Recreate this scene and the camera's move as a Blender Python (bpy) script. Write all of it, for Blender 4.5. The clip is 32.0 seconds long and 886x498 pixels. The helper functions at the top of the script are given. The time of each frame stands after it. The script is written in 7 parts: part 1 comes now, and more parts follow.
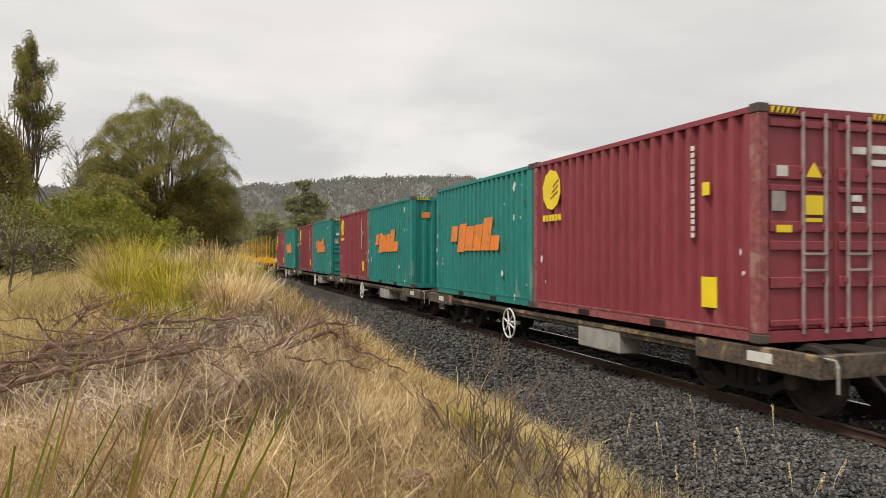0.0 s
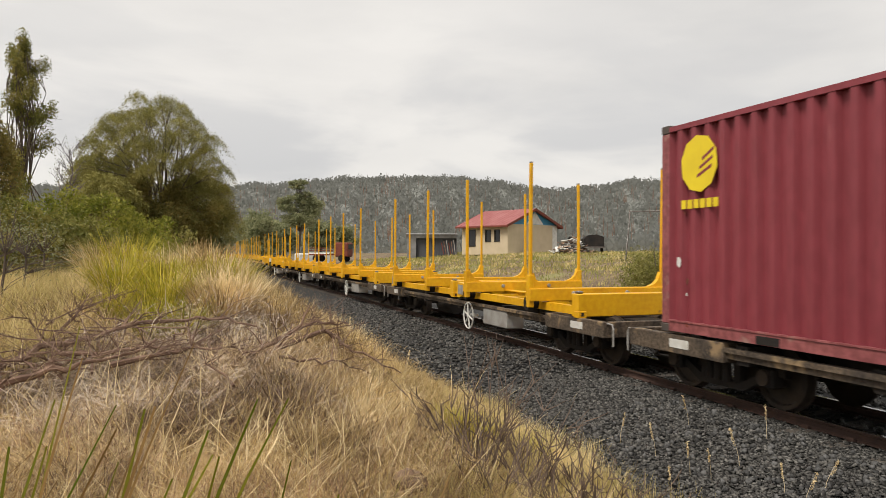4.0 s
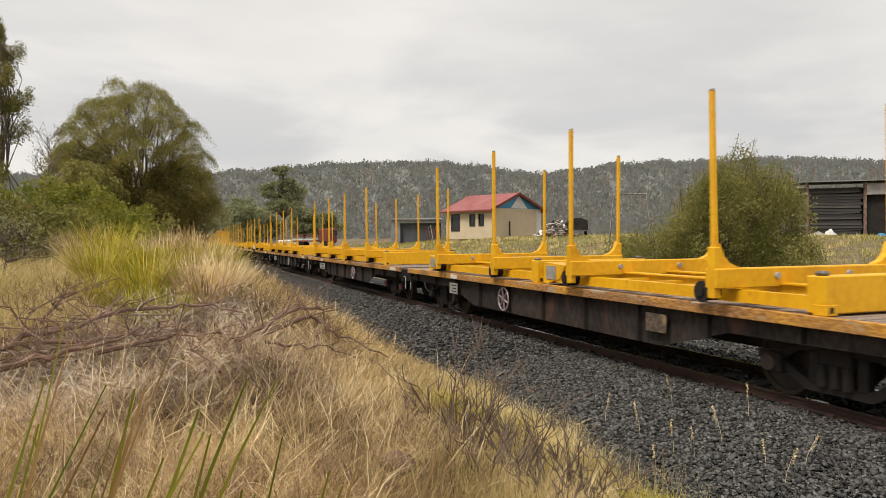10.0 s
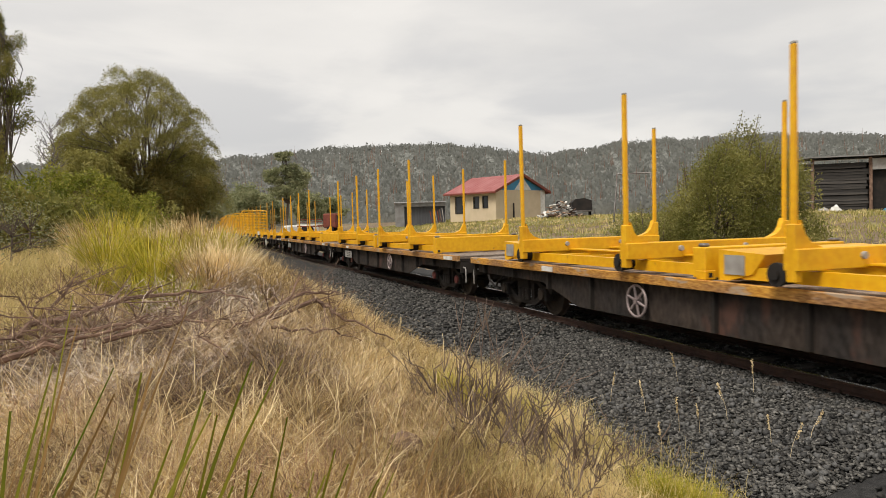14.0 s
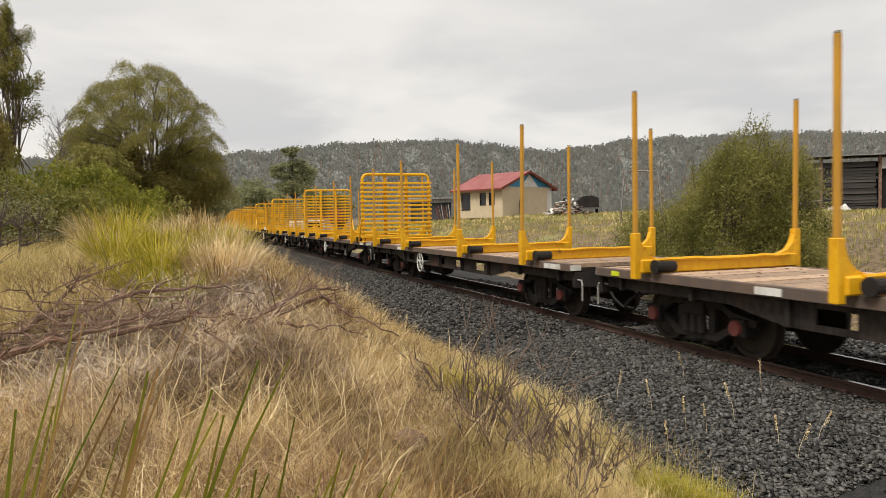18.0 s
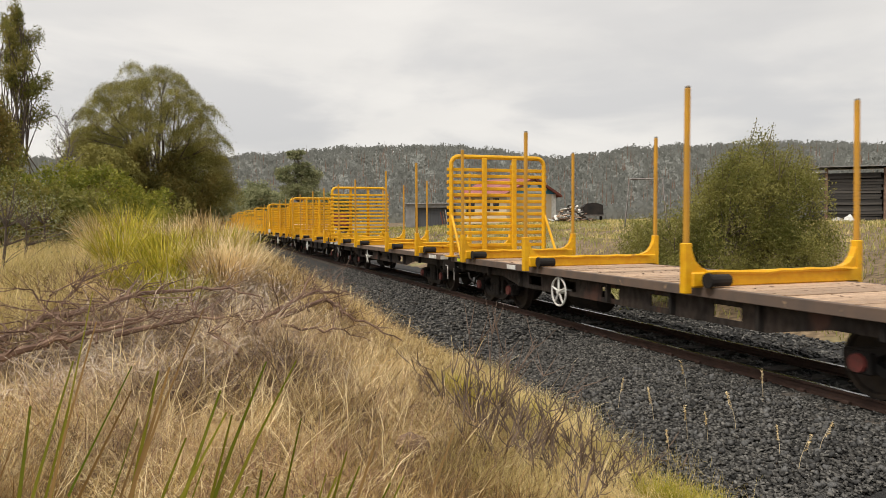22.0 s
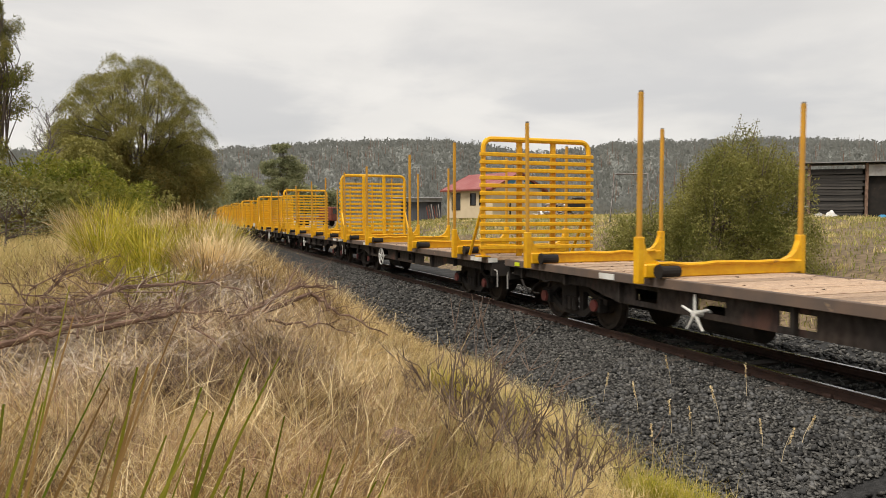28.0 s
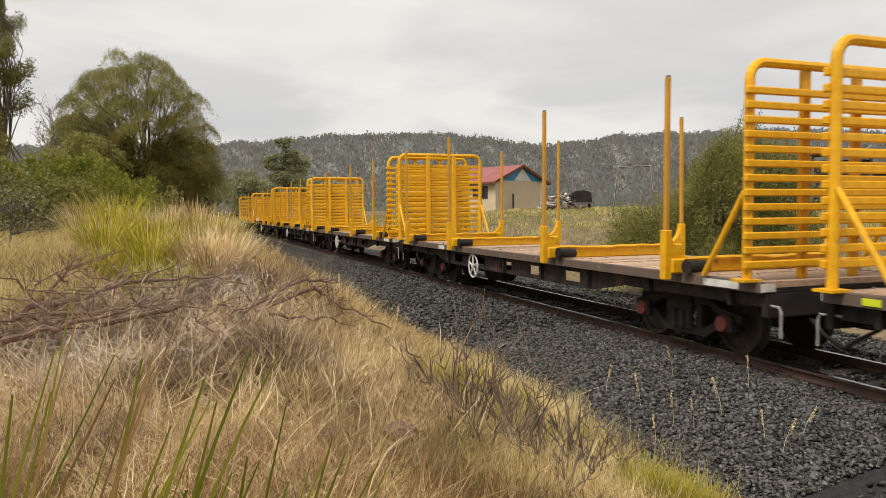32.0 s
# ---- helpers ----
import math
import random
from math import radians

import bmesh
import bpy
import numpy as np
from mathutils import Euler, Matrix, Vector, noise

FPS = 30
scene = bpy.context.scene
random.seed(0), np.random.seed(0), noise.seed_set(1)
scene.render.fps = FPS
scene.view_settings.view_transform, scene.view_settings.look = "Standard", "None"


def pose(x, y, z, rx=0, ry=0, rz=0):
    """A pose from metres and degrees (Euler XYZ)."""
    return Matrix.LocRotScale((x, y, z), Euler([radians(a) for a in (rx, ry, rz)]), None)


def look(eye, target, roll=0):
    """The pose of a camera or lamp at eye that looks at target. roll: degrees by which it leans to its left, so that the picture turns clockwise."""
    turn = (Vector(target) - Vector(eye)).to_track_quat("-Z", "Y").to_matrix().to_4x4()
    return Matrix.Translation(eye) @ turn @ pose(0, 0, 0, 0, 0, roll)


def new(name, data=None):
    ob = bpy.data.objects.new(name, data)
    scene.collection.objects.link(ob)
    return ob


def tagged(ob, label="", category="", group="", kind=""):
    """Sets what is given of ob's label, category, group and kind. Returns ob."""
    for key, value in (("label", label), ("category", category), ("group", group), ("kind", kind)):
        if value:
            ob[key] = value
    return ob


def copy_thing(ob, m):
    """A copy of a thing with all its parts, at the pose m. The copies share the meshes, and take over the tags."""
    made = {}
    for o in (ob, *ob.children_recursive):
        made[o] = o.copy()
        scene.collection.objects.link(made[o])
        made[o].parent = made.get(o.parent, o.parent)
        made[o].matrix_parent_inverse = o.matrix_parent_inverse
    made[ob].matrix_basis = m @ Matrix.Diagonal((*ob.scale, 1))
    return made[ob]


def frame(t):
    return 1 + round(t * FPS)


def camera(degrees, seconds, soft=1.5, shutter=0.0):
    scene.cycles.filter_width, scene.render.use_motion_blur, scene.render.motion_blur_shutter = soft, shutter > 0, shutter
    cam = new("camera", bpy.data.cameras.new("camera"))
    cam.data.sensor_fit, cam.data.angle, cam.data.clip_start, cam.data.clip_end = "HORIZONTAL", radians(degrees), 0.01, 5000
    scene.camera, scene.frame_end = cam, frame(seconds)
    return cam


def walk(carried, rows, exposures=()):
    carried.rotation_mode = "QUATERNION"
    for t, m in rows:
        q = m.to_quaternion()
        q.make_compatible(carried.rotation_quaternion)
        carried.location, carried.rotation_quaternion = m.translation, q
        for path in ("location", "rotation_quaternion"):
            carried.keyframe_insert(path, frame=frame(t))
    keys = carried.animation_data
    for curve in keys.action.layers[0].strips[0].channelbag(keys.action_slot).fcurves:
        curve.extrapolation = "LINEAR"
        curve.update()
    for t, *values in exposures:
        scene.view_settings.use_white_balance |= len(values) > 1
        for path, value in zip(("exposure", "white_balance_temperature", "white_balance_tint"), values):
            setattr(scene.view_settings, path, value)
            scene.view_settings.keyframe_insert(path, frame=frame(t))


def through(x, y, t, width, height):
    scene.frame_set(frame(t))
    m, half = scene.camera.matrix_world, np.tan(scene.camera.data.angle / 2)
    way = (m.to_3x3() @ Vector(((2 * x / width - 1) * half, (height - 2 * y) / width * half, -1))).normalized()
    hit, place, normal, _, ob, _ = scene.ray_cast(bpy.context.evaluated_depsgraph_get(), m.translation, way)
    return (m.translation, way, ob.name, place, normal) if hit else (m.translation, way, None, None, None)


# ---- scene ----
def view(x, y, z, yaw, tilt, roll):
    """A camera pose: yaw to the right of the track's direction, tilt upward, roll."""
    turn = Matrix.Rotation(radians(-yaw), 4, "Z") @ Matrix.Rotation(radians(90 + tilt), 4, "X")
    return Matrix.Translation((x, y, z)) @ turn @ Matrix.Rotation(radians(roll), 4, "Z")


cam = camera(63.86, 32.0, soft=0.4, shutter=0.1)
walk(cam, [
    (0.0, view(0.000, 0.000, 1.930, 18.86, 0.39, 0.00)),
    (0.5, view(0.003, 0.002, 1.927, 18.73, 0.29, -0.08)),
    (1.0, view(0.005, 0.008, 1.932, 18.51, 0.15, -0.05)),
    (1.5, view(0.002, 0.006, 1.929, 18.33, 0.15, -0.04)),
    (2.0, view(-0.000, 0.008, 1.930, 18.28, 0.16, 0.01)),
    (2.5, view(-0.006, 0.014, 1.933, 18.33, 0.26, 0.06)),
    (3.0, view(-0.001, 0.004, 1.930, 18.55, 0.32, 0.07)),
    (3.5, view(-0.003, 0.002, 1.932, 18.90, 0.34, 0.10)),
    (5.5, view(-0.004, -0.017, 1.934, 20.48, 0.47, 0.21)),
    (6.0, view(0.002, -0.012, 1.935, 20.67, 0.39, 0.08)),
    (6.5, view(-0.002, -0.004, 1.930, 20.74, 0.34, 0.08)),
    (7.0, view(0.001, 0.003, 1.931, 20.71, 0.16, -0.04)),
    (7.5, view(-0.003, -0.004, 1.927, 20.64, 0.08, -0.07)),
    (8.0, view(0.007, 0.002, 1.926, 20.55, -0.02, -0.17)),
    (8.5, view(0.010, 0.007, 1.930, 20.51, -0.12, -0.27)),
    (9.0, view(0.003, -0.006, 1.933, 20.54, -0.25, -0.22)),
    (9.5, view(-0.004, -0.000, 1.924, 20.54, -0.49, -0.31)),
    (10.0, view(-0.013, -0.010, 1.917, 20.57, -0.82, -0.45)),
    (10.5, view(-0.009, -0.013, 1.916, 20.54, -1.21, -0.69)),
    (11.0, view(-0.005, -0.008, 1.912, 20.55, -1.53, -0.85)),
    (11.5, view(-0.004, -0.012, 1.912, 20.54, -1.79, -1.05)),
    (12.0, view(-0.002, -0.012, 1.915, 20.56, -2.02, -1.25)),
    (12.5, view(-0.005, -0.011, 1.917, 20.58, -2.16, -1.28)),
    (13.0, view(-0.006, -0.019, 1.917, 20.53, -2.22, -1.44)),
    (13.5, view(-0.013, -0.031, 1.912, 20.43, -2.20, -1.37)),
    (14.0, view(-0.008, -0.028, 1.912, 20.17, -2.19, -1.48)),
    (14.5, view(-0.016, -0.023, 1.912, 20.07, -2.16, -1.44)),
    (16.5, view(-0.004, -0.014, 1.914, 19.76, -2.26, -1.09)),
    (17.0, view(-0.013, -0.015, 1.915, 19.72, -2.34, -0.99)),
    (17.5, view(-0.008, -0.009, 1.918, 19.64, -2.44, -1.01)),
    (18.0, view(-0.009, -0.005, 1.917, 19.68, -2.47, -1.10)),
    (18.5, view(-0.005, -0.010, 1.916, 19.82, -2.39, -1.06)),
    (19.0, view(-0.007, -0.021, 1.914, 19.99, -2.25, -0.96)),
    (19.5, view(-0.007, -0.017, 1.913, 20.07, -2.15, -0.84)),
    (20.0, view(-0.004, -0.016, 1.918, 20.05, -2.13, -0.70)),
    (20.5, view(-0.017, -0.028, 1.923, 19.99, -2.21, -0.53)),
    (21.0, view(-0.011, -0.014, 1.919, 19.78, -2.28, -0.43)),
    (21.5, view(-0.015, -0.016, 1.917, 19.57, -2.25, -0.30)),
    (22.0, view(-0.023, -0.033, 1.922, 19.39, -2.07, -0.28)),
    (22.5, view(-0.032, -0.034, 1.924, 19.37, -1.82, -0.33)),
    (23.0, view(-0.024, -0.034, 1.933, 19.57, -1.67, -0.42)),
    (23.5, view(-0.016, -0.018, 1.933, 20.11, -1.70, -0.49)),
    (24.0, view(-0.008, -0.010, 1.930, 20.61, -1.79, -0.44)),
    (24.5, view(-0.007, -0.015, 1.927, 21.05, -1.95, -0.33)),
    (25.0, view(-0.001, -0.009, 1.934, 21.18, -2.10, -0.40)),
    (25.5, view(-0.021, -0.014, 1.924, 21.14, -2.05, -0.18)),
    (27.5, view(-0.014, -0.016, 1.922, 20.57, -2.33, -0.13)),
    (28.0, view(-0.016, -0.007, 1.920, 20.54, -2.52, -0.11)),
    (28.5, view(-0.012, -0.015, 1.922, 20.48, -2.72, -0.11)),
    (29.0, view(-0.020, -0.020, 1.926, 20.47, -2.85, -0.14)),
    (29.5, view(-0.017, -0.010, 1.925, 20.42, -2.96, -0.23)),
    (30.0, view(-0.015, -0.023, 1.924, 20.37, -2.98, -0.26)),
    (30.5, view(-0.012, -0.027, 1.922, 20.35, -3.00, -0.33)),
    (31.0, view(-0.013, -0.033, 1.921, 20.38, -3.07, -0.49)),
    (31.5, view(-0.013, -0.033, 1.921, 20.38, -3.07, -0.49)),
    (32.0, view(-0.014, -0.038, 1.920, 20.27, -3.04, -0.43)),
])

# ---- world, sun, exposure ----
world = bpy.data.worlds.new("overcast")
scene.world = world
world.use_nodes = True
wn, wl = world.node_tree.nodes, world.node_tree.links
wn.clear()
w_out = wn.new("ShaderNodeOutputWorld")
w_bg = wn.new("ShaderNodeBackground")
w_sky = wn.new("ShaderNodeTexSky")
w_sky.sky_type, w_sky.sun_disc = "NISHITA", False
w_sky.sun_elevation, w_sky.sun_rotation = radians(56), radians(242)
w_map = wn.new("ShaderNodeMapping")
w_map.inputs["Scale"].default_value = (1.0, 1.0, 3.2)
w_tc = wn.new("ShaderNodeTexCoord")
w_noise = wn.new("ShaderNodeTexNoise")
w_noise.inputs["Scale"].default_value = 2.1
w_noise.inputs["Detail"].default_value = 7
w_noise.inputs["Roughness"].default_value = 0.5
w_ramp = wn.new("ShaderNodeValToRGB")
w_ramp.color_ramp.elements[0].position, w_ramp.color_ramp.elements[0].color = 0.22, (0.62, 0.60, 0.575, 1)
w_ramp.color_ramp.elements[1].position, w_ramp.color_ramp.elements[1].color = 0.60, (0.79, 0.757, 0.712, 1)
# softer grey cloud low over the hills
w_sep = wn.new("ShaderNodeSeparateXYZ")
w_low = wn.new("ShaderNodeMapRange")
w_low.inputs["From Min"].default_value, w_low.inputs["From Max"].default_value = 0.36, 0.10
w_low.inputs["To Min"].default_value, w_low.inputs["To Max"].default_value = 0.0, 0.95
w_puff = wn.new("ShaderNodeTexNoise")
w_puff.inputs["Scale"].default_value, w_puff.inputs["Detail"].default_value, w_puff.inputs["Distortion"].default_value = 3.1, 8, 0.3
w_cut = wn.new("ShaderNodeMapRange")
w_cut.interpolation_type = "SMOOTHSTEP"
w_cut.inputs["From Min"].default_value, w_cut.inputs["From Max"].default_value = 0.42, 0.62
w_fac = wn.new("ShaderNodeMath")
w_fac.operation = "MULTIPLY"
w_cloud = wn.new("ShaderNodeMix")
w_cloud.data_type = "RGBA"
w_cloud.inputs["B"].default_value = (0.545, 0.537, 0.535, 1)
w_scale = wn.new("ShaderNodeVectorMath")
w_scale.operation = "SCALE"
w_scale.inputs["Scale"].default_value = 0.1
w_mix = wn.new("ShaderNodeMix")
w_mix.data_type = "RGBA"
w_mix.inputs["Factor"].default_value = 0.94
wl.new(w_tc.outputs["Generated"], w_map.inputs["Vector"])
wl.new(w_map.outputs["Vector"], w_noise.inputs["Vector"])
wl.new(w_noise.outputs["Fac"], w_ramp.inputs["Fac"])
wl.new(w_sky.outputs["Color"], w_scale.inputs[0])
wl.new(w_scale.outputs["Vector"], w_mix.inputs["A"])
wl.new(w_tc.outputs["Generated"], w_sep.inputs["Vector"])
wl.new(w_sep.outputs["Z"], w_low.inputs["Value"])
wl.new(w_map.outputs["Vector"], w_puff.inputs["Vector"])
wl.new(w_puff.outputs["Fac"], w_cut.inputs["Value"])
wl.new(w_cut.outputs["Result"], w_fac.inputs[0])
wl.new(w_low.outputs["Result"], w_fac.inputs[1])
wl.new(w_fac.outputs["Value"], w_cloud.inputs["Factor"])
wl.new(w_ramp.outputs["Color"], w_cloud.inputs["A"])
wl.new(w_cloud.outputs["Result"], w_mix.inputs["B"])
wl.new(w_mix.outputs["Result"], w_bg.inputs["Color"])
wl.new(w_bg.outputs["Background"], w_out.inputs["Surface"])
w_bg.inputs["Strength"].default_value = 1.0

sun_data = bpy.data.lights.new("sun", "SUN")
sun_data.energy, sun_data.angle, sun_data.color = 2.9, radians(22), (1.0, 0.94, 0.84)
sun = new("sun", sun_data)
sun.matrix_world = look((-28, -15, 48), (0, 0, 0))
scene.view_settings.exposure = 0.22

# ---- materials ----
def material(name, color, color2=None, scale=8.0, rough=0.7, metal=0.0, bump=0.0, bump_scale=60.0, fine=0.0,
             spots=None, spot_scale=3.0, spot_cut=0.6, per_object=0.0, per_island=0.0, stretch=(1, 1, 1), gloss=0.4):
    """A surface with two scales of colour change, stains of a third colour and fine relief."""
    m = bpy.data.materials.new(name)
    m.use_nodes = True
    n, l = m.node_tree.nodes, m.node_tree.links
    b = n["Principled BSDF"]
    b.inputs["Roughness"].default_value, b.inputs["Metallic"].default_value = rough, metal
    b.inputs["Specular IOR Level"].default_value = gloss
    tc = n.new("ShaderNodeTexCoord")
    mp = n.new("ShaderNodeMapping")
    mp.inputs["Scale"].default_value = stretch
    l.new(tc.outputs["Object"], mp.inputs["Vector"])

    def noise_node(s, detail=5):
        t = n.new("ShaderNodeTexNoise")
        t.inputs["Scale"].default_value, t.inputs["Detail"].default_value = s, detail
        l.new(mp.outputs["Vector"], t.inputs["Vector"])
        return t

    def mix(fac, a, c, mode="MIX"):
        x = n.new("ShaderNodeMix")
        x.data_type, x.blend_type = "RGBA", mode
        for key, v in (("Factor", fac), ("A", a), ("B", c)):
            if isinstance(v, (tuple, float, int)):
                x.inputs[key].default_value = (*v, 1) if isinstance(v, tuple) else v
            else:
                l.new(v, x.inputs[key])
        return x.outputs["Result"]

    def steep(sock, lo, hi):
        r = n.new("ShaderNodeMapRange")
        r.inputs["From Min"].default_value, r.inputs["From Max"].default_value = lo, hi
        l.new(sock, r.inputs["Value"])
        return r.outputs["Result"]

    color2 = color2 or tuple(c * 0.7 for c in color)
    col = mix(steep(noise_node(scale).outputs["Fac"], 0.32, 0.68), color, color2)
    if fine:
        f = noise_node(scale * 9, 3)
        col = mix(fine, col, mix(steep(f.outputs["Fac"], 0.35, 0.65), (0.0, 0.0, 0.0), (1.0, 1.0, 1.0)), "SOFT_LIGHT")
    if spots:
        s = noise_node(spot_scale, 8)
        col = mix(steep(s.outputs["Fac"], spot_cut, spot_cut + 0.07), col, spots)
    for amount, node, out in ((per_object, "ShaderNodeObjectInfo", "Random"), (per_island, "ShaderNodeNewGeometry", "Random Per Island")):
        if amount:
            o = n.new(node)
            h = n.new("ShaderNodeHueSaturation")
            r = n.new("ShaderNodeMapRange")
            r.inputs["To Min"].default_value, r.inputs["To Max"].default_value = 1 - amount, 1 + amount
            l.new(o.outputs[out], r.inputs["Value"])
            l.new(r.outputs["Result"], h.inputs["Value"])
            l.new(col, h.inputs["Color"])
            col = h.outputs["Color"]
    l.new(col, b.inputs["Base Color"])
    if bump:
        bn = n.new("ShaderNodeBump")
        bn.inputs["Strength"].default_value, bn.inputs["Distance"].default_value = bump, 0.02
        l.new(noise_node(bump_scale, 4).outputs["Fac"], bn.inputs["Height"])
        l.new(bn.outputs["Normal"], b.inputs["Normal"])
    return m


def leaf_material(name, color, color2, through=0.25, rough=0.6, patch=0.3, broad=0.5):
    """Leaves and blades: the colour goes from one tone to another leaf by leaf, and some light passes through."""
    m = bpy.data.materials.new(name)
    m.use_nodes = True
    n, l = m.node_tree.nodes, m.node_tree.links
    b = n["Principled BSDF"]
    g = n.new("ShaderNodeNewGeometry")
    x = n.new("ShaderNodeMix")
    x.data_type = "RGBA"
    x.inputs["A"].default_value, x.inputs["B"].default_value = (*color, 1), (*color2, 1)
    tc = n.new("ShaderNodeTexCoord")
    t = n.new("ShaderNodeTexNoise")
    t.inputs["Scale"].default_value = 0.8
    l.new(tc.outputs["Object"], t.inputs["Vector"])
    a = n.new("ShaderNodeMath")
    a.operation = "ADD"
    r = n.new("ShaderNodeMapRange")
    r.inputs["From Min"].default_value, r.inputs["From Max"].default_value = 0.35, 0.65
    r.inputs["To Min"].default_value, r.inputs["To Max"].default_value = -broad, broad
    l.new(t.outputs["Fac"], r.inputs["Value"])
    t2 = n.new("ShaderNodeTexNoise")
    t2.inputs["Scale"].default_value = 3.4
    l.new(tc.outputs["Object"], t2.inputs["Vector"])
    r2 = n.new("ShaderNodeMapRange")
    r2.inputs["From Min"].default_value, r2.inputs["From Max"].default_value = 0.35, 0.65
    r2.inputs["To Min"].default_value, r2.inputs["To Max"].default_value = -patch, patch
    l.new(t2.outputs["Fac"], r2.inputs["Value"])
    both = n.new("ShaderNodeMath")
    both.operation = "ADD"
    l.new(r.outputs["Result"], both.inputs[0])
    l.new(r2.outputs["Result"], both.inputs[1])
    l.new(g.outputs["Random Per Island"], a.inputs[0])
    l.new(both.outputs["Value"], a.inputs[1])
    a.use_clamp = True
    l.new(a.outputs["Value"], x.inputs["Factor"])
    l.new(x.outputs["Result"], b.inputs["Base Color"])
    b.inputs["Roughness"].default_value = rough
    b.inputs["Specular IOR Level"].default_value = 0.25
    if through:
        tr = n.new("ShaderNodeBsdfTranslucent")
        l.new(x.outputs["Result"], tr.inputs["Color"])
        ms = n.new("ShaderNodeMixShader")
        ms.inputs["Fac"].default_value = through
        l.new(b.outputs["BSDF"], ms.inputs[1])
        l.new(tr.outputs["BSDF"], ms.inputs[2])
        l.new(ms.outputs["Shader"], n["Material Output"].inputs["Surface"])
    return m


M_YELLOW = material("yellow_paint", (0.76, 0.405, 0.008), (0.62, 0.315, 0.006), 1.2, 0.45, spots=(0.30, 0.14, 0.03), spot_scale=3.5, spot_cut=0.70, fine=0.15, bump=0.08, bump_scale=14)
M_GRIME = material("grimy_brown_steel", (0.12, 0.088, 0.060), (0.045, 0.035, 0.028), 2.5, 0.75, bump=0.2, spots=(0.26, 0.18, 0.10), spot_scale=3, spot_cut=0.58, fine=0.5)
M_CAST = material("worn_casting", (0.10, 0.075, 0.062), (0.06, 0.05, 0.045), 6, 0.7)
M_STEEL = material("worn_steel", (0.22, 0.21, 0.20), (0.12, 0.10, 0.09), 4, 0.5, 0.6, bump=0.1)
M_DARK = material("black_underframe", (0.017, 0.016, 0.016), (0.034, 0.028, 0.024), 2.2, 0.75, bump=0.2, bump_scale=30, spots=(0.055, 0.038, 0.026), spot_scale=2.5, spot_cut=0.66, gloss=0.15)
M_WHEEL = material("wheel_steel", (0.028, 0.024, 0.021), (0.055, 0.040, 0.030), 5, 0.65, 0.3)
M_WHITE = material("white_paint", (0.70, 0.70, 0.67), (0.5, 0.48, 0.44), 5, 0.6)
M_PLATE = material("grey_plate", (0.40, 0.39, 0.37), (0.28, 0.26, 0.24), 4, 0.6, 0.3)
M_DECK = material("timber_deck", (0.46, 0.32, 0.215), (0.30, 0.21, 0.15), 3, 0.85, bump=0.3, bump_scale=40, fine=0.4, per_object=0.25, stretch=(0.35, 3, 1), spots=(0.45, 0.30, 0.18), spot_scale=4, spot_cut=0.6)
M_DECKY = material("worn_yellow_edge", (0.50, 0.24, 0.035), (0.25, 0.13, 0.055), 2.2, 0.7, spots=(0.36, 0.27, 0.19), spot_scale=4, spot_cut=0.58, fine=0.5, stretch=(1, 0.5, 2))
M_DECKB = material("brown_deck_edge", (0.14, 0.095, 0.07), (0.09, 0.07, 0.06), 3, 0.8, spots=(0.3, 0.2, 0.12), spot_scale=6, spot_cut=0.65)
M_GREEN = material("green_container", (0.016, 0.205, 0.180), (0.016, 0.175, 0.155), 0.9, 0.5, fine=0.1, spots=(0.13, 0.25, 0.22), spot_scale=2.2, spot_cut=0.62, stretch=(1, 1, 0.45), bump=0.05, bump_scale=8)
M_RED = material("maroon_container", (0.235, 0.042, 0.055), (0.205, 0.037, 0.048), 0.9, 0.5, fine=0.1, spots=(0.26, 0.075, 0.08), spot_scale=2.2, spot_cut=0.62, stretch=(1, 1, 0.45), bump=0.05, bump_scale=8)
M_REDD = material("dusty_maroon", (0.275, 0.085, 0.085), (0.22, 0.060, 0.065), 1.4, 0.6, fine=0.3, spots=(0.30, 0.16, 0.14), spot_scale=3, spot_cut=0.60)
M_ORANGE = material("orange_lettering", (0.80, 0.22, 0.03), (0.62, 0.20, 0.05), 3, 0.6, spots=(0.10, 0.20, 0.15), spot_scale=7, spot_cut=0.63)
M_LOGO = material("yellow_mark", (0.80, 0.62, 0.02), (0.7, 0.52, 0.02), 3, 0.5)
M_ROD = material("dusty_rod", (0.40, 0.33, 0.32), (0.24, 0.19, 0.19), 5, 0.5, 0.3)
M_RAIL = material("rail_rust", (0.075, 0.042, 0.032), (0.05, 0.03, 0.024), 6, 0.8, 0.2, bump=0.15)
M_SHINE = material("rail_head", (0.45, 0.45, 0.46), (0.36, 0.36, 0.37), 6, 0.25, 1.0)
M_SLEEPER = material("sleeper", (0.10, 0.085, 0.07), (0.06, 0.05, 0.045), 5, 0.9, bump=0.3)
M_STONE = material("ballast_stone", (0.112, 0.107, 0.098), (0.022, 0.021, 0.020), 30, 0.7, per_island=0.95, bump=0.3)
# near-black: the shade in the gaps between stones is put into this colour
M_BALLAST = material("gap_shade_ballast", (0.030, 0.029, 0.029), (0.012, 0.012, 0.012), 16, 0.9, bump=1.0, bump_scale=22, fine=0.8)
M_GROUND = material("dry_ground", (0.19, 0.135, 0.08), (0.11, 0.078, 0.046), 0.7, 0.95, bump=0.6, bump_scale=9, fine=0.5, spots=(0.22, 0.20, 0.08), spot_scale=0.25, spot_cut=0.55)
# sunlit clumps and shaded gaps are put into the blades' wide tone spread
M_DRY = leaf_material("dry_grass", (0.64, 0.46, 0.205), (0.100, 0.058, 0.026), through=0.25, patch=0.5)
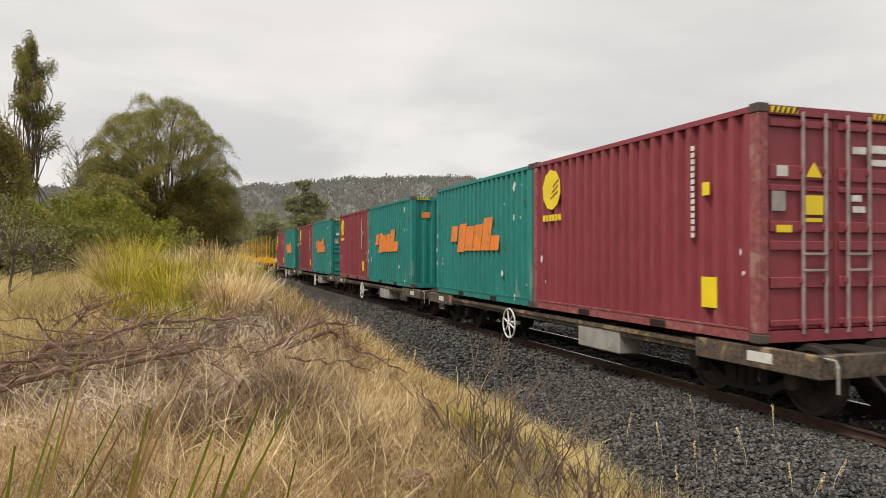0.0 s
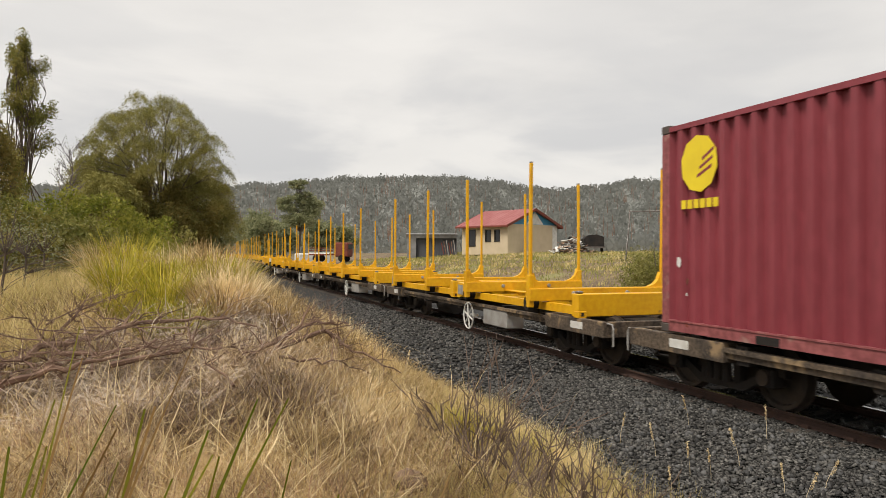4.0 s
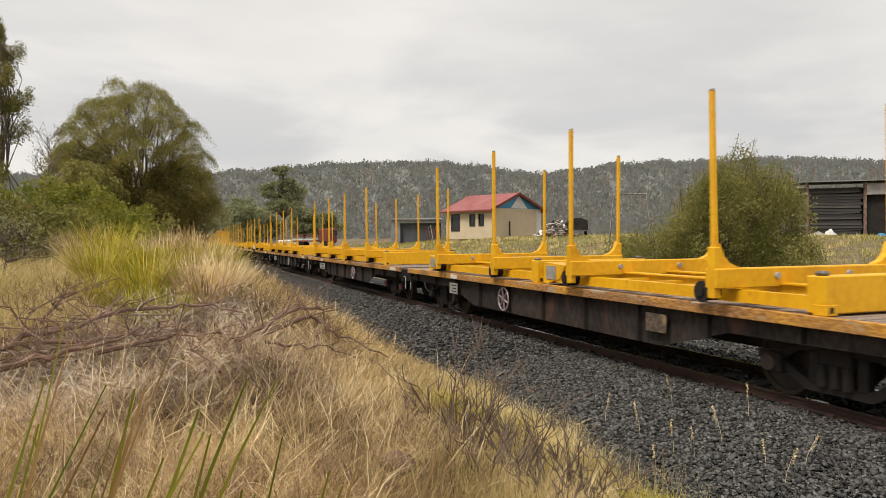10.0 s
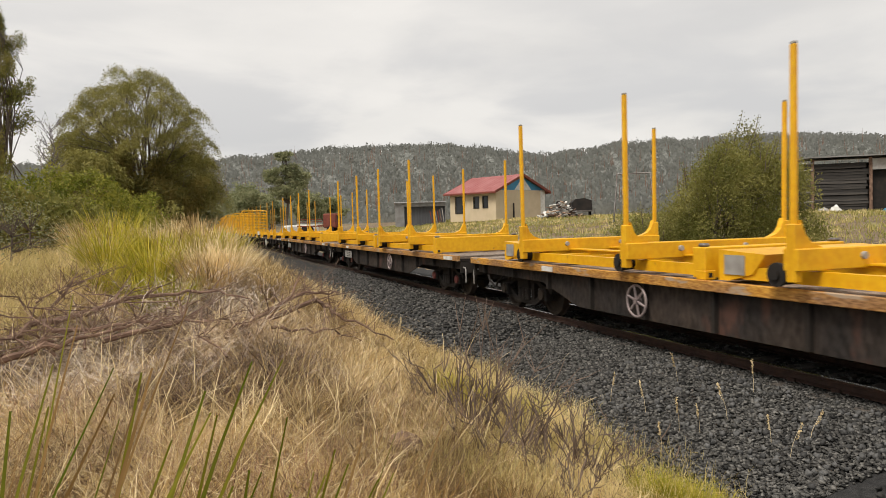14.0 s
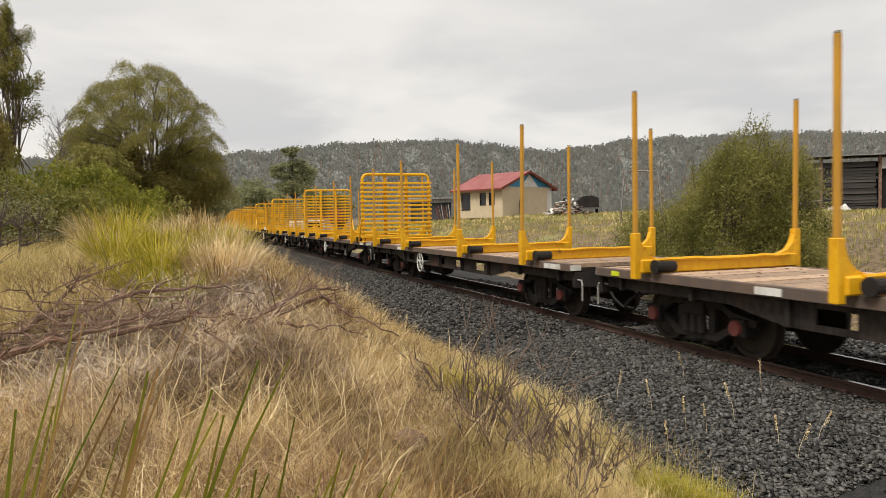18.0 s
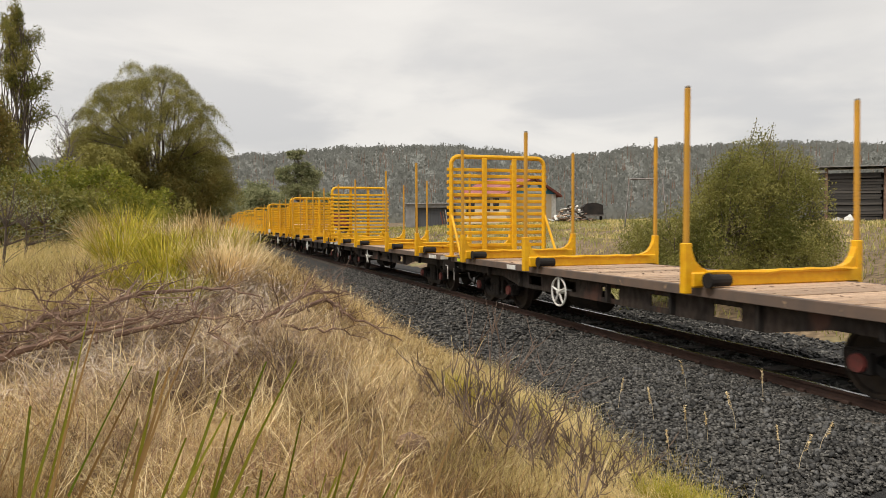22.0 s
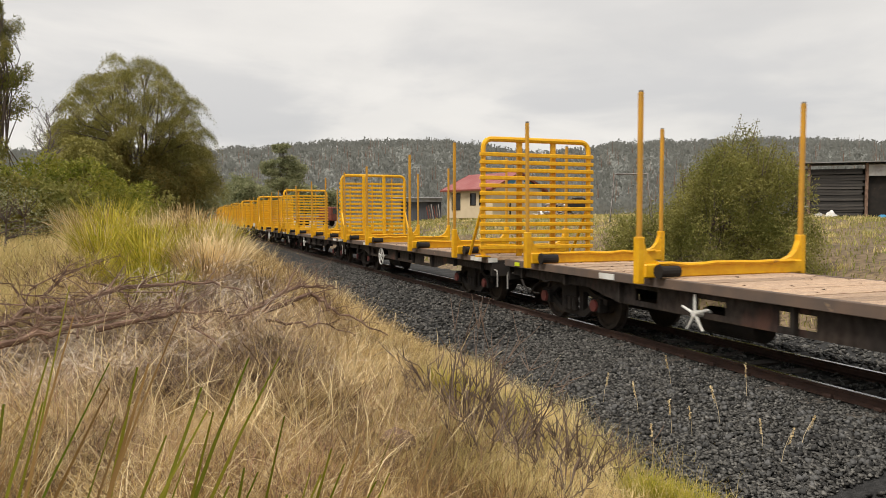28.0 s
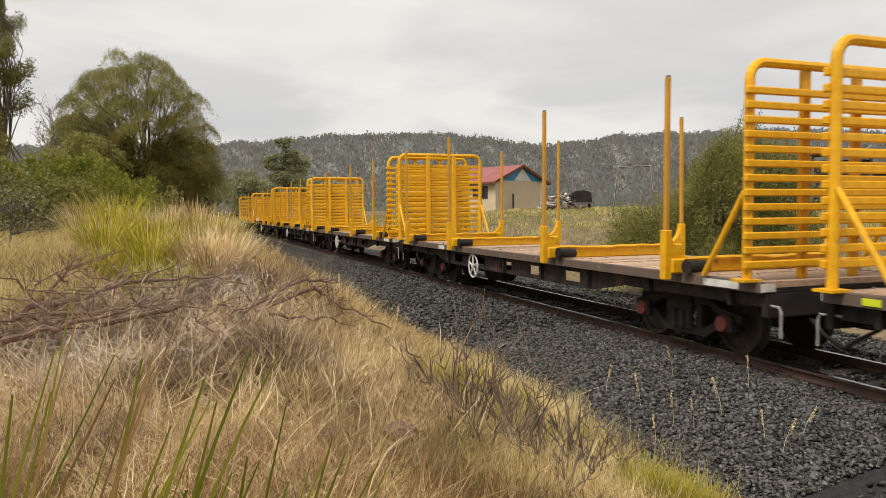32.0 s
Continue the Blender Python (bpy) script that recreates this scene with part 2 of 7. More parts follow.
M_PALE = leaf_material("pale_straw", (0.90, 0.74, 0.45), (0.36, 0.25, 0.105), through=0.25)
M_TUSS = leaf_material("green_tussock", (0.24, 0.25, 0.012), (0.66, 0.53, 0.08), through=0.3, patch=0.15, broad=0.2)
M_BLADE = leaf_material("green_blade", (0.095, 0.125, 0.008), (0.20, 0.19, 0.018), through=0.35)
M_TWIG = material("grey_twig", (0.25, 0.160, 0.115), (0.095, 0.054, 0.038), 5, 0.9, bump=0.3)
M_BARK = material("bark", (0.14, 0.11, 0.085), (0.08, 0.06, 0.05), 3, 0.95, bump=0.6, bump_scale=12)
M_LEAF1 = leaf_material("olive_leaves", (0.18, 0.17, 0.043), (0.335, 0.30, 0.088), through=0.33)
M_LEAF2 = leaf_material("dark_leaves", (0.105, 0.100, 0.024), (0.235, 0.18, 0.050), through=0.5)
M_LEAF3 = leaf_material("light_leaves", (0.15, 0.17, 0.020), (0.38, 0.35, 0.062), through=0.42)
M_LEAF4 = leaf_material("shrub_leaves", (0.15, 0.155, 0.036), (0.31, 0.285, 0.085), through=0.45)
# leaf colour paled as by distance haze; the sapling and bare shrubs share it
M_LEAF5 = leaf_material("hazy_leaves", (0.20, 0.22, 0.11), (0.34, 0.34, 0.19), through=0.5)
# distance haze is put into these pale, close hill and tree colours
M_HILL = material("hazed_hill_forest", (0.146, 0.150, 0.138), (0.158, 0.161, 0.149), 0.05, 1.0, fine=0.5, spots=(0.142, 0.145, 0.132), spot_scale=0.22, spot_cut=0.58, gloss=0.1)
M_BUSHLAND = leaf_material("hazed_bushland_leaves", (0.254, 0.258, 0.236), (0.272, 0.275, 0.250), through=0.6, patch=0.0, broad=0.0)
M_CREAM = material("cream_render", (0.56, 0.46, 0.32), (0.50, 0.41, 0.28), 1.5, 0.85, bump=0.1)
M_ROOF = material("red_roof", (0.27, 0.075, 0.072), (0.34, 0.13, 0.125), 1.0, 0.6)
M_BLUE = material("blue_gable", (0.05, 0.24, 0.42), (0.04, 0.20, 0.36), 1.5, 0.6)
M_GLASS = material("dark_pane", (0.02, 0.022, 0.025), (0.03, 0.03, 0.03), 2, 0.12)
M_SHEDW = material("dark_boards", (0.030, 0.028, 0.027), (0.065, 0.058, 0.052), 3, 0.9, per_object=0.5, stretch=(0.3, 0.3, 4))
M_TIN = material("tin_roof", (0.30, 0.30, 0.30), (0.20, 0.19, 0.18), 1.5, 0.5, 0.4)
M_RUST = material("rust_red", (0.20, 0.05, 0.03), (0.12, 0.035, 0.025), 3, 0.8)
M_TINDARK = material("dark_tin", (0.10, 0.105, 0.115), (0.07, 0.072, 0.08), 1.5, 0.6, 0.2, stretch=(4, 4, 0.3))
M_DECKC = material("grey_deck", (0.30, 0.235, 0.185), (0.16, 0.125, 0.105), 3, 0.85, bump=0.3, bump_scale=40, fine=0.4, per_object=0.25, stretch=(0.35, 3, 1), spots=(0.42, 0.29, 0.19), spot_scale=4, spot_cut=0.62)
M_FLUO = material("fluorescent_tag", (0.62, 0.70, 0.02), (0.5, 0.58, 0.02), 3, 0.5)
M_FLAKE = material("bark_flake", (0.16, 0.10, 0.065), (0.08, 0.05, 0.035), 6, 0.9, per_island=0.5)
M_LEAF6 = leaf_material("evergreen_leaves", (0.14, 0.145, 0.032), (0.30, 0.26, 0.07), through=0.5)

# ---- building tools ----
def part(name, bm, mat, parent=None, label="", at=None):
    """Links a bmesh as one mesh object under a thing or part."""
    me = bpy.data.meshes.new(name)
    bm.to_mesh(me)
    bm.free()
    me.materials.append(mat)
    ob = new(name, me)
    ob.parent = parent
    if at is not None:
        ob.matrix_basis = at if isinstance(at, Matrix) else Matrix.Translation(at)
    if label:
        tagged(ob, label)
    return ob


def again(name, source, parent, at):
    """Another object on the same mesh."""
    ob = new(name, source.data)
    ob.parent = parent
    ob.matrix_basis = at if isinstance(at, Matrix) else Matrix.Translation(at)
    return ob


def empty(name, at, label, category, group=""):
    ob = new(name)
    ob.empty_display_size = 0.2
    ob.matrix_basis = at if isinstance(at, Matrix) else Matrix.Translation(at)
    return tagged(ob, label, category, group)


def box(bm, x0, x1, y0, y1, z0, z1, bevel=0.0):
    v = [bm.verts.new((x, y, z)) for z in (z0, z1) for y in (y0, y1) for x in (x0, x1)]
    faces = [bm.faces.new([v[i] for i in f]) for f in ((0, 2, 3, 1), (4, 5, 7, 6), (0, 1, 5, 4), (2, 6, 7, 3), (0, 4, 6, 2), (1, 3, 7, 5))]
    if bevel:
        edges = {e for f in faces for e in f.edges}
        bmesh.ops.bevel(bm, geom=list(edges), offset=bevel, segments=1, affect="EDGES")
    return bm


def boxes(rows, bevel=0.0):
    bm = bmesh.new()
    for r in rows:
        box(bm, *r, bevel)
    return bm


def rod(bm, a, b, r0, r1=None, n=8, caps=True):
    """A round bar from a to b, tapering."""
    a, b = Vector(a), Vector(b)
    r1 = r0 if r1 is None else r1
    d = (b - a).normalized()
    u = d.orthogonal().normalized()
    w = d.cross(u)
    rings = []
    for c, r in ((a, r0), (b, r1)):
        rings.append([bm.verts.new(c + r * (math.cos(2 * math.pi * k / n) * u + math.sin(2 * math.pi * k / n) * w)) for k in range(n)])
    for k in range(n):
        bm.faces.new((rings[0][k], rings[0][(k + 1) % n], rings[1][(k + 1) % n], rings[1][k]))
    if caps:
        bm.faces.new(rings[0][::-1])
        bm.faces.new(rings[1])
    return bm


def tube(bm, pts, r, n=8):
    """A round bar through several points."""
    pts = [Vector(p) for p in pts]
    rings = []
    for i, p in enumerate(pts):
        d = (pts[min(i + 1, len(pts) - 1)] - pts[max(i - 1, 0)]).normalized()
        u = Vector((0, 1, 0)) if abs(d.y) < 0.9 else Vector((1, 0, 0))
        u = (u - d * u.dot(d)).normalized()
        w = d.cross(u)
        rr = r[i] if isinstance(r, (list, tuple)) else r
        rings.append([bm.verts.new(p + rr * (math.cos(2 * math.pi * k / n) * u + math.sin(2 * math.pi * k / n) * w)) for k in range(n)])
    for a, b in zip(rings, rings[1:]):
        for k in range(n):
            bm.faces.new((a[k], a[(k + 1) % n], b[(k + 1) % n], b[k]))
    bm.faces.new(rings[0][::-1])
    bm.faces.new(rings[-1])
    return bm


def ring(bm, centre, R, r, axis="x", n=24, m=6):
    """A round hoop."""
    vs = []
    for i in range(n):
        a = 2 * math.pi * i / n
        row = []
        for j in range(m):
            b = 2 * math.pi * j / m
            q = R + r * math.cos(b)
            p = (r * math.sin(b), q * math.cos(a), q * math.sin(a)) if axis == "x" else (q * math.cos(a), r * math.sin(b), q * math.sin(a))
            row.append(bm.verts.new(Vector(centre) + Vector(p)))
        vs.append(row)
    for i in range(n):
        for j in range(m):
            bm.faces.new((vs[i][j], vs[(i + 1) % n][j], vs[(i + 1) % n][(j + 1) % m], vs[i][(j + 1) % m]))
    return bm


def prism(bm, outline, axis, a, b):
    """A flat outline pushed through from a to b along an axis (x or y)."""
    def at(p, v):
        return (v, p[0], p[1]) if axis == "x" else (p[0], v, p[1]) if axis == "y" else (p[0], p[1], v)
    f = [bm.verts.new(at(p, a)) for p in outline]
    k = [bm.verts.new(at(p, b)) for p in outline]
    bm.faces.new(f[::-1])
    bm.faces.new(k)
    n = len(outline)
    for i in range(n):
        bm.faces.new((f[i], f[(i + 1) % n], k[(i + 1) % n], k[i]))
    bmesh.ops.recalc_face_normals(bm, faces=bm.faces[:])
    return bm


def mesh_from(name, verts, faces_flat, per, mat, smooth=False):
    """A mesh from number arrays: verts (n, 3) and faces of one size."""
    me = bpy.data.meshes.new(name)
    verts = np.asarray(verts, np.float32)
    faces_flat = np.asarray(faces_flat, np.int32).ravel()
    nf = len(faces_flat) // per
    me.vertices.add(len(verts))
    me.vertices.foreach_set("co", verts.ravel())
    me.loops.add(len(faces_flat))
    me.loops.foreach_set("vertex_index", faces_flat)
    me.polygons.add(nf)
    me.polygons.foreach_set("loop_start", np.arange(0, nf * per, per, dtype=np.int32))
    me.update(calc_edges=True)
    me.materials.append(mat)
    if smooth:
        me.polygons.foreach_set("use_smooth", np.ones(nf, bool))
    return me


def blades(base, height, lean, width, rng, bend=0.5, way=None):
    """Grass blades: four-point bent strips. base (n, 3); height, lean, width per blade."""
    n = len(base)
    a = rng.uniform(0, 2 * math.pi, n) if way is None else way
    d = np.c_[np.cos(a), np.sin(a), np.zeros(n)]
    s = np.c_[-np.sin(a), np.cos(a), np.zeros(n)]
    tw = rng.uniform(0, 2 * math.pi, n)
    s = s * np.cos(tw)[:, None] + d * np.sin(tw)[:, None]
    up = np.array([0, 0, 1.0])
    h, le, w = height[:, None], lean[:, None], width[:, None]
    mid = base + up * h * 0.6 + d * h * le * (1 - bend) * 0.6
    tip = base + up * h * np.sqrt(np.clip(1 - (le * 0.8) ** 2, 0.05, 1)) + d * h * le
    v = np.stack([base - s * w * 0.5, base + s * w * 0.5, mid + s * w * 0.4, mid - s * w * 0.4, tip], 1).reshape(-1, 3)
    i = np.arange(n)[:, None] * 5
    f = np.concatenate([i + [0, 1, 2], i + [0, 2, 3], i + [3, 2, 4]], 1).reshape(-1, 3)
    return v, f


def leaves(points, size, rng, flat=0.5, long=1.8):
    """Leaf-like diamonds round points."""
    n = len(points)
    d = rng.normal(size=(n, 3))
    d[:, 2] *= 1 - flat
    d /= np.linalg.norm(d, axis=1)[:, None] + 1e-9
    e = np.cross(d, rng.normal(size=(n, 3)))
    e /= np.linalg.norm(e, axis=1)[:, None] + 1e-9
    s = (size * rng.uniform(0.6, 1.4, n))[:, None]
    v = np.stack([points - d * s * long * 0.5, points + e * s * 0.5, points + d * s * long * 0.5, points - e * s * 0.5], 1).reshape(-1, 3)
    i = np.arange(n)[:, None] * 4
    return v, (i + [0, 1, 2, 3]).reshape(-1, 4)


def strands(base, heading, pitch, length, droop, curl, width, rng, k=5, flat=None):
    """Curved thin stems: k-point tapering ribbons. heading, pitch (radians), length and width per stem; droop and curl bend them."""
    n = len(base)
    p, h, e = base.astype(float), heading.copy(), pitch.copy()
    c = rng.normal(0, 1, n) * curl
    rows = []
    for j in range(k):
        d = np.c_[np.cos(h) * np.cos(e), np.sin(h) * np.cos(e), np.sin(e)]
        s = np.c_[-np.sin(h), np.cos(h), np.zeros(n)] * 0.8 + np.c_[-np.cos(h) * np.sin(e), -np.sin(h) * np.sin(e), np.cos(e)] * rng.uniform(-0.6, 0.6, n)[:, None]
        if flat is not None:
            s = np.c_[np.cos(flat), np.sin(flat), np.zeros(n)]
        w = (width * (1 - 0.8 * (j / (k - 1)) ** 1.5) * 0.5)[:, None]
        rows += [p - s * w, p + s * w]
        p = p + d * (length / (k - 1))[:, None]
        h = h + c / (k - 1) + rng.normal(0, 0.35 * curl, n)
        e = e - droop / (k - 1) + rng.normal(0, 0.2 * curl, n)
    v = np.stack(rows, 1).reshape(-1, 3)
    i = np.arange(n)[:, None] * 2 * k
    f = np.concatenate([i + [2 * j, 2 * j + 1, 2 * j + 3, 2 * j + 2] for j in range(k - 1)], 1).reshape(-1, 4)
    return v, f

# ---- the ground, the track ----
TRACK_X = 7.51


def ss(t):
    t = np.clip(t, 0, 1)
    return t * t * (3 - 2 * t)


def lumps(x, y):
    return (0.5 * np.sin(x * 0.9 + 1.3 * np.sin(y * 0.7)) * np.sin(y * 0.8 + 0.4 * x) + 0.3 * np.sin(2.3 * x + 1.1) * np.sin(1.9 * y + 0.6 * np.sin(x)))


def gz(x, y):
    """The height of the ground."""
    x, y = np.asarray(x, float), np.asarray(y, float)
    bank = 0.30 + 0.98 * ss((y - 4.5) / 8.5) - 0.40 * ss((y - 17) / 14)
    left = -0.5 + (bank + 0.5) * ss((4.45 - x) / 3.95) - (bank - 0.2) * 0.8 * ss((-2.6 - x) / 5)
    right = -0.5 + 1.45 * ss((x - 10.4) / 7) + 0.80 * ss((x - 15) / 14) + 0.25 * ss((x - 10.4) / 2) * ss((y - 20) / 30)
    z = np.where(x < TRACK_X, left, right)
    amp = np.where(x < 4.7, 0.12, np.where(x > 11, 0.12, 0.0)) * ss(np.minimum(np.abs(x - 4.7), np.abs(x - 11)) / 2)
    return z + amp * lumps(x, y)


def ground_sheet():
    def axis(parts):
        return np.unique(np.concatenate([np.linspace(a, b, n) for a, b, n in parts]))
    xs = axis([(-2500, -200, 10), (-200, -12, 20), (-12, 14, 105), (14, 60, 60), (60, 300, 20), (300, 2500, 10)])
    ys = axis([(-800, -30, 8), (-30, 0, 15), (0, 32, 110), (32, 120, 60), (120, 500, 20), (500, 3500, 10)])
    X, Y = np.meshgrid(xs, ys)
    Z = gz(X, Y)
    v = np.c_[X.ravel(), Y.ravel(), Z.ravel()]
    nx, ny = len(xs), len(ys)
    i = (np.arange(ny - 1)[:, None] * nx + np.arange(nx - 1)[None]).ravel()[:, None]
    me = mesh_from("ground", v, i + [0, 1, nx + 1, nx], 4, M_GROUND, True)
    return tagged(new("ground", me), "dry grassy ground with bare earth banks beside the railway", "ground", kind="structure")


ground = ground_sheet()


def ballast():
    """The crushed-stone bed: a ridge with sloped shoulders."""
    # wide near-black far shoulder stands in for shade beneath the wagons
    prof = [(3.95, -0.62), (4.25, -0.445), (5.75, -0.19), (6.15, -0.15), (8.87, -0.15), (9.2, -0.19), (10.2, -0.42), (11.5, -0.39), (11.8, -0.62)]
    ys = np.concatenate([np.linspace(-20, 0, 10), np.linspace(0.2, 40, 160), np.linspace(41, 200, 80), np.linspace(210, 700, 20)])
    v, f = [], []
    for y in ys:
        for x, z in prof:
            v.append((x + 0.05 * math.sin(y * 2.1 + x), y, z + 0.012 * math.sin(y * 5 + x * 9)))
    k = len(prof)
    for j in range(len(ys) - 1):
        for a in range(k - 1):
            f.append((j * k + a, j * k + a + 1, (j + 1) * k + a + 1, (j + 1) * k + a))
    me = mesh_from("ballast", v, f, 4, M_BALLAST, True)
    return tagged(new("ballast", me), "dark grey crushed stone railway ballast bed, gap shade in its near-black colour", "ballast", kind="structure")


bed = ballast()


def rails():
    prof = [(-0.062, -0.125), (0.062, -0.125), (0.062, -0.112), (0.01, -0.095), (0.01, -0.04), (0.033, -0.03), (0.033, -0.002), (-0.033, -0.002), (-0.033, -0.03), (-0.01, -0.04), (-0.01, -0.095), (-0.062, -0.112)]
    for side, word in ((-1, "near"), (1, "far")):
        x = TRACK_X + side * 0.57
        r = tagged(part("rail", prism(bmesh.new(), [(x + a, b) for a, b in prof], "y", -30, 700), M_RAIL), "rusty steel rail with a shiny running surface", "rail", "rails", "structure")
        part("rail_head", boxes([(x - 0.03, x + 0.03, -30, 700, -0.002, 0.002)]), M_SHINE, r, "polished running surface")


rails()


def sleepers():
    track = tagged(new("sleepers"), "weathered wooden sleepers half buried in ballast", "sleeper", kind="structure")
    src = None
    for k in range(150):
        y = -4 + 0.62 * k
        if src is None:
            src = part("sleeper", boxes([(-1.07, 1.07, -0.115, 0.115, -0.14, 0)], 0.01), M_SLEEPER, track, at=(TRACK_X, y, -0.127))
        else:
            again("sleeper", src, track, pose(TRACK_X + random.uniform(-0.03, 0.03), y, -0.127, 0, 0, random.uniform(-1.5, 1.5)))

    clip = None
    for k in range(10, 90):
        y = -4 + 0.62 * k
        for dx in (-0.655, -0.485):
            if clip is None:
                clip = part("rail_spike", boxes([(-0.028, 0.028, -0.05, 0.05, 0, 0.045)], 0.01), M_RAIL, track, at=(TRACK_X + dx, y, -0.127))
            else:
                again("rail_spike", clip, track, (TRACK_X + dx, y, -0.127))


sleepers()

# ---- the train ----
SURGE = {0: -0.12, 1: -0.22, 2: 0.52, 3: 0.36, 4: 0.2, 5: 0.1, 6: 0.0, 7: 0.36, 8: -0.22, 9: -0.03, 12: -0.05, 13: 0.05, 14: 0.28, 15: 0.1, 17: -0.08, 19: 0.40, 22: 0.05, 23: 0.1, 24: 0.05, 28: 0.06, 29: 0.14, 30: 0.12, 31: 0.15, 32: 0.2}


def surge(t):
    """The small unevenness of the train's run, metres, eased from second to second."""
    k = min(int(t), 31)
    f = t - k
    f = f * f * (3 - 2 * f)
    return SURGE.get(k, 0.0) * (1 - f) + SURGE.get(k + 1, 0.0) * f


def travelled(t):
    """Metres the train has rolled since the start."""
    return 13.66 * t - 0.00725 * t * t - 0.42 * math.sin(math.pi * min(t, 6) / 6) + surge(t)


MOVERS = []      # (thing, x, y at the start, z)
WHEELSETS = []
WHEEL_R = 0.42


def lathe(bm, prof, n=20, x0=0.0):
    """A turned body round the x axis; prof is (x, radius)."""
    rings = [[bm.verts.new((x0 + x, r * math.cos(2 * math.pi * k / n), r * math.sin(2 * math.pi * k / n))) for k in range(n)] for x, r in prof]
    for a, b in zip(rings, rings[1:]):
        for k in range(n):
            bm.faces.new((a[k], a[(k + 1) % n], b[(k + 1) % n], b[k]))
    bm.faces.new(rings[0][::-1])
    bm.faces.new(rings[-1])
    return bm


def wheelset_mesh():
    bm = bmesh.new()
    lathe(bm, [(-0.75, 0.06), (0.75, 0.06)], 10)
    for s in (-1, 1):
        p = [(0.50, 0.10), (0.50, 0.36), (0.505, 0.44), (0.53, 0.445), (0.535, WHEEL_R), (0.63, WHEEL_R - 0.01), (0.63, 0.36), (0.59, 0.34), (0.585, 0.14), (0.65, 0.13), (0.65, 0.08)]
        lathe(bm, [(s * x, r) for x, r in (p if s > 0 else p)], 24)
    bmesh.ops.recalc_face_normals(bm, faces=bm.faces[:])
    return bm


def bogie(parent, y, label="", mat=None):
    """A two-axle bogie with cast side frames and spring nests."""
    bm = bmesh.new()
    for s in (-1, 1):
        x0, x1 = s * 0.76 - 0.05, s * 0.76 + 0.05
        prism(bm, [(-1.12, 0.54), (-0.72, 0.60), (-0.45, 0.73), (0.45, 0.73), (0.72, 0.60), (1.12, 0.54), (1.12, 0.44), (0.76, 0.47), (0.50, 0.61), (-0.50, 0.61), (-0.76, 0.47), (-1.12, 0.44)], "x", x0, x1)
        prism(bm, [(-0.86, 0.42), (-0.42, 0.17), (0.42, 0.17), (0.86, 0.42), (0.70, 0.44), (0.36, 0.27), (-0.36, 0.27), (-0.70, 0.44)], "x", x0, x1)
        for a in (-0.31, 0.31):
            box(bm, x0, x1, a - 0.06, a + 0.06, 0.26, 0.62)
        for a in (-0.86, 0.86):
            box(bm, s * 0.80 - 0.09, s * 0.80 + 0.09, a - 0.14, a + 0.14, 0.30, 0.54, 0.02)
        for a in (-0.16, 0.0, 0.16):
            rod(bm, (s * 0.84, a, 0.26), (s * 0.84, a, 0.50), 0.06)
    box(bm, -0.85, 0.85, -0.2, 0.2, 0.50, 0.70)
    b = part("bogie", bm, mat or M_DARK, parent, label, at=(0, y, 0))
    for a in (-0.86, 0.86):
        if not WHEELSETS:
            w = part("wheelset", wheelset_mesh(), M_WHEEL, b, "steel wheels on an axle")
        else:
            w = new("wheelset", WHEELSETS[0].data)
            w.parent = b
        w.matrix_parent_inverse = Matrix.Translation((0, a, WHEEL_R))
        WHEELSETS.append(w)
    for s in (-1, 1):
        for a in (-0.86, 0.86):
            bm = bmesh.new()
            rod(bm, (s * 0.88, a, WHEEL_R), (s * 0.93, a, WHEEL_R), 0.11, 0.10, 12)
            part("axle_cap", bm, M_CAP if label else M_WHEEL, b)
    return b


def coupler(parent, y, s):
    bm = boxes([(-0.09, 0.09, min(y, y - s * 0.5), max(y, y - s * 0.5), 0.56, 0.74)])
    box(bm, -0.17, 0.17, min(y, y + s * 0.16), max(y, y + s * 0.16), 0.52, 0.78, 0.03)
    part("coupler", bm, M_DARK, parent)
    bm = bmesh.new()
    tube(bm, [(-0.45, y - s * 0.35, 0.62), (-0.5, y - s * 0.1, 0.45), (-0.45, y + s * 0.1, 0.32), (-0.3, y + s * 0.2, 0.30)], 0.025, 6)
    part("brake_hose", bm, M_DARK, parent)
    bm = bmesh.new()
    x = -1.12
    tube(bm, [(x, y - s * 0.42, 0.80), (x, y - s * 0.16, 0.79), (x, y - s * 0.13, 0.72), (x, y - s * 0.13, 0.44)], 0.016, 6)
    part("step_handle", bm, M_PLATE, parent, "pale painted shunter's step handle")


def handwheel(parent, x, y, z, R, spokes=6, mat=None, rim=True):
    bm = bmesh.new()
    rod(bm, (x - 0.03, y, z), (x + 0.25, y, z), 0.045, 0.045, 10)
    h = part("brake_handwheel", bm, mat or M_WHITE, parent, "white spoked brake handwheel")
    if rim:
        part("rim", ring(bmesh.new(), (x, y, z), R, 0.018, "x", 28, 6), mat or M_WHITE, h)
    for k in range(spokes):
        a = 2 * math.pi * k / spokes + 0.3
        part("spoke", rod(bmesh.new(), (x, y, z), (x, y + R * math.cos(a), z + R * math.sin(a)), 0.022, 0.016, 6), mat or M_WHITE, h)


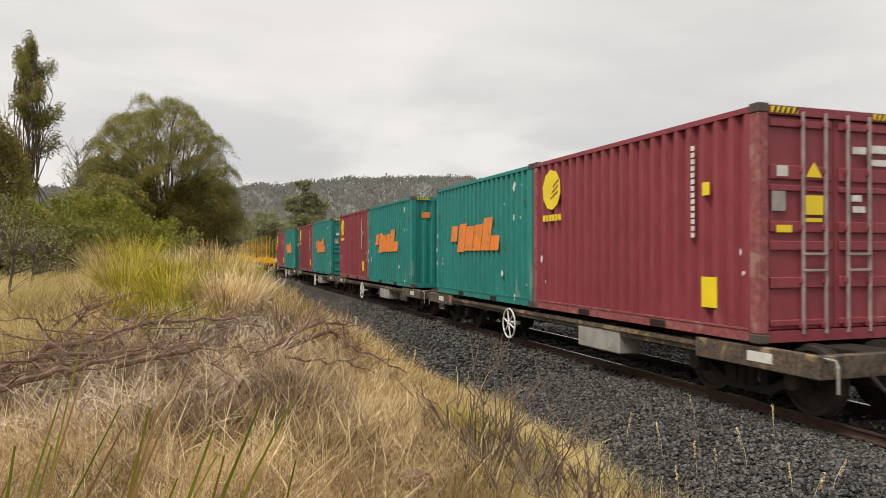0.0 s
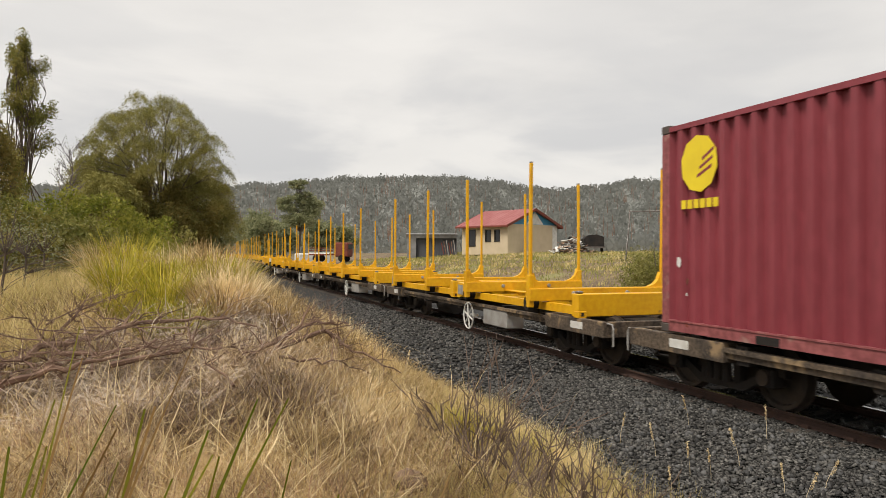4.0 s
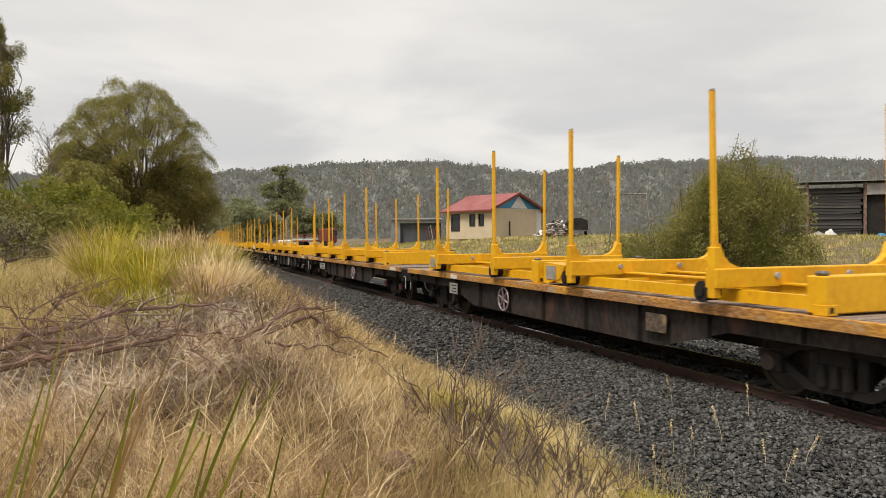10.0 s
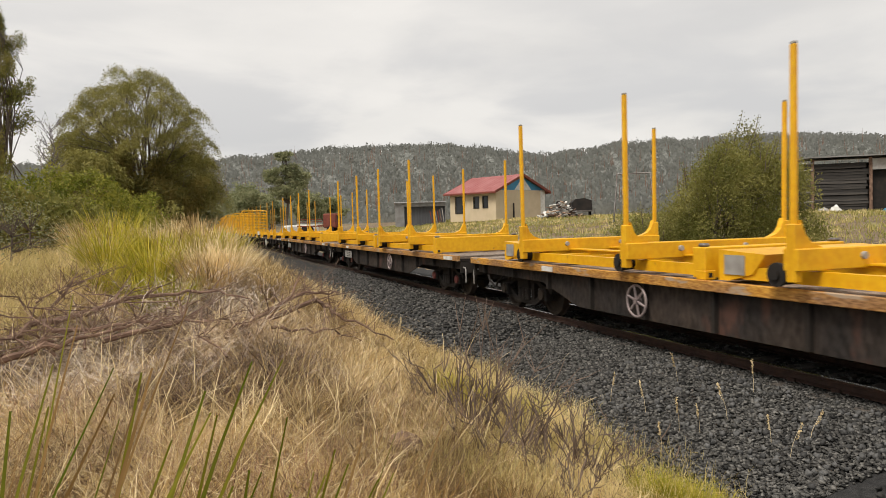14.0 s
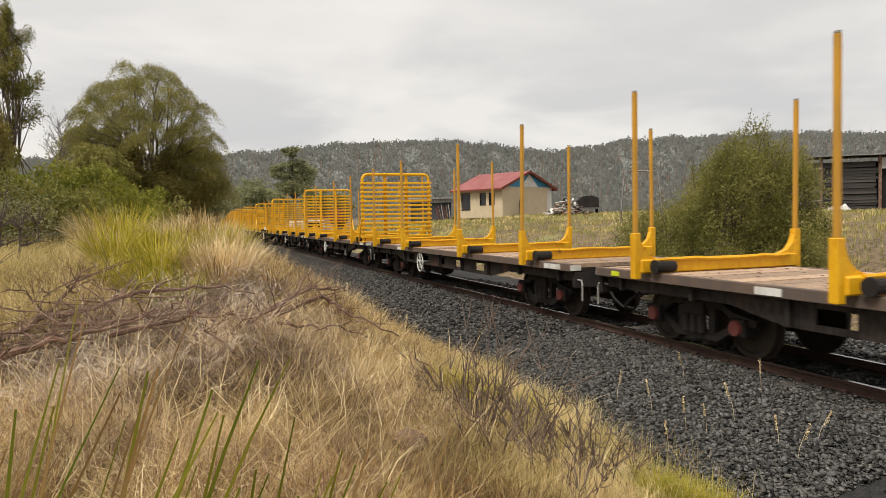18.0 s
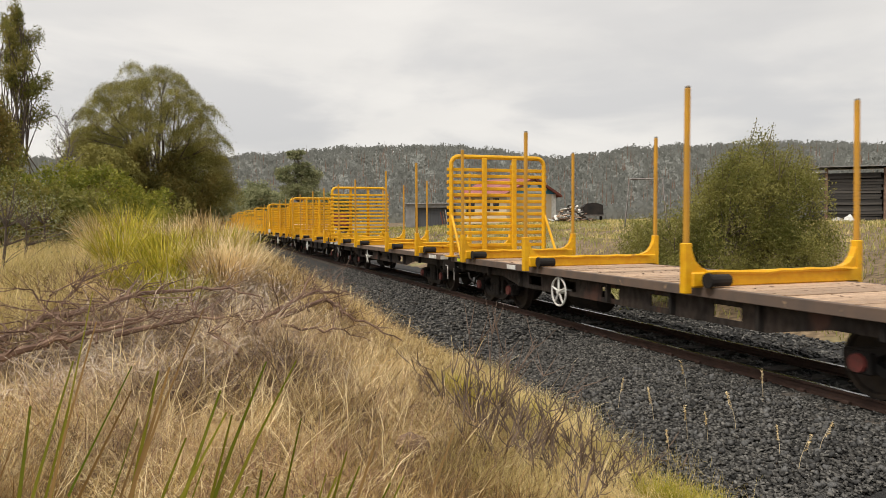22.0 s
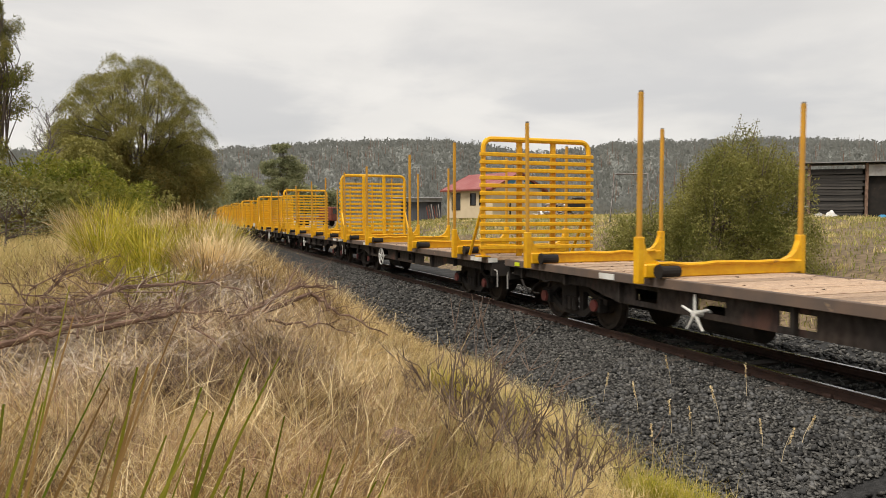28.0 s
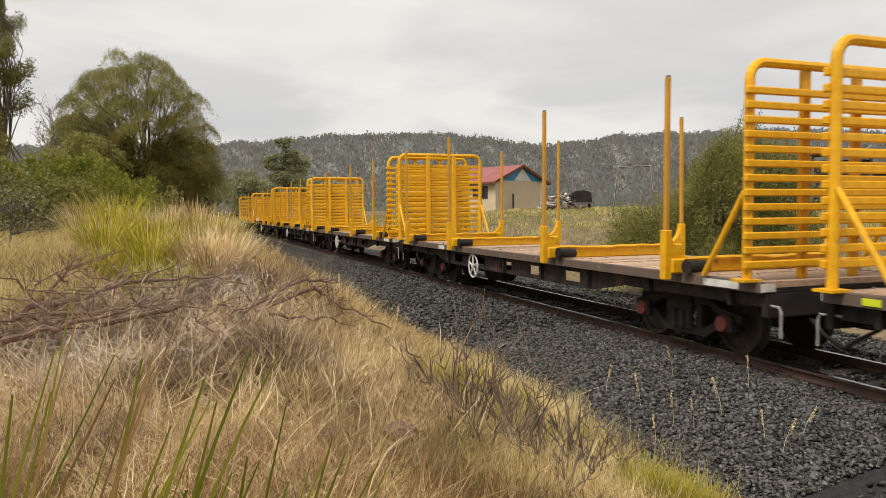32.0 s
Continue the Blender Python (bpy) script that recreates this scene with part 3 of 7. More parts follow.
def skeletal_wagon(pitch, wheel_at):
    w = empty("container_wagon", (0, 0, 0), "dark skeletal container wagon with a white brake handwheel", "rail wagon", "wagons of the train")
    part("centre_sill", boxes([(-0.28, 0.28, 0.5, pitch - 0.5, 0.42, 0.80)], 0.01), M_DARK, w)
    for y0, y1 in ((0.42, 2.45), (pitch - 2.45, pitch - 0.42)):
        e = part("end_platform", boxes([(-1.08, 1.08, y0 + 0.12, y1 - 0.12, 0.56, 0.62)]), M_GRIME, w, "grimy steel end platform")
        for r in ((-1.2, -1.08, y0, y1), (1.08, 1.2, y0, y1), (-1.08, 1.08, y0, y0 + 0.12), (-1.08, 1.08, y1 - 0.12, y1)):
            part("platform_beam", boxes([(*r, 0.56, 0.82)], 0.01), M_GRIME, e)
        part("label_plate", boxes([(-1.206, -1.2, (y0 + y1) / 2 - 0.35, (y0 + y1) / 2 + 0.05, 0.64, 0.76)]), M_WHITE, e, "white stencilled panel")
    for x in (-1.13, 1.13):
        part("side_rail", boxes([(x - 0.06, x + 0.06, 2.45, pitch - 2.45, 0.70, 0.76), (x - 0.015, x + 0.015, 2.45, pitch - 2.45, 0.62, 0.70)]), M_GRIME, w)
    for y in (2.7, 4.6, pitch / 2, pitch - 4.6, pitch - 2.7):
        part("cross_bearer", boxes([(-1.12, 1.12, y - 0.1, y + 0.1, 0.56, 0.80)]), M_DARK, w)
    part("equipment_box", boxes([(-1.17, -0.75, pitch * 0.5 - 3.0, pitch * 0.5 - 1.7, 0.32, 0.68)], 0.02), M_PLATE, w, "dull grey steel equipment box")
    bm = bmesh.new()
    rod(bm, (-0.6, pitch * 0.5 + 1.6, 0.45), (-0.6, pitch * 0.5 + 2.7, 0.45), 0.2, 0.2, 14)
    part("air_tank", bm, M_DARK, w)
    handwheel(w, -1.22, wheel_at, 0.44, 0.31)
    bogie(w, 1.95)
    bogie(w, pitch - 1.95)
    coupler(w, 0.12, -1)
    coupler(w, pitch - 0.12, 1)
    return w


PLANKS = {}


def deck_planks(w, y0, y1, half, top, seed, mat):
    """Cross planks, each a piece of its own on one of three shared meshes."""
    rng = random.Random(seed)
    n = round((y1 - y0) / 0.32)
    step = (y1 - y0) / n
    deck = part("deck", boxes([(-half, half, y0, y1, top - 0.13, top - 0.075)]), M_DARK, w, "worn timber plank deck")
    first = 0
    if mat.name not in PLANKS:
        PLANKS[mat.name] = []
        for k in range(3):
            bm = boxes([(-half, half, -0.155, 0.155, -0.072, 0)])
            for v in bm.verts:
                v.co.y += rng.uniform(-0.004, 0.004)
                v.co.z += rng.uniform(-0.004, 0.004)
            PLANKS[mat.name].append(part("plank", bm, mat, deck, at=(0, y0 + step * (k + 0.5), top)))
        first = 3
    for k in range(first, n):
        again("plank", PLANKS[mat.name][rng.randrange(3)], deck, pose(0, y0 + step * (k + 0.5), top + rng.uniform(-0.010, 0.006), 0, rng.uniform(-0.15, 0.15), 180 * rng.randrange(2)))


def flat_wagon(pitch, kind, seed, wheel_at):
    """A timber-decked flat wagon; kind C has deep fish-bellied sills, D shallow ones with stakes of its own."""
    deep = kind == "C"
    w = empty("flat_wagon", (0, 0, 0), "timber-decked flat wagon with deep black side sills" if deep else "timber-decked log wagon with yellow bolsters and stakes", "rail wagon", "wagons of the train")
    y0, y1, top = 0.42, pitch - 0.42, 1.07
    deck_planks(w, y0 + 0.02, y1 - 0.02, 1.188, top, seed, M_DECKC if deep else M_DECK)
    for s in (-1, 1):
        part("deck_edge", boxes([(min(s * 1.19, s * 1.27), max(s * 1.19, s * 1.27), y0, y1, top - 0.13, top + 0.006)], 0.008), M_DECKY if deep else M_DECKB, w, "worn yellow deck edge" if deep else "weathered brown deck edge")
        if deep:
            out = [(y0 + 0.1, top - 0.13), (y0 + 0.1, 0.74), (3.6, 0.72), (4.9, 0.38), (pitch - 4.9, 0.38), (pitch - 3.6, 0.72), (y1 - 0.1, 0.74), (y1 - 0.1, top - 0.13)]
        else:
            out = [(y0 + 0.1, top - 0.13), (y0 + 0.1, 0.76), (3.3, 0.76), (4.2, 0.60), (pitch - 4.2, 0.60), (pitch - 3.3, 0.76), (y1 - 0.1, 0.76), (y1 - 0.1, top - 0.13)]
        x0, x1 = s * 1.10 - 0.012, s * 1.10 + 0.012
        if deep:
            part("side_sill", prism(bmesh.new(), out, "x", x0, x1), M_SILL, w, "black steel side sill with rust and dust")
        else:
            # tapered ends, and a web with openings between two flanges
            bm = prism(bmesh.new(), out[:4] + [(4.2, top - 0.13)], "x", x0, x1)
            prism(bm, [(pitch - 4.2, top - 0.13)] + out[4:], "x", x0, x1)
            a, b = 4.2, pitch - 4.2
            box(bm, x0, x1, a, b, 0.86, top - 0.13)
            box(bm, x0, x1, a, b, 0.60, 0.68)
            for j in range(6):
                m = a + (b - a) * j / 5
                box(bm, x0, x1, max(a, m - 0.42), min(b, m + 0.42), 0.68, 0.86)
            part("side_sill", bm, M_SILL, w, "black steel side sill with openings")
        n = 11 if deep else 9
        for k in range(n):
            y = 1.0 + (pitch - 2.0) * k / (n - 1)
            z = 0.40 if deep and 4.9 < y < pitch - 4.9 else 0.74 if y < 3.6 or y > pitch - 3.6 else 0.62
            part("rib", boxes([(min(s * 1.11, s * 1.19), max(s * 1.11, s * 1.19), y - 0.03, y + 0.03, z, top - 0.131)]), M_DARK, w)
    for y in (y0 + 0.02, y1 - 0.02):
        part("headstock", boxes([(-1.18, 1.18, y - 0.04, y + 0.04, 0.66, top - 0.14)]), M_DARK, w)
    part("centre_sill", boxes([(-0.3, 0.3, 0.5, pitch - 0.5, 0.45 if deep else 0.72, top - 0.14)]), M_DARK, w)
    panels = {1: ((pitch - 3.9, 1.10, M_PLATE, "white stencilled panel"),), 4: ((12.7, 0.50, M_PLATE, "white stencilled panel"), (4.9, 0.45, M_GRIME, "dusty grey panel"))}
    for y, l, m, word in panels.get(seed, ()) if deep else ():
        pl = part("sill_panel", boxes([(-1.215, -1.195, y - l / 2, y + l / 2, 0.58, 0.84)], 0.004), m, w, word)
        for j in range(3 if m is M_PLATE else 0):
            part("panel_bar", boxes([(-1.218, -1.2152, y - 0.38 * l, y + 0.22 * l - 0.1 * l * (j % 2), 0.77 - 0.07 * j, 0.795 - 0.07 * j)]), M_DARK, pl)
    bm = bmesh.new()
    rod(bm, (-0.55, pitch * 0.5 + 1.0, 0.5), (-0.55, pitch * 0.5 + 2.0, 0.5), 0.19, 0.19, 14)
    part("air_tank", bm, M_DARK, w)
    part("label_plate", boxes([(-1.285, -1.272, 0.75, 1.35, top - 0.11, top - 0.02)]), M_WHITE, w, "white reflective panel")
    part("label_plate", boxes([(-1.285, -1.272, pitch - 4.3, pitch - 3.9, top - 0.11, top - 0.02)]), M_WHITE, w, "white reflective panel")
    if deep:
        handwheel(w, -1.2, wheel_at, 0.66, 0.235, 6, M_ROD)
    else:
        handwheel(w, -1.22, wheel_at, 0.66, 0.26, 5, M_WHITE, seed % 3 == 0)
    if not deep:
        for y in (y0 - 0.008, y1 + 0.008):
            part("end_plate", boxes([(-1.26, -1.05, y - 0.006, y + 0.006, top - 0.115, top - 0.02)]), M_WHITE, w, "pale worn corner plate")
        for y in (0.95, pitch - 1.0):
            part("tag", boxes([(-1.284, -1.272, y - 0.10, y + 0.10, top - 0.10, top - 0.03)]), M_FLUO, w, "small fluorescent yellow tag")
        q = np.random.default_rng(seed)
        k = 300
        p = np.c_[q.uniform(-1.15, 1.15, k), q.uniform(y0 + 0.1, y1 - 0.1, k), np.full(k, top + 0.012)]
        v, f = leaves(p, 0.015, q, 0.98, 3.5)
        ob = new("bark_litter", mesh_from("bark_litter", v, f, 4, M_FLAKE))
        ob.parent = w
        tagged(ob, "scattered bark flakes on the deck", kind="stuff")
    caps = "" if seed in (4, 5) else "dark bogie with red axle caps"
    bogie(w, 2.3, caps)
    bogie(w, pitch - 2.3, caps)
    coupler(w, 0.12, -1)
    coupler(w, pitch - 0.12, 1)
    return w


def stake(parent, x, y, z0, z1, sleeve, mat_top, beam, tilt=0.0):
    """A square stake with a thicker socket at its foot, leaning a little along the train."""
    s = -1 if x < 0 else 1
    bm = boxes([(x - 0.054, x + 0.054, y - 0.06, y + 0.06, z0, z0 + sleeve)], 0.01)
    st = part("stake_socket", bm, M_YELLOW, parent, "thick yellow stake socket")
    bm = bmesh.new()
    foot = Vector((x, y, z0 + sleeve))
    turn = Matrix.Translation(foot) @ Matrix.Rotation(radians(tilt), 4, "X")
    top = z1 - foot.z
    box(bm, -0.029, 0.029, -0.033, 0.033, -0.02, top - 0.03, 0.008)
    part("stake", bm, mat_top, st, "", at=turn)
    part("stake_cap", boxes([(-0.026, 0.026, -0.030, 0.030, top - 0.03, top)], 0.006), M_PLATE, st, "bare steel stake top", at=turn)
    bm = bmesh.new()
    b = z0 + beam
    prism(bm, [(x - s * 0.05, b - 0.03), (x - s * 0.36, b - 0.03), (x - s * 0.34, b + 0.01), (x - s * 0.20, b + 0.06), (x - s * 0.11, b + 0.15), (x - s * 0.05, b + 0.30)], "y", y - 0.05, y + 0.05)
    part("gusset", bm, M_YELLOW, parent)


def bolster_frame(tall, seed):
    """A yellow steel log cradle of container footprint with two bolsters and four stakes."""
    lean = random.Random(seed)
    f = empty("log_cradle", (0, 0, 0), "yellow steel log cradle with four upright stakes", "log cradle", "log cradles on the wagons")
    bm = boxes([(-1.21, 1.21, 0.0, 0.24, 0.02, 0.42)], 0.012)
    b = part("end_beam", bm, M_YELLOW, f, "deep yellow end beam")
    for x in (-1.13, 1.13):
        part("corner_casting", boxes([(x - 0.085, x + 0.085, -0.008, 0.16, 0.0, 0.12)], 0.008), M_YELLOW, b)
        # dark plate stands in for the shade inside the casting's hole
        part("casting_hole", boxes([(x - 0.03, x + 0.03, -0.010, -0.004, 0.03, 0.09)]), M_DARK, b, "dark plate for the shade in the casting hole")
        part("lock_cone", boxes([(x - 0.06, x + 0.06, 0.05, 0.17, 0.42, 0.47)], 0.02), M_STEEL, b)
    for x in (-1.13, 1.13):
        part("side_beam", boxes([(x - 0.05, x + 0.05, 0.24, 5.7, 0.05, 0.20)]), M_YELLOW, f)
    for x in (-0.45, 0.45):
        part("long_beam", boxes([(x - 0.06, x + 0.06, 0.24, 5.7, 0.05, 0.26), (x - 0.11, x + 0.11, 0.24, 5.7, 0.245, 0.265)]), M_YELLOW, f)
    for y in (2.3, 3.1, 3.9):
        part("cross_beam", boxes([(-1.08, 1.08, y - 0.05, y + 0.05, 0.06, 0.20)]), M_YELLOW, f)
    bm = prism(bmesh.new(), [(5.3, 0.36), (6.06, 0.40), (6.06, 0.02), (5.9, 0.02), (5.5, 0.12)], "x", -1.2, 1.2)
    e = part("sloped_end", bm, M_YELLOW, f, "yellow wedge-shaped end beam")
    part("end_plate", boxes([(-1.215, -1.202, 5.62, 5.95, 0.10, 0.34)]), M_PLATE, e, "grey bare plate")
    for y in (1.33, 4.63):
        bo = part("bolster", boxes([(-1.53, 1.53, y - 0.10, y + 0.10, 0.22, 0.46)], 0.012), M_YELLOW, f, "yellow box-section bolster")
        for x in (-0.6, 0.6):
            bm = bmesh.new()
            rod(bm, (x, y - 0.10, 0.36), (x, y - 0.13, 0.36), 0.045, 0.04, 10)
            part("bolt_boss", bm, M_PLATE, bo)
        for x in (-1.48, 1.48):
            stake(f, x, y, 0.10, tall, 0.62, M_YELLOW, 0.36, lean.gauss(0, 0.7))
        bm = bmesh.new()
        rod(bm, (-1.36, y + 0.32, 0.16), (-0.98, y + 0.32, 0.16), 0.115, 0.115, 16)
        rod(bm, (-1.40, y + 0.32, 0.16), (-1.36, y + 0.32, 0.16), 0.135, 0.135, 16)
        rod(bm, (-1.43, y + 0.32, 0.16), (-1.40, y + 0.32, 0.16), 0.06, 0.05, 10)
        part("strap_winch", bm, M_DARK, f, "dark load strap winch")
    return f


def own_bolster(w, y, seed):
    top = 1.07
    rng = random.Random(seed)
    part("bolster", boxes([(-1.44, 1.44, y - 0.09, y + 0.09, top, top + 0.20)], 0.02), M_YELLOW, w, "yellow log bolster with chipped paint")
    bm = bmesh.new()
    tube(bm, [(-1.25 + 0.25 * k, y - 0.11, top + 0.19 + 0.015 * rng.uniform(-1, 1)) for k in range(11)], 0.03, 6)
    part("wear_bar", bm, M_YELLOW, w)
    for x in (-1.48, 1.48):
        stake(w, x, y, top - 0.08, 3.68, 0.66, M_STAKE, 0.28, rng.gauss(0, 0.5))
    bm = bmesh.new()
    rod(bm, (-1.31, y - 0.24, top + 0.10), (-1.0, y - 0.24, top + 0.10), 0.08, 0.08, 12)
    rod(bm, (-1.34, y - 0.24, top + 0.10), (-1.31, y - 0.24, top + 0.10), 0.10, 0.10, 12)
    part("strap_winch", bm, M_DARK, w, "dark load strap winch")


def bulkhead(w, y, brace):
    """A yellow barred end rack; brace is the way in y that its stays lean."""
    z0, z1, R = 1.07, 3.62, 0.20
    bm = bmesh.new()
    x = 1.31
    pts = [(-x, y, z0), (-x, y, z1 - R)] + [(-x + R - R * math.cos(a), y, z1 - R + R * math.sin(a)) for a in np.linspace(0.3, 1.27, 4)] + [(-x + R, y, z1), (x - R, y, z1)] + [(x - R + R * math.sin(a), y, z1 - R + R * math.cos(a)) for a in np.linspace(0.3, 1.27, 4)] + [(x, y, z1 - R), (x, y, z0)]
    tube(bm, pts, 0.058, 8)
    b = part("bulkhead", bm, M_YELLOW, w, "yellow barred steel bulkhead rack")
    src = None
    for k in range(13):
        z = (1.27 if brace > 0 else 1.35) + (0.168 if brace > 0 else 0.162) * k
        if src is None:
            src = part("bar", boxes([(-1.41, 1.41, -0.03, 0.03, -0.043, 0.043)], 0.012), M_YELLOW, b, at=(0, y - brace * 0.05, z))
        else:
            again("bar", src, b, (0, y - brace * 0.05, z))
    for x in (-0.42, 0.42):
        part("upright", boxes([(x - 0.06, x + 0.06, y + brace * 0.05 - 0.04, y + brace * 0.05 + 0.04, z0, z1 - 0.03)], 0.01), M_YELLOW, b)
    for x in (-1.32, 1.32):
        part("foot_plate", boxes([(x - 0.13, x + 0.13, y - 0.12, y + 0.12, z0, z0 + 0.03)]), M_YELLOW, b)
        bm = bmesh.new()
        rod(bm, (x, y + brace * 0.72, z0 + 0.02), (x, y + brace * 0.05, z0 + 1.05), 0.035, 0.035, 8)
        part("stay", bm, M_YELLOW, b)


M_SILL = material("dusty_black_sill", (0.020, 0.018, 0.018), (0.045, 0.034, 0.028), 1.4, 0.7, bump=0.2, bump_scale=30, spots=(0.085, 0.045, 0.035), spot_scale=1.6, spot_cut=0.60, fine=0.4, stretch=(1, 1, 0.5), gloss=0.2)
M_CAP = material("red_axle_cap", (0.19, 0.036, 0.032), (0.08, 0.03, 0.025), 6, 0.6)
M_STAKE = material("worn_stake", (0.58, 0.29, 0.02), (0.34, 0.19, 0.04), 1.5, 0.6, spots=(0.16, 0.11, 0.07), spot_scale=2.0, spot_cut=0.58, stretch=(1, 1, 0.6))


def corrugated(bm, along, a0, a1, z0, z1, at, depth, wave=0.278):
    """A corrugated sheet; along 'y' stands at x = at, along 'x' at y = at; depth is the way inward."""
    pts, a = [], a0
    n = max(1, round((a1 - a0) / wave))
    step = (a1 - a0) / n
    for k in range(n):
        s = a0 + k * step
        pts += [(s, 0), (s + step * 0.32, 0), (s + step * 0.46, depth), (s + step * 0.86, depth)]
    pts.append((a1, 0))
    lo, hi = [], []
    for p, d in pts:
        q = (at + d, p) if along == "y" else (p, at + d)
        lo.append(bm.verts.new((*q, z0)))
        hi.append(bm.verts.new((*q, z1)))
    for k in range(len(pts) - 1):
        bm.faces.new((lo[k], lo[k + 1], hi[k + 1], hi[k]))
    return bm


def container(colour, doors):
    """A 20 ft high container, front end at y = 0."""
    L, W, H = 6.06, 1.219, 2.896
    mat = M_GREEN if colour == "green" else M_RED
    dusty = M_GREEN if colour == "green" else M_REDD
    c = empty("shipping_container", (0, 0, 0), "%s corrugated steel shipping container with %s front end" % (colour if colour == "green" else "maroon", "a barred double-door" if doors else "a plain corrugated"), "container", "containers on the wagons")
    for s in (-1, 1):
        part("side_panel", corrugated(bmesh.new(), "y", 0.16, L - 0.16, 0.16, H - 0.10, s * (W - 0.008), -s * 0.075), mat, c)
        part("top_rail", boxes([(min(s * W, s * (W - 0.06)), max(s * W, s * (W - 0.06)), 0.17, L - 0.17, H - 0.10, H - 0.03)]), mat, c)
        bm = bmesh.new()
        x0, x1 = min(s * W, s * (W - 0.05)), max(s * W, s * (W - 0.05))
        box(bm, x0, x1, 0.17, L - 0.17, 0.02, 0.155)
        box(bm, min(s * (W + 0.012), s * (W - 0.05)), max(s * (W + 0.012), s * (W - 0.05)), 0.17, L - 0.17, 0.155, 0.175)
        rail = part("bottom_rail", bm, dusty, c)
        for y in (L / 2 - 1.05, L / 2 + 1.05):
            # no recess is cut: a dark plate carries the pocket's inner shade
            part("fork_pocket", boxes([(s * (W + 0.001) - 0.004, s * (W + 0.001) + 0.004, y - 0.18, y + 0.18, 0.025, 0.125)]), M_DARK, rail, "dark plate for the shade in the fork pocket")
    part("roof", corrugated(bmesh.new(), "y", 0.1, L - 0.1, -W + 0.06, W - 0.06, 0, 0.02), mat, c, at=Matrix.Translation((0, 0, H - 0.05)) @ Matrix.Rotation(radians(90), 4, "Y"))
    part("floor_plate", boxes([(-W + 0.06, W - 0.06, 0.1, L - 0.1, 0.12, 0.16)]), M_DARK, c)
    for y, yy in ((0, 0.16), (L - 0.16, L)):
        for s in (-1, 1):
            part("corner_post", boxes([(min(s * W, s * (W - 0.15)), max(s * W, s * (W - 0.15)), y, yy, 0.118, H - 0.118)], 0.012), dusty, c)
            for z in (0, H - 0.118):
                part("corner_casting", boxes([(min(s * (W + 0.004), s * (W - 0.16)), max(s * (W + 0.004), s * (W - 0.16)), y - 0.004, yy + 0.004, z, z + 0.118)], 0.012), M_CAST, c)
        part("end_sill", boxes([(-W + 0.16, W - 0.16, y + 0.01, yy - 0.01, 0.01, 0.15)]), mat, c)
        part("end_header", boxes([(-W + 0.16, W - 0.16, y + 0.01, yy - 0.01, H - 0.13, H - 0.02)]), mat, c)
        for e in (-W + 0.20, W - 0.60):
            f0, f1 = (y - 0.001, y + 0.012) if y == 0 else (yy - 0.012, yy + 0.001)
            ws = part("warning_stripe", boxes([(e, e + 0.40, f0, f1, H - 0.11, H - 0.035)]), M_LOGO, c, "yellow and black hatched warning stripe")
            for j in range(5):
                q = e + 0.02 + 0.08 * j
                part("black_bar", prism(bmesh.new(), [(q, H - 0.109), (q + 0.035, H - 0.109), (q + 0.065, H - 0.036), (q + 0.03, H - 0.036)], "y", f0 - 0.002, f1 + 0.002), M_DARK, ws)
    part("end_panel", corrugated(bmesh.new(), "x", -W + 0.15, W - 0.15, 0.15, H - 0.13, L - 0.03, -0.04), mat, c)
    if doors:
        for s in (-1, 1):
            x0, x1 = (-W + 0.15, -0.01) if s < 0 else (0.01, W - 0.15)
            d = part("door", boxes([(x0, x1, 0.05, 0.09, 0.16, H - 0.14)], 0.006), mat, c, "")
            for z, h in ((0.20, 0.08), (0.66, 0.14), (1.12, 0.12), (1.34, 0.14), (1.84, 0.08), (1.98, 0.18), (2.62, 0.10)):
                part("door_rib", boxes([(x0 + 0.05, x1 - 0.05, 0.016, 0.052, z, z + h)], 0.012), mat, d)
            wide = x1 - x0
            for f in (0.50, 0.84) if s < 0 else (0.16, 0.50):
                x = x0 + wide * f
                bm = bmesh.new()
                rod(bm, (x, 0.0, 0.10), (x, 0.0, H - 0.08), 0.022, 0.022, 8)
                lr = part("lock_rod", bm, M_ROD, d, "dusty galvanised lock rod")
                for z in (0.2, 0.75, 1.4, 2.1, H - 0.22):
                    part("rod_keeper", boxes([(x - 0.05, x + 0.05, -0.012, 0.05, z - 0.035, z + 0.035)], 0.008), mat, d)
            hx = x0 + wide * (0.50 if s < 0 else 0.16)
            for z in (0.86, 1.06):
                part("lock_handle", boxes([(hx - 0.02, hx + 0.36, -0.03, -0.008, z, z + 0.035)], 0.006), M_ROD, d)
            marks = ((0.14, 0.16, 2.02, 0.13, M_WHITE), (0.06, 0.20, 1.60, 0.24, M_PLATE)) if s < 0 else ((0.26, 0.22, 2.34, 0.09, M_WHITE), (0.56, 0.30, 2.36, 0.10, M_WHITE), (0.56, 0.30, 2.20, 0.08, M_WHITE), (0.24, 0.16, 1.74, 0.08, M_WHITE), (0.26, 0.20, 1.60, 0.08, M_WHITE))
            for a, l, z, h, m in marks:
                part("marking_bar", boxes([(x0 + a, x0 + a + l, 0.006, 0.016, z, z + h)]), m, d, "")
            if colour == "red" and s < 0:
                part("door_label", prism(bmesh.new(), [(x0 + 0.58, 2.02), (x0 + 0.84, 2.02), (x0 + 0.71, 2.20)], "y", 0.004, 0.014), M_LOGO, d, "yellow warning triangle")
                part("door_label", boxes([(x0 + 0.57, x0 + 0.85, 0.004, 0.014, 1.56, 1.80)]), M_LOGO, d, "yellow data panel")
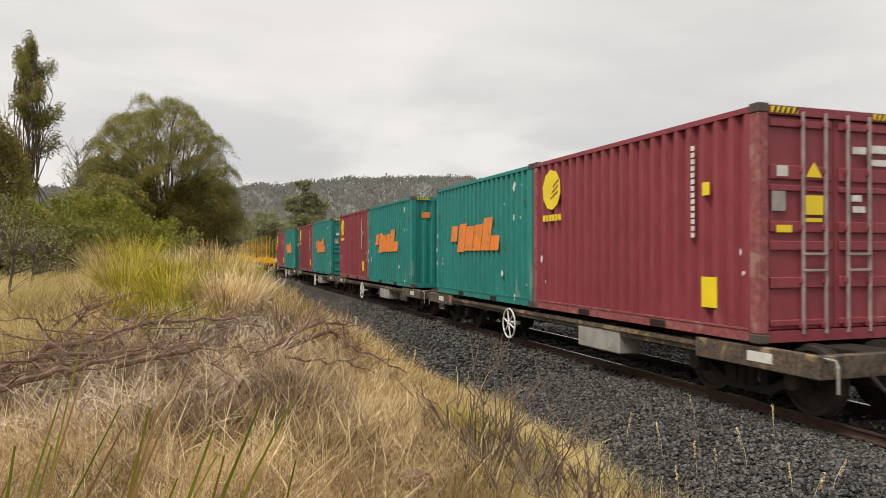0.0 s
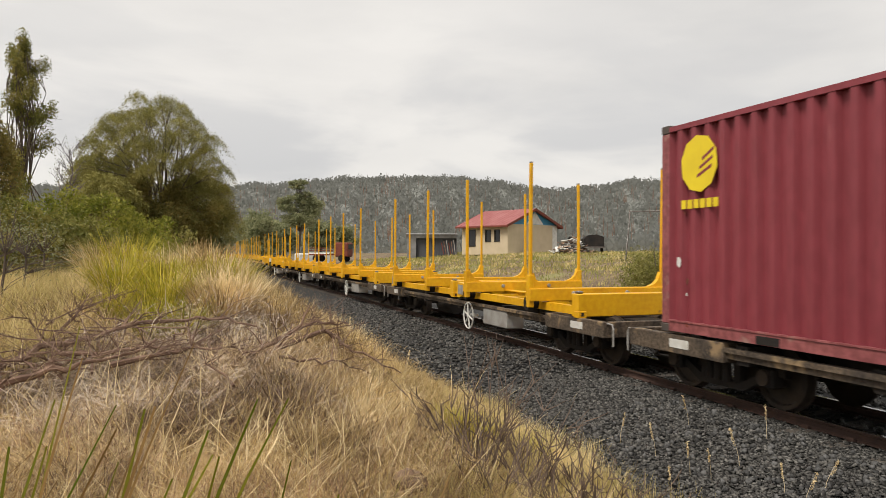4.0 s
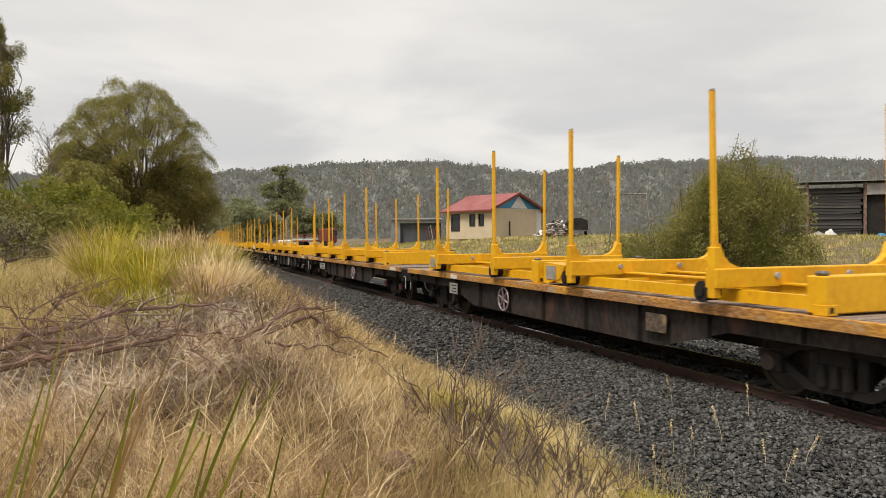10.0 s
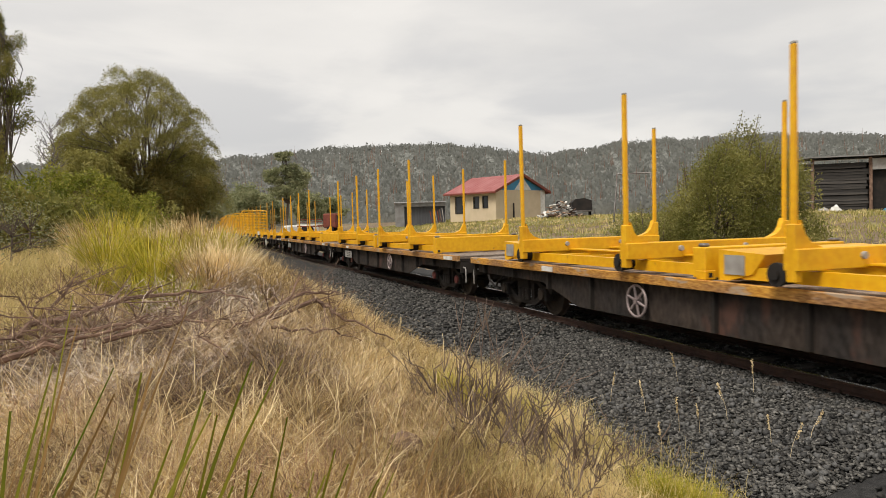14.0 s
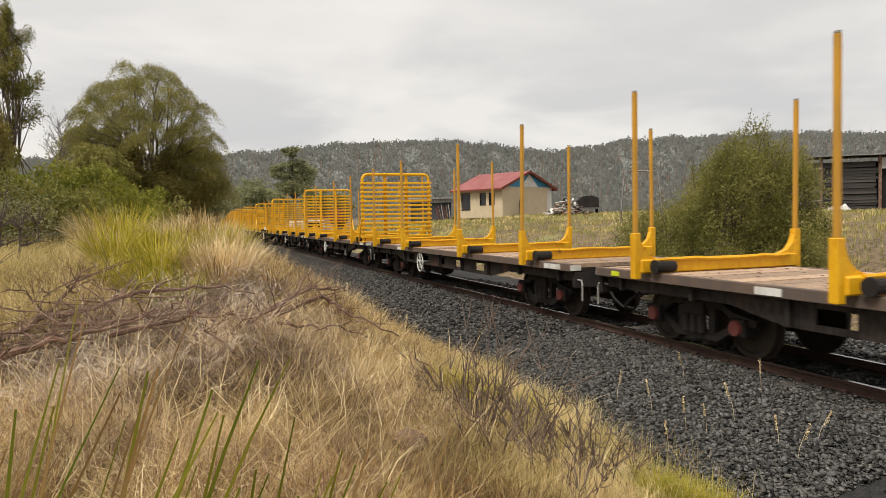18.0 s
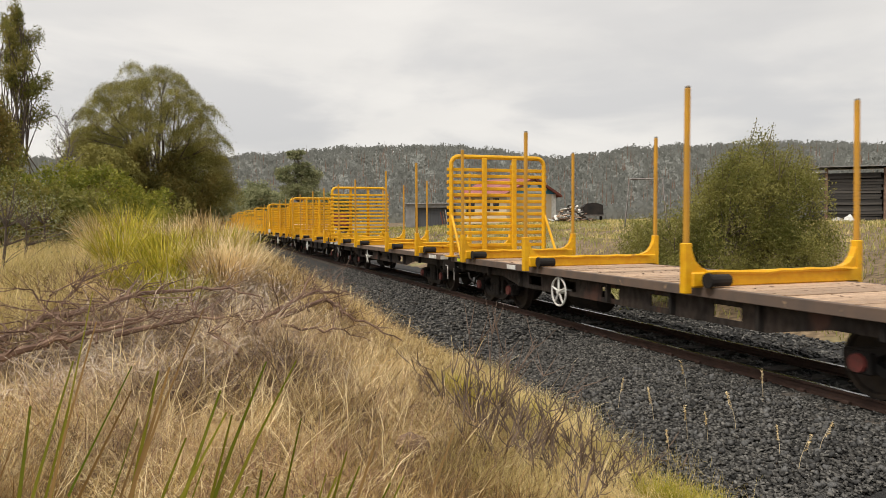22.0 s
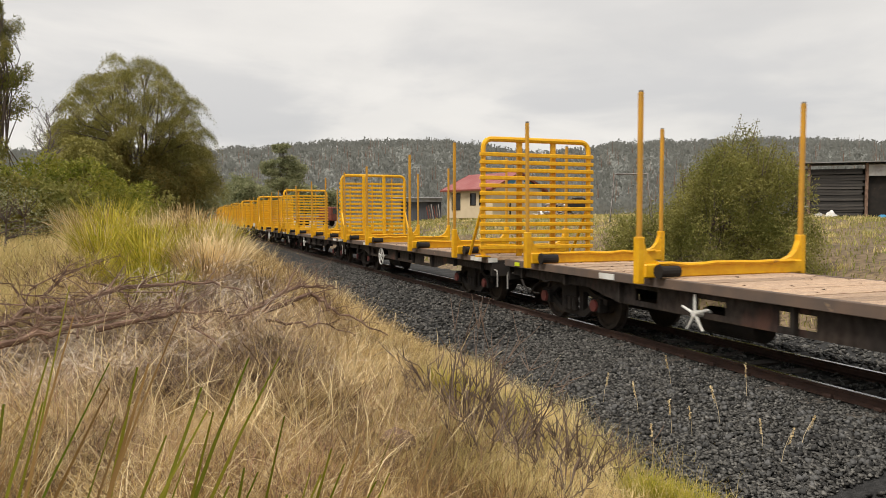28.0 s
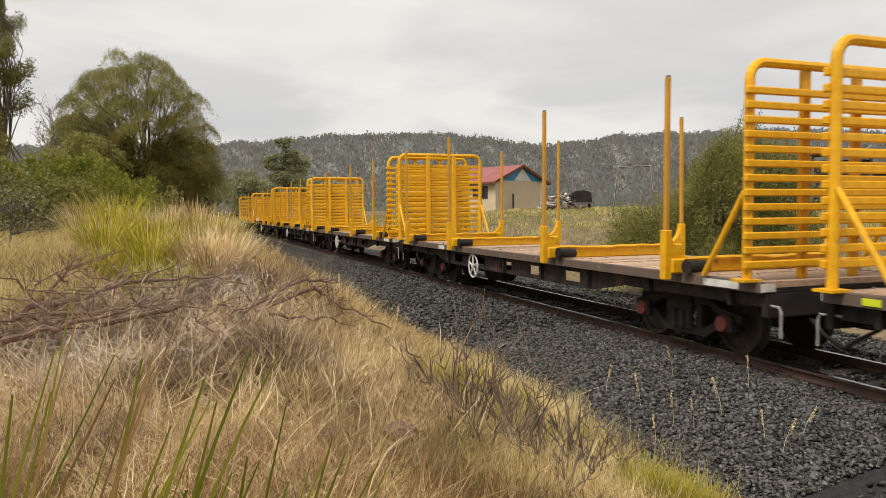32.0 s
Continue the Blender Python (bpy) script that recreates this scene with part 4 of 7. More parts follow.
                part("door_label", boxes([(x0 + 0.57, x0 + 0.83, 0.004, 0.014, 1.47, 1.52)]), M_LOGO, d, "narrow yellow strip")
                part("door_label", boxes([(x0 + 0.13, x0 + 0.36, 0.004, 0.014, 1.34, 1.43)]), M_LOGO, d, "small yellow panel")
            elif s < 0:
                part("door_label", prism(bmesh.new(), [(x0 + 0.12, 1.72), (x0 + 0.24, 1.72), (x0 + 0.18, 1.60)], "y", 0.004, 0.014), M_WHITE, d, "small white triangle")
    else:
        part("end_panel", corrugated(bmesh.new(), "x", -W + 0.15, W - 0.15, 0.15, H - 0.13, 0.03, 0.04), mat, c)
        part("notice", boxes([(-W + 0.34, -W + 0.62, 0.022, 0.030, 2.22, 2.40)]), M_ORANGE, c, "small yellow notice")
    x = -W - 0.002
    rng = random.Random(len(colour) + doors)
    for k in range(22 if colour == "green" else 7):
        y, z, r = rng.choice((0.22, 0.3, 0.5, 5.6, 5.8, 5.9, 0.9, 1.4)) + rng.uniform(-0.12, 0.12), rng.choice((0.3, 0.6, 0.9, 1.6, 2.3)) + rng.uniform(-0.2, 0.3), rng.uniform(0.02, 0.075)
        n = rng.randrange(5, 8)
        bm = prism(bmesh.new(), [(y + r * rng.uniform(0.4, 1) * math.cos(6.283 * j / n), z + 1.7 * r * rng.uniform(0.4, 1) * math.sin(6.283 * j / n)) for j in range(n)], "x", x - 0.003, x + 0.001)
        part("scuff", bm, M_WHITE if k % 3 else M_RUST, c, "scraped pale paint patch")
    if colour == "green":
        for k, (y, dy, za, zb) in enumerate(((4.62, 0.46, 1.40, 1.80), (4.12, 0.50, 1.12, 1.84), (3.58, 0.53, 1.16, 1.76), (3.03, 0.52, 1.16, 1.78), (2.48, 0.53, 1.16, 1.92), (1.94, 0.50, 1.16, 1.50))):
            bm = prism(bmesh.new(), [(y + dy / 2, za), (y - dy / 2, za), (y - dy / 2 - 0.30 * (zb - za), zb), (y + dy / 2 - 0.30 * (zb - za), zb)], "x", x - 0.004, x + 0.002)
            part("orange_mark", bm, M_ORANGE, c, "orange painted company mark")
    else:
        bm = prism(bmesh.new(), [(5.27 + 0.36 * math.cos(a), 2.29 + 0.385 * math.sin(a)) for a in np.linspace(0, 2 * math.pi, 11)[:-1] + 0.2], "x", x - 0.004, x + 0.002)
        mk = part("yellow_emblem", bm, M_LOGO, c, "yellow hexagonal emblem with dark bars")
        for k in range(3):
            part("emblem_bar", prism(bmesh.new(), [(5.30 - 0.05 * k, 2.10 + 0.11 * k), (5.02 - 0.02 * k, 2.22 + 0.11 * k), (5.02 - 0.02 * k, 2.26 + 0.11 * k), (5.30 - 0.05 * k, 2.14 + 0.11 * k)], "x", x - 0.007, x - 0.003), M_RED, mk)
        for k in range(6):
            part("name_bar", boxes([(x - 0.004, x + 0.002, 4.90 + 0.125 * k, 4.995 + 0.125 * k, 1.70, 1.82)]), M_LOGO, c)
        part("yellow_panel", boxes([(x - 0.004, x + 0.002, 0.72, 1.02, 0.38, 0.78)]), M_LOGO, c, "yellow information panel")
        part("yellow_panel", boxes([(x - 0.004, x + 0.002, 0.86, 1.00, 1.85, 2.02)]), M_LOGO, c, "small yellow panel")
        for k in range(14):
            part("number_bar", boxes([(x - 0.004, x + 0.002, 1.16, 1.23, 1.30 + 0.09 * k, 1.365 + 0.09 * k)]), M_WHITE, c)
    return c


def moving(thing, y, z=0.0):
    MOVERS.append((thing, TRACK_X, y, z))
    thing.matrix_basis = Matrix.Translation((TRACK_X, y, z))
    return thing


def collect(thing):
    for o in thing.children_recursive:
        if o.name.startswith("wheelset") and o not in WHEELSETS:
            WHEELSETS.append(o)
    return thing


def build_train():
    still = Matrix.Identity(4)
    # container wagons
    a0, pa = 5.4, 14.68
    sk_a = skeletal_wagon(pa, 8.5)
    boxes_made = {}
    plan = [(("red", True), ("green", False)), (("green", False), ("red", True)), (("green", True), ("red", True)), (("green", True), ("red", True))]
    sk_t = skeletal_wagon(pa, 6.4)
    for i, pair in enumerate(plan):
        w = sk_a if i == 0 else sk_t if i == 2 else collect(copy_thing(sk_a if i == 1 else sk_t, still))
        moving(w, a0 + pa * i)
        for k, kind in enumerate(pair):
            c = container(*kind) if kind not in boxes_made else copy_thing(boxes_made[kind], still)
            boxes_made.setdefault(kind, c)
            moving(c, a0 + pa * i + 1.27 + 6.12 * k, 0.85)
    # skeletal wagons with log cradles
    b0, pb = a0 + 4 * pa - 0.09, 14.6
    sk_b = skeletal_wagon(pb, 6.4)
    tall_ones = [bolster_frame(2.87, 1)]
    tall_ones.append(bolster_frame(2.87, 2))
    low_ones = [bolster_frame(2.62, k) for k in (3, 4, 5)]
    fresh = set(tall_ones + low_ones)

    def cradle(kinds, j):
        """One of the cradles, or a copy once it is placed."""
        c = kinds[j % len(kinds)]
        if c in fresh:
            fresh.discard(c)
            return c
        return copy_thing(c, still)

    for i in range(4):
        w = sk_b if i == 0 else collect(copy_thing(sk_b, still))
        moving(w, b0 + pb * i)
        for k in range(2):
            moving(cradle(tall_ones, i + k), b0 + pb * i + 1.2 + 6.3 * k, 0.82)
    # timber-decked wagons with log cradles
    c0, pc = b0 + 4 * pb + 0.25, 16.60
    fc = flat_wagon(pc, "C", 1, 6.65)
    turned = {1: flat_wagon(pc, "C", 4, pc - 6.7), 4: flat_wagon(pc, "C", 5, pc - 6.7)}
    for i in range(7):
        w = turned[i] if i in turned else fc if i == 0 else collect(copy_thing(fc, still))
        moving(w, c0 + pc * i)
        for k in range(2):
            moving(cradle(low_ones, 2 * i + k), c0 + pc * i + 2.1 + 6.3 * k, 1.075)
    # log wagons with stakes of their own
    d0, pd = c0 + 7 * pc, 15.15
    plain = flat_wagon(pd, "D", 2, 9.1)
    for k, y in enumerate((1.85, 5.22, 9.95, 13.32)):
        own_bolster(plain, y, k)
    racked = flat_wagon(pd, "D", 3, 9.1)
    for k, y in enumerate((1.85, 5.22, 9.95, 13.32)):
        own_bolster(racked, y, k + 5)
    bulkhead(racked, 0.58, 1)
    bulkhead(racked, pd - 0.58, -1)
    tagged(racked, "timber-decked log wagon with yellow stakes and barred end racks")
    rimmed = flat_wagon(pd, "D", 6, 9.1)
    for k, y in enumerate((1.85, 5.22, 9.95, 13.32)):
        own_bolster(rimmed, y, k + 10)
    with_rack = (2, 4, 6, 7, 8, 10, 12, 13, 14, 15, 16, 17)
    used = set()
    for i in range(18):
        src = racked if i in with_rack else rimmed if i < 2 else plain
        w = src if src.name not in used else collect(copy_thing(src, still))
        used.add(src.name)
        moving(w, d0 + pd * i)


build_train()

# ---- the distance: hill, woods ----
def polar(az, r):
    """A place r metres from the viewpoint, az degrees to the right of the track."""
    a = radians(az)
    return r * math.sin(a), r * math.cos(a)


def skyline(az):
    """The height of the ridge by direction."""
    ridge = np.interp(az, [-20, -4, 2.8, 7, 12, 16, 21, 24.5, 27.5, 29.5, 33, 38, 47, 52, 64], [38, 43, 45.5, 49, 53, 54.5, 53.6, 50, 44.5, 45.5, 49.6, 50.8, 49.6, 44.5, 40])
    return ridge + 0.5 * np.sin(np.radians(az * 43)) + 0.4 * np.sin(np.radians(az * 97 + 20))


def hill_height(az, r):
    f = ss((r - 170) / 350)
    return 1.5 + (skyline(az) - 1.5) * f * (1 - 0.35 * ss((r - 540) / 300)) + 2.0 * np.sin(az * 1.9 + r * 0.013) * f * (1 - f) * 4


def hill():
    rng = np.random.default_rng(11)
    az, r = np.linspace(-18, 64, 620), np.concatenate([np.linspace(185, 545, 110), np.linspace(560, 1100, 8)])
    A, R = np.meshgrid(az, r)
    # crowns: a lumpy canopy over the slope
    def lattice(n, m):
        g = rng.uniform(0, 1, (n + 1, m + 1))
        i, j = np.linspace(0, n - 0.001, len(r)), np.linspace(0, m - 0.001, len(az))
        i0, j0 = i.astype(int), j.astype(int)
        fi, fj = ss(i - i0)[:, None], ss(j - j0)[None]
        return (g[i0][:, j0] * (1 - fi) + g[i0 + 1][:, j0] * fi) * (1 - fj) + (g[i0][:, j0 + 1] * (1 - fi) + g[i0 + 1][:, j0 + 1] * fi) * fj
    canopy = 1.6 * lattice(40, 100) + 0.8 * lattice(80, 240) + 0.8 * lattice(108, 520)
    Z = hill_height(A, R) + (canopy - 4.2) * ss((R - 185) / 30)
    v = np.c_[(R * np.sin(np.radians(A))).ravel(), (R * np.cos(np.radians(A))).ravel(), Z.ravel()]
    n = len(az)
    i = (np.arange(len(r) - 1)[:, None] * n + np.arange(n - 1)[None]).ravel()[:, None]
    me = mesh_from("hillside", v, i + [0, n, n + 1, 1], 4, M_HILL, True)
    tagged(new("hillside", me), "long low hillside under bushland, haze in its grey-green colour", "hill", kind="structure")
    # ragged single trees on the skyline
    m = 420
    a, rr, h = rng.uniform(-16, 62, m), rng.uniform(505, 540, m), rng.uniform(2.0, 6.0, m)
    c = np.stack([rr * np.sin(np.radians(a)), rr * np.cos(np.radians(a)), hill_height(a, rr)], 1)
    o = rng.normal(size=(m, 40, 3)) * np.array([0.16, 0.16, 0.13]) + [0, 0, 0.76]
    v, f = leaves((c[:, None] + o * h[:, None, None]).reshape(-1, 3), 0.42, rng, 0.4, 1.5)
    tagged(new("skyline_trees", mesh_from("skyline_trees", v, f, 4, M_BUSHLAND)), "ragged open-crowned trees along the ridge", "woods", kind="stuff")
    m = 11000
    a, rr, h = rng.uniform(-16, 62, m), 190 + 345 * rng.uniform(0, 1, m) ** 0.85, rng.uniform(3.5, 7.5, m)
    c = np.stack([rr * np.sin(np.radians(a)), rr * np.cos(np.radians(a)), hill_height(a, rr) - 3.0], 1)
    o = rng.normal(size=(m, 8, 3)) * np.array([0.18, 0.18, 0.12]) + [0, 0, 0.55]
    p = (c[:, None] + o * h[:, None, None]).reshape(-1, 3)
    turn, tall = rng.uniform(0, math.pi, len(p)), np.repeat(h, 8) * rng.uniform(0.14, 0.34, len(p))
    up, across = np.c_[rng.normal(0, 0.15, len(p)), rng.normal(0, 0.15, len(p)), np.ones(len(p))] * tall[:, None] * 0.5, np.c_[np.cos(turn), np.sin(turn), np.zeros(len(p))] * (tall * rng.uniform(0.5, 1.0, len(p)))[:, None] * 0.5
    v = np.stack([p - up, p + across + up * 0.35, p + up * 0.85, p - across + up * 0.45], 1).reshape(-1, 3)
    f = np.arange(len(v)).reshape(-1, 4)
    tagged(new("hillside_trees", mesh_from("hillside_trees", v, f, 4, M_BUSHLAND)), "gum trees over the hillside, paled by haze in their colour", "woods", kind="stuff")
    k = 900
    a = rng.uniform(-20, 62, k)
    rr = rng.uniform(230, 410, k)
    bm_v, bm_f = [], []
    for j in range(k):
        x, y = rr[j] * math.sin(radians(a[j])), rr[j] * math.cos(radians(a[j]))
        z, hh, w = hill_height(a[j], rr[j]), rng.uniform(4, 7.5), 0.14
        i = len(bm_v)
        q = math.cos(radians(a[j])), -math.sin(radians(a[j]))
        bm_v += [(x - w * q[0], y - w * q[1], z), (x + w * q[0], y + w * q[1], z), (x + 0.3 * w * q[0] + rng.normal() * 0.3, y, z + hh), (x, y + w, z)]
        bm_f += [(i, i + 1, i + 2), (i, i + 2, i + 3)]
    tagged(new("far_trunks", mesh_from("far_trunks", bm_v, bm_f, 3, M_TWIG)), "pale bare trunks among the hillside trees", "woods", kind="stuff")


hill()


def tree(name, base, trunk, lobes, leaf, mat, label, seed, clumps=26, per=70, spread=0.30, bark=None, limb=0.05, category="tree", shell=0.75, sway=0.12):
    """A tapered trunk, limbs to each clump and a crown of many small leaves. lobes: (dx, dy, z, rx, rz, share)."""
    rng = np.random.default_rng(seed)
    t = empty(name, base, label, category)
    top = Vector((0.15 * trunk, 0.1 * trunk, trunk))
    bm = bmesh.new()
    r0 = limb * 3.2
    bend = [Vector((sway * trunk * k / 4 + rng.normal() * 0.25 * sway * trunk, rng.normal() * 0.25 * sway * trunk, -0.3 + (trunk + 0.3) * k / 4)) for k in range(5)]
    tube(bm, bend, [r0 * (1.15 - 0.16 * k) for k in range(5)], 9)
    part("trunk", bm, bark or M_BARK, t, "rough grey-brown trunk")
    pts, limbs = [], bmesh.new()
    for dx, dy, z, rx, rz, share in lobes:
        c = Vector((dx, dy, z))
        n = max(4, int(clumps * share))
        u = rng.normal(size=(n, 3))
        u /= np.linalg.norm(u, axis=1)[:, None]
        rad = shell + (1 - shell) * rng.uniform(-1.6, 1.0, n)
        cc = np.array(c) + u * np.array([rx, rx, rz]) * rad[:, None]
        for q in cc:
            fork = max([p for p in bend if p.z < q[2] - 0.12 * trunk] or [bend[0]], key=lambda p: p.z)
            o = rng.normal(size=(per, 3)) * spread * np.array([rx, rx, rz * 0.75])
            pts.append(q + o * rng.uniform(0.55, 1.15))
            if rng.uniform() < 0.55:
                way = Vector(q) - fork
                a1 = fork + way * 0.35 + Vector((rng.normal() * 0.1, rng.normal() * 0.1, 0.10 + rng.normal() * 0.06)) * way.length * 0.35
                a2 = fork + way * 0.72 + Vector((rng.normal() * 0.1, rng.normal() * 0.1, 0.08 + rng.normal() * 0.08)) * way.length * 0.3
                tube(limbs, [fork, a1, a2, Vector(q)], [limb, limb * 0.6, limb * 0.38, limb * 0.18], 5)
    tagged(part("branchwork", limbs, bark or M_BARK, t, "spreading limbs and branches"), kind="stuff")
    v, f = leaves(np.concatenate(pts), leaf, rng, 0.3, 2.0)
    ob = new("crown", mesh_from("crown", v, f, 4, mat))
    ob.parent = t
    tagged(ob, "crown of many small leaves", kind="stuff")
    return t


def crown_tree(name, base, fork, clumps, leaf, mat, label, seed, size=(0.6, 0.6, 0.25), per=700, limb=0.05, mains=9, bark=None, category="tree", long=3.0, cap=0.0):
    """A tree whose limbs fan out from low forks to separate leaf clumps. clumps: places in the tree's space."""
    rng = np.random.default_rng(seed)
    t = empty(name, base, label, category)
    clumps = np.asarray(clumps, float)
    bm = bmesh.new()
    tube(bm, [(0, 0, -0.3), (0.02 * fork, 0, fork * 0.5), (0, 0.03 * fork, fork)], [limb * 2.6, limb * 2.2, limb * 1.8], 9)
    part("trunk", bm, bark or M_BARK, t, "rough grey-brown trunk")
    limbs = bmesh.new()
    root = np.array([0, 0.03 * fork, fork])
    order = np.argsort(np.arctan2(clumps[:, 1] + rng.normal(size=len(clumps)) * 0.4, clumps[:, 0]))
    for group in np.array_split(order, mains):
        aim = clumps[group].mean(0) * 0.9
        way = aim - root
        knee = root + way * np.array([0.42, 0.42, 0.60]) + rng.normal(size=3) * 0.06 * np.linalg.norm(way)
        first = root + way * np.array([0.12, 0.12, 0.25])
        tube(limbs, [root, first, knee], [limb * 1.3, limb * 1.05, limb * 0.75], 6)
        for q in clumps[group]:
            w2 = q - knee
            j = np.linalg.norm(w2)
            m1 = knee + w2 * np.array([0.35, 0.35, 0.5]) + rng.normal(size=3) * 0.05 * j
            m2 = knee + w2 * np.array([0.72, 0.72, 0.82]) + rng.normal(size=3) * 0.05 * j
            tube(limbs, [knee, m1, m2, q], [limb * 0.6, limb * 0.42, limb * 0.28, limb * 0.12], 5)
            for k in range(3):
                e = q + rng.normal(size=3) * np.array(size) * 1.1
                tube(limbs, [m2, m2 + (e - m2) * 0.5 + rng.normal(size=3) * 0.05, e], [limb * 0.2, limb * 0.14, limb * 0.06], 4)
    tagged(part("branchwork", limbs, bark or M_BARK, t, "spreading limbs and branches"), kind="stuff")
    pts = []
    for q in clumps:
        k = rng.uniform(0.6, 1.3)
        m = int(per * k)
        o = np.clip(rng.normal(size=(m, 3)), -1.9, 1.9) * np.array(size) * k ** 0.5
        if cap:
            # a thin curved cap of foliage with a ragged rim instead of a ball
            a, r = rng.uniform(0, 2 * math.pi, m), np.sqrt(rng.uniform(0, 1, m)) * (1 + 0.25 * rng.normal(size=m))
            rim = 1 + 0.25 * np.sin(3 * a + rng.uniform(0, 6)) + 0.15 * np.sin(7 * a + rng.uniform(0, 6))
            R = cap * k ** 0.5 * rim
            o = np.c_[R * r * np.cos(a), R * r * np.sin(a), cap * (0.42 - 0.40 * r * r) + rng.normal(0, 0.09, m) * (1 + rng.uniform(0, 1, m))]
        o[:, 2] -= 0.25 * (o[:, 0] ** 2 + o[:, 1] ** 2) / (size[0] + 0.01)
        pts.append(q + o)
    v, f = leaves(np.concatenate(pts), leaf, rng, 0.0, long)
    ob = new("crown", mesh_from("crown", v, f, 4, mat))
    ob.parent = t
    tagged(ob, "crown of many small leaves", kind="stuff")
    return t


def dome(n, centre, R, H, rng, low=0.0):
    """Places spread over a dome."""
    k = np.arange(n) + 0.5
    s = low + (1 - low) * k / n
    a = k * 2.39996 + rng.normal(size=n) * 0.25
    c = np.sqrt(np.clip(1 - s * s, 0, 1))
    j = rng.uniform(0.86, 1.05, n)
    return np.c_[centre[0] + R * c * np.cos(a) * j, centre[1] + R * c * np.sin(a) * j, centre[2] + H * s * j]


def on_ground(x, y, dz=0.0):
    return (x, y, float(gz(x, y)) + dz)


def bare_sapling(base, height, seed):
    """A slim upright sapling whose fine branches carry few leaves."""
    q = random.Random(seed)
    t = empty("bare_sapling", base, "thin sapling with nearly bare grey branches", "tree")
    trunk, twigs = bmesh.new(), bmesh.new()
    spine = [Vector((0.12 * math.sin(1.3 * k), 0.05 * k, height * k / 7 - 0.2)) for k in range(8)]
    tube(trunk, spine, [0.032 - 0.0036 * k for k in range(8)], 6)
    part("trunk", trunk, M_STEMS, t, "thin grey trunk")
    tips = []
    for k in range(26):
        f = q.uniform(0.35, 1.0) * 6.9
        s = spine[int(f)].lerp(spine[int(f) + 1], f % 1)
        a, l = q.uniform(0, 6.283), q.uniform(0.5, 1.0) * (1.25 - 0.1 * f)
        d = Vector((math.cos(a) * 0.75, math.sin(a) * 0.75, 0.85))
        p = [s, s + d * l * 0.5 + Vector((0, 0, 0.04)), s + d * l + Vector((q.gauss(0, 0.06), q.gauss(0, 0.06), 0.12))]
        tube(twigs, p, [0.010, 0.007, 0.003], 4)
        for j in range(6):
            c = p[0].lerp(p[2], q.uniform(0.35, 1.0))
            e = (d + Vector((q.gauss(0, 0.6), q.gauss(0, 0.6), q.gauss(0.2, 0.4)))).normalized() * q.uniform(0.15, 0.42)
            tube(twigs, [c, c + e * 0.5 + Vector((0, 0, 0.02)), c + e], [0.006, 0.0045, 0.0025], 4)
            tips.append(c + e)
    tagged(part("branchwork", twigs, M_STEMS, t, "fine grey branches"), kind="stuff")
    g = np.random.default_rng(seed)
    v, f = leaves(np.repeat(np.array(tips), 4, 0) + g.normal(size=(len(tips) * 4, 3)) * 0.05, 0.020, g, 0.2, 2.4)
    ob = new("crown", mesh_from("crown", v, f, 4, M_LEAF5))
    ob.parent = t
    tagged(ob, "sparse small leaves", kind="stuff")


M_STEMS = material("grey_violet_stem", (0.17, 0.135, 0.13), (0.10, 0.08, 0.08), 5, 0.9)


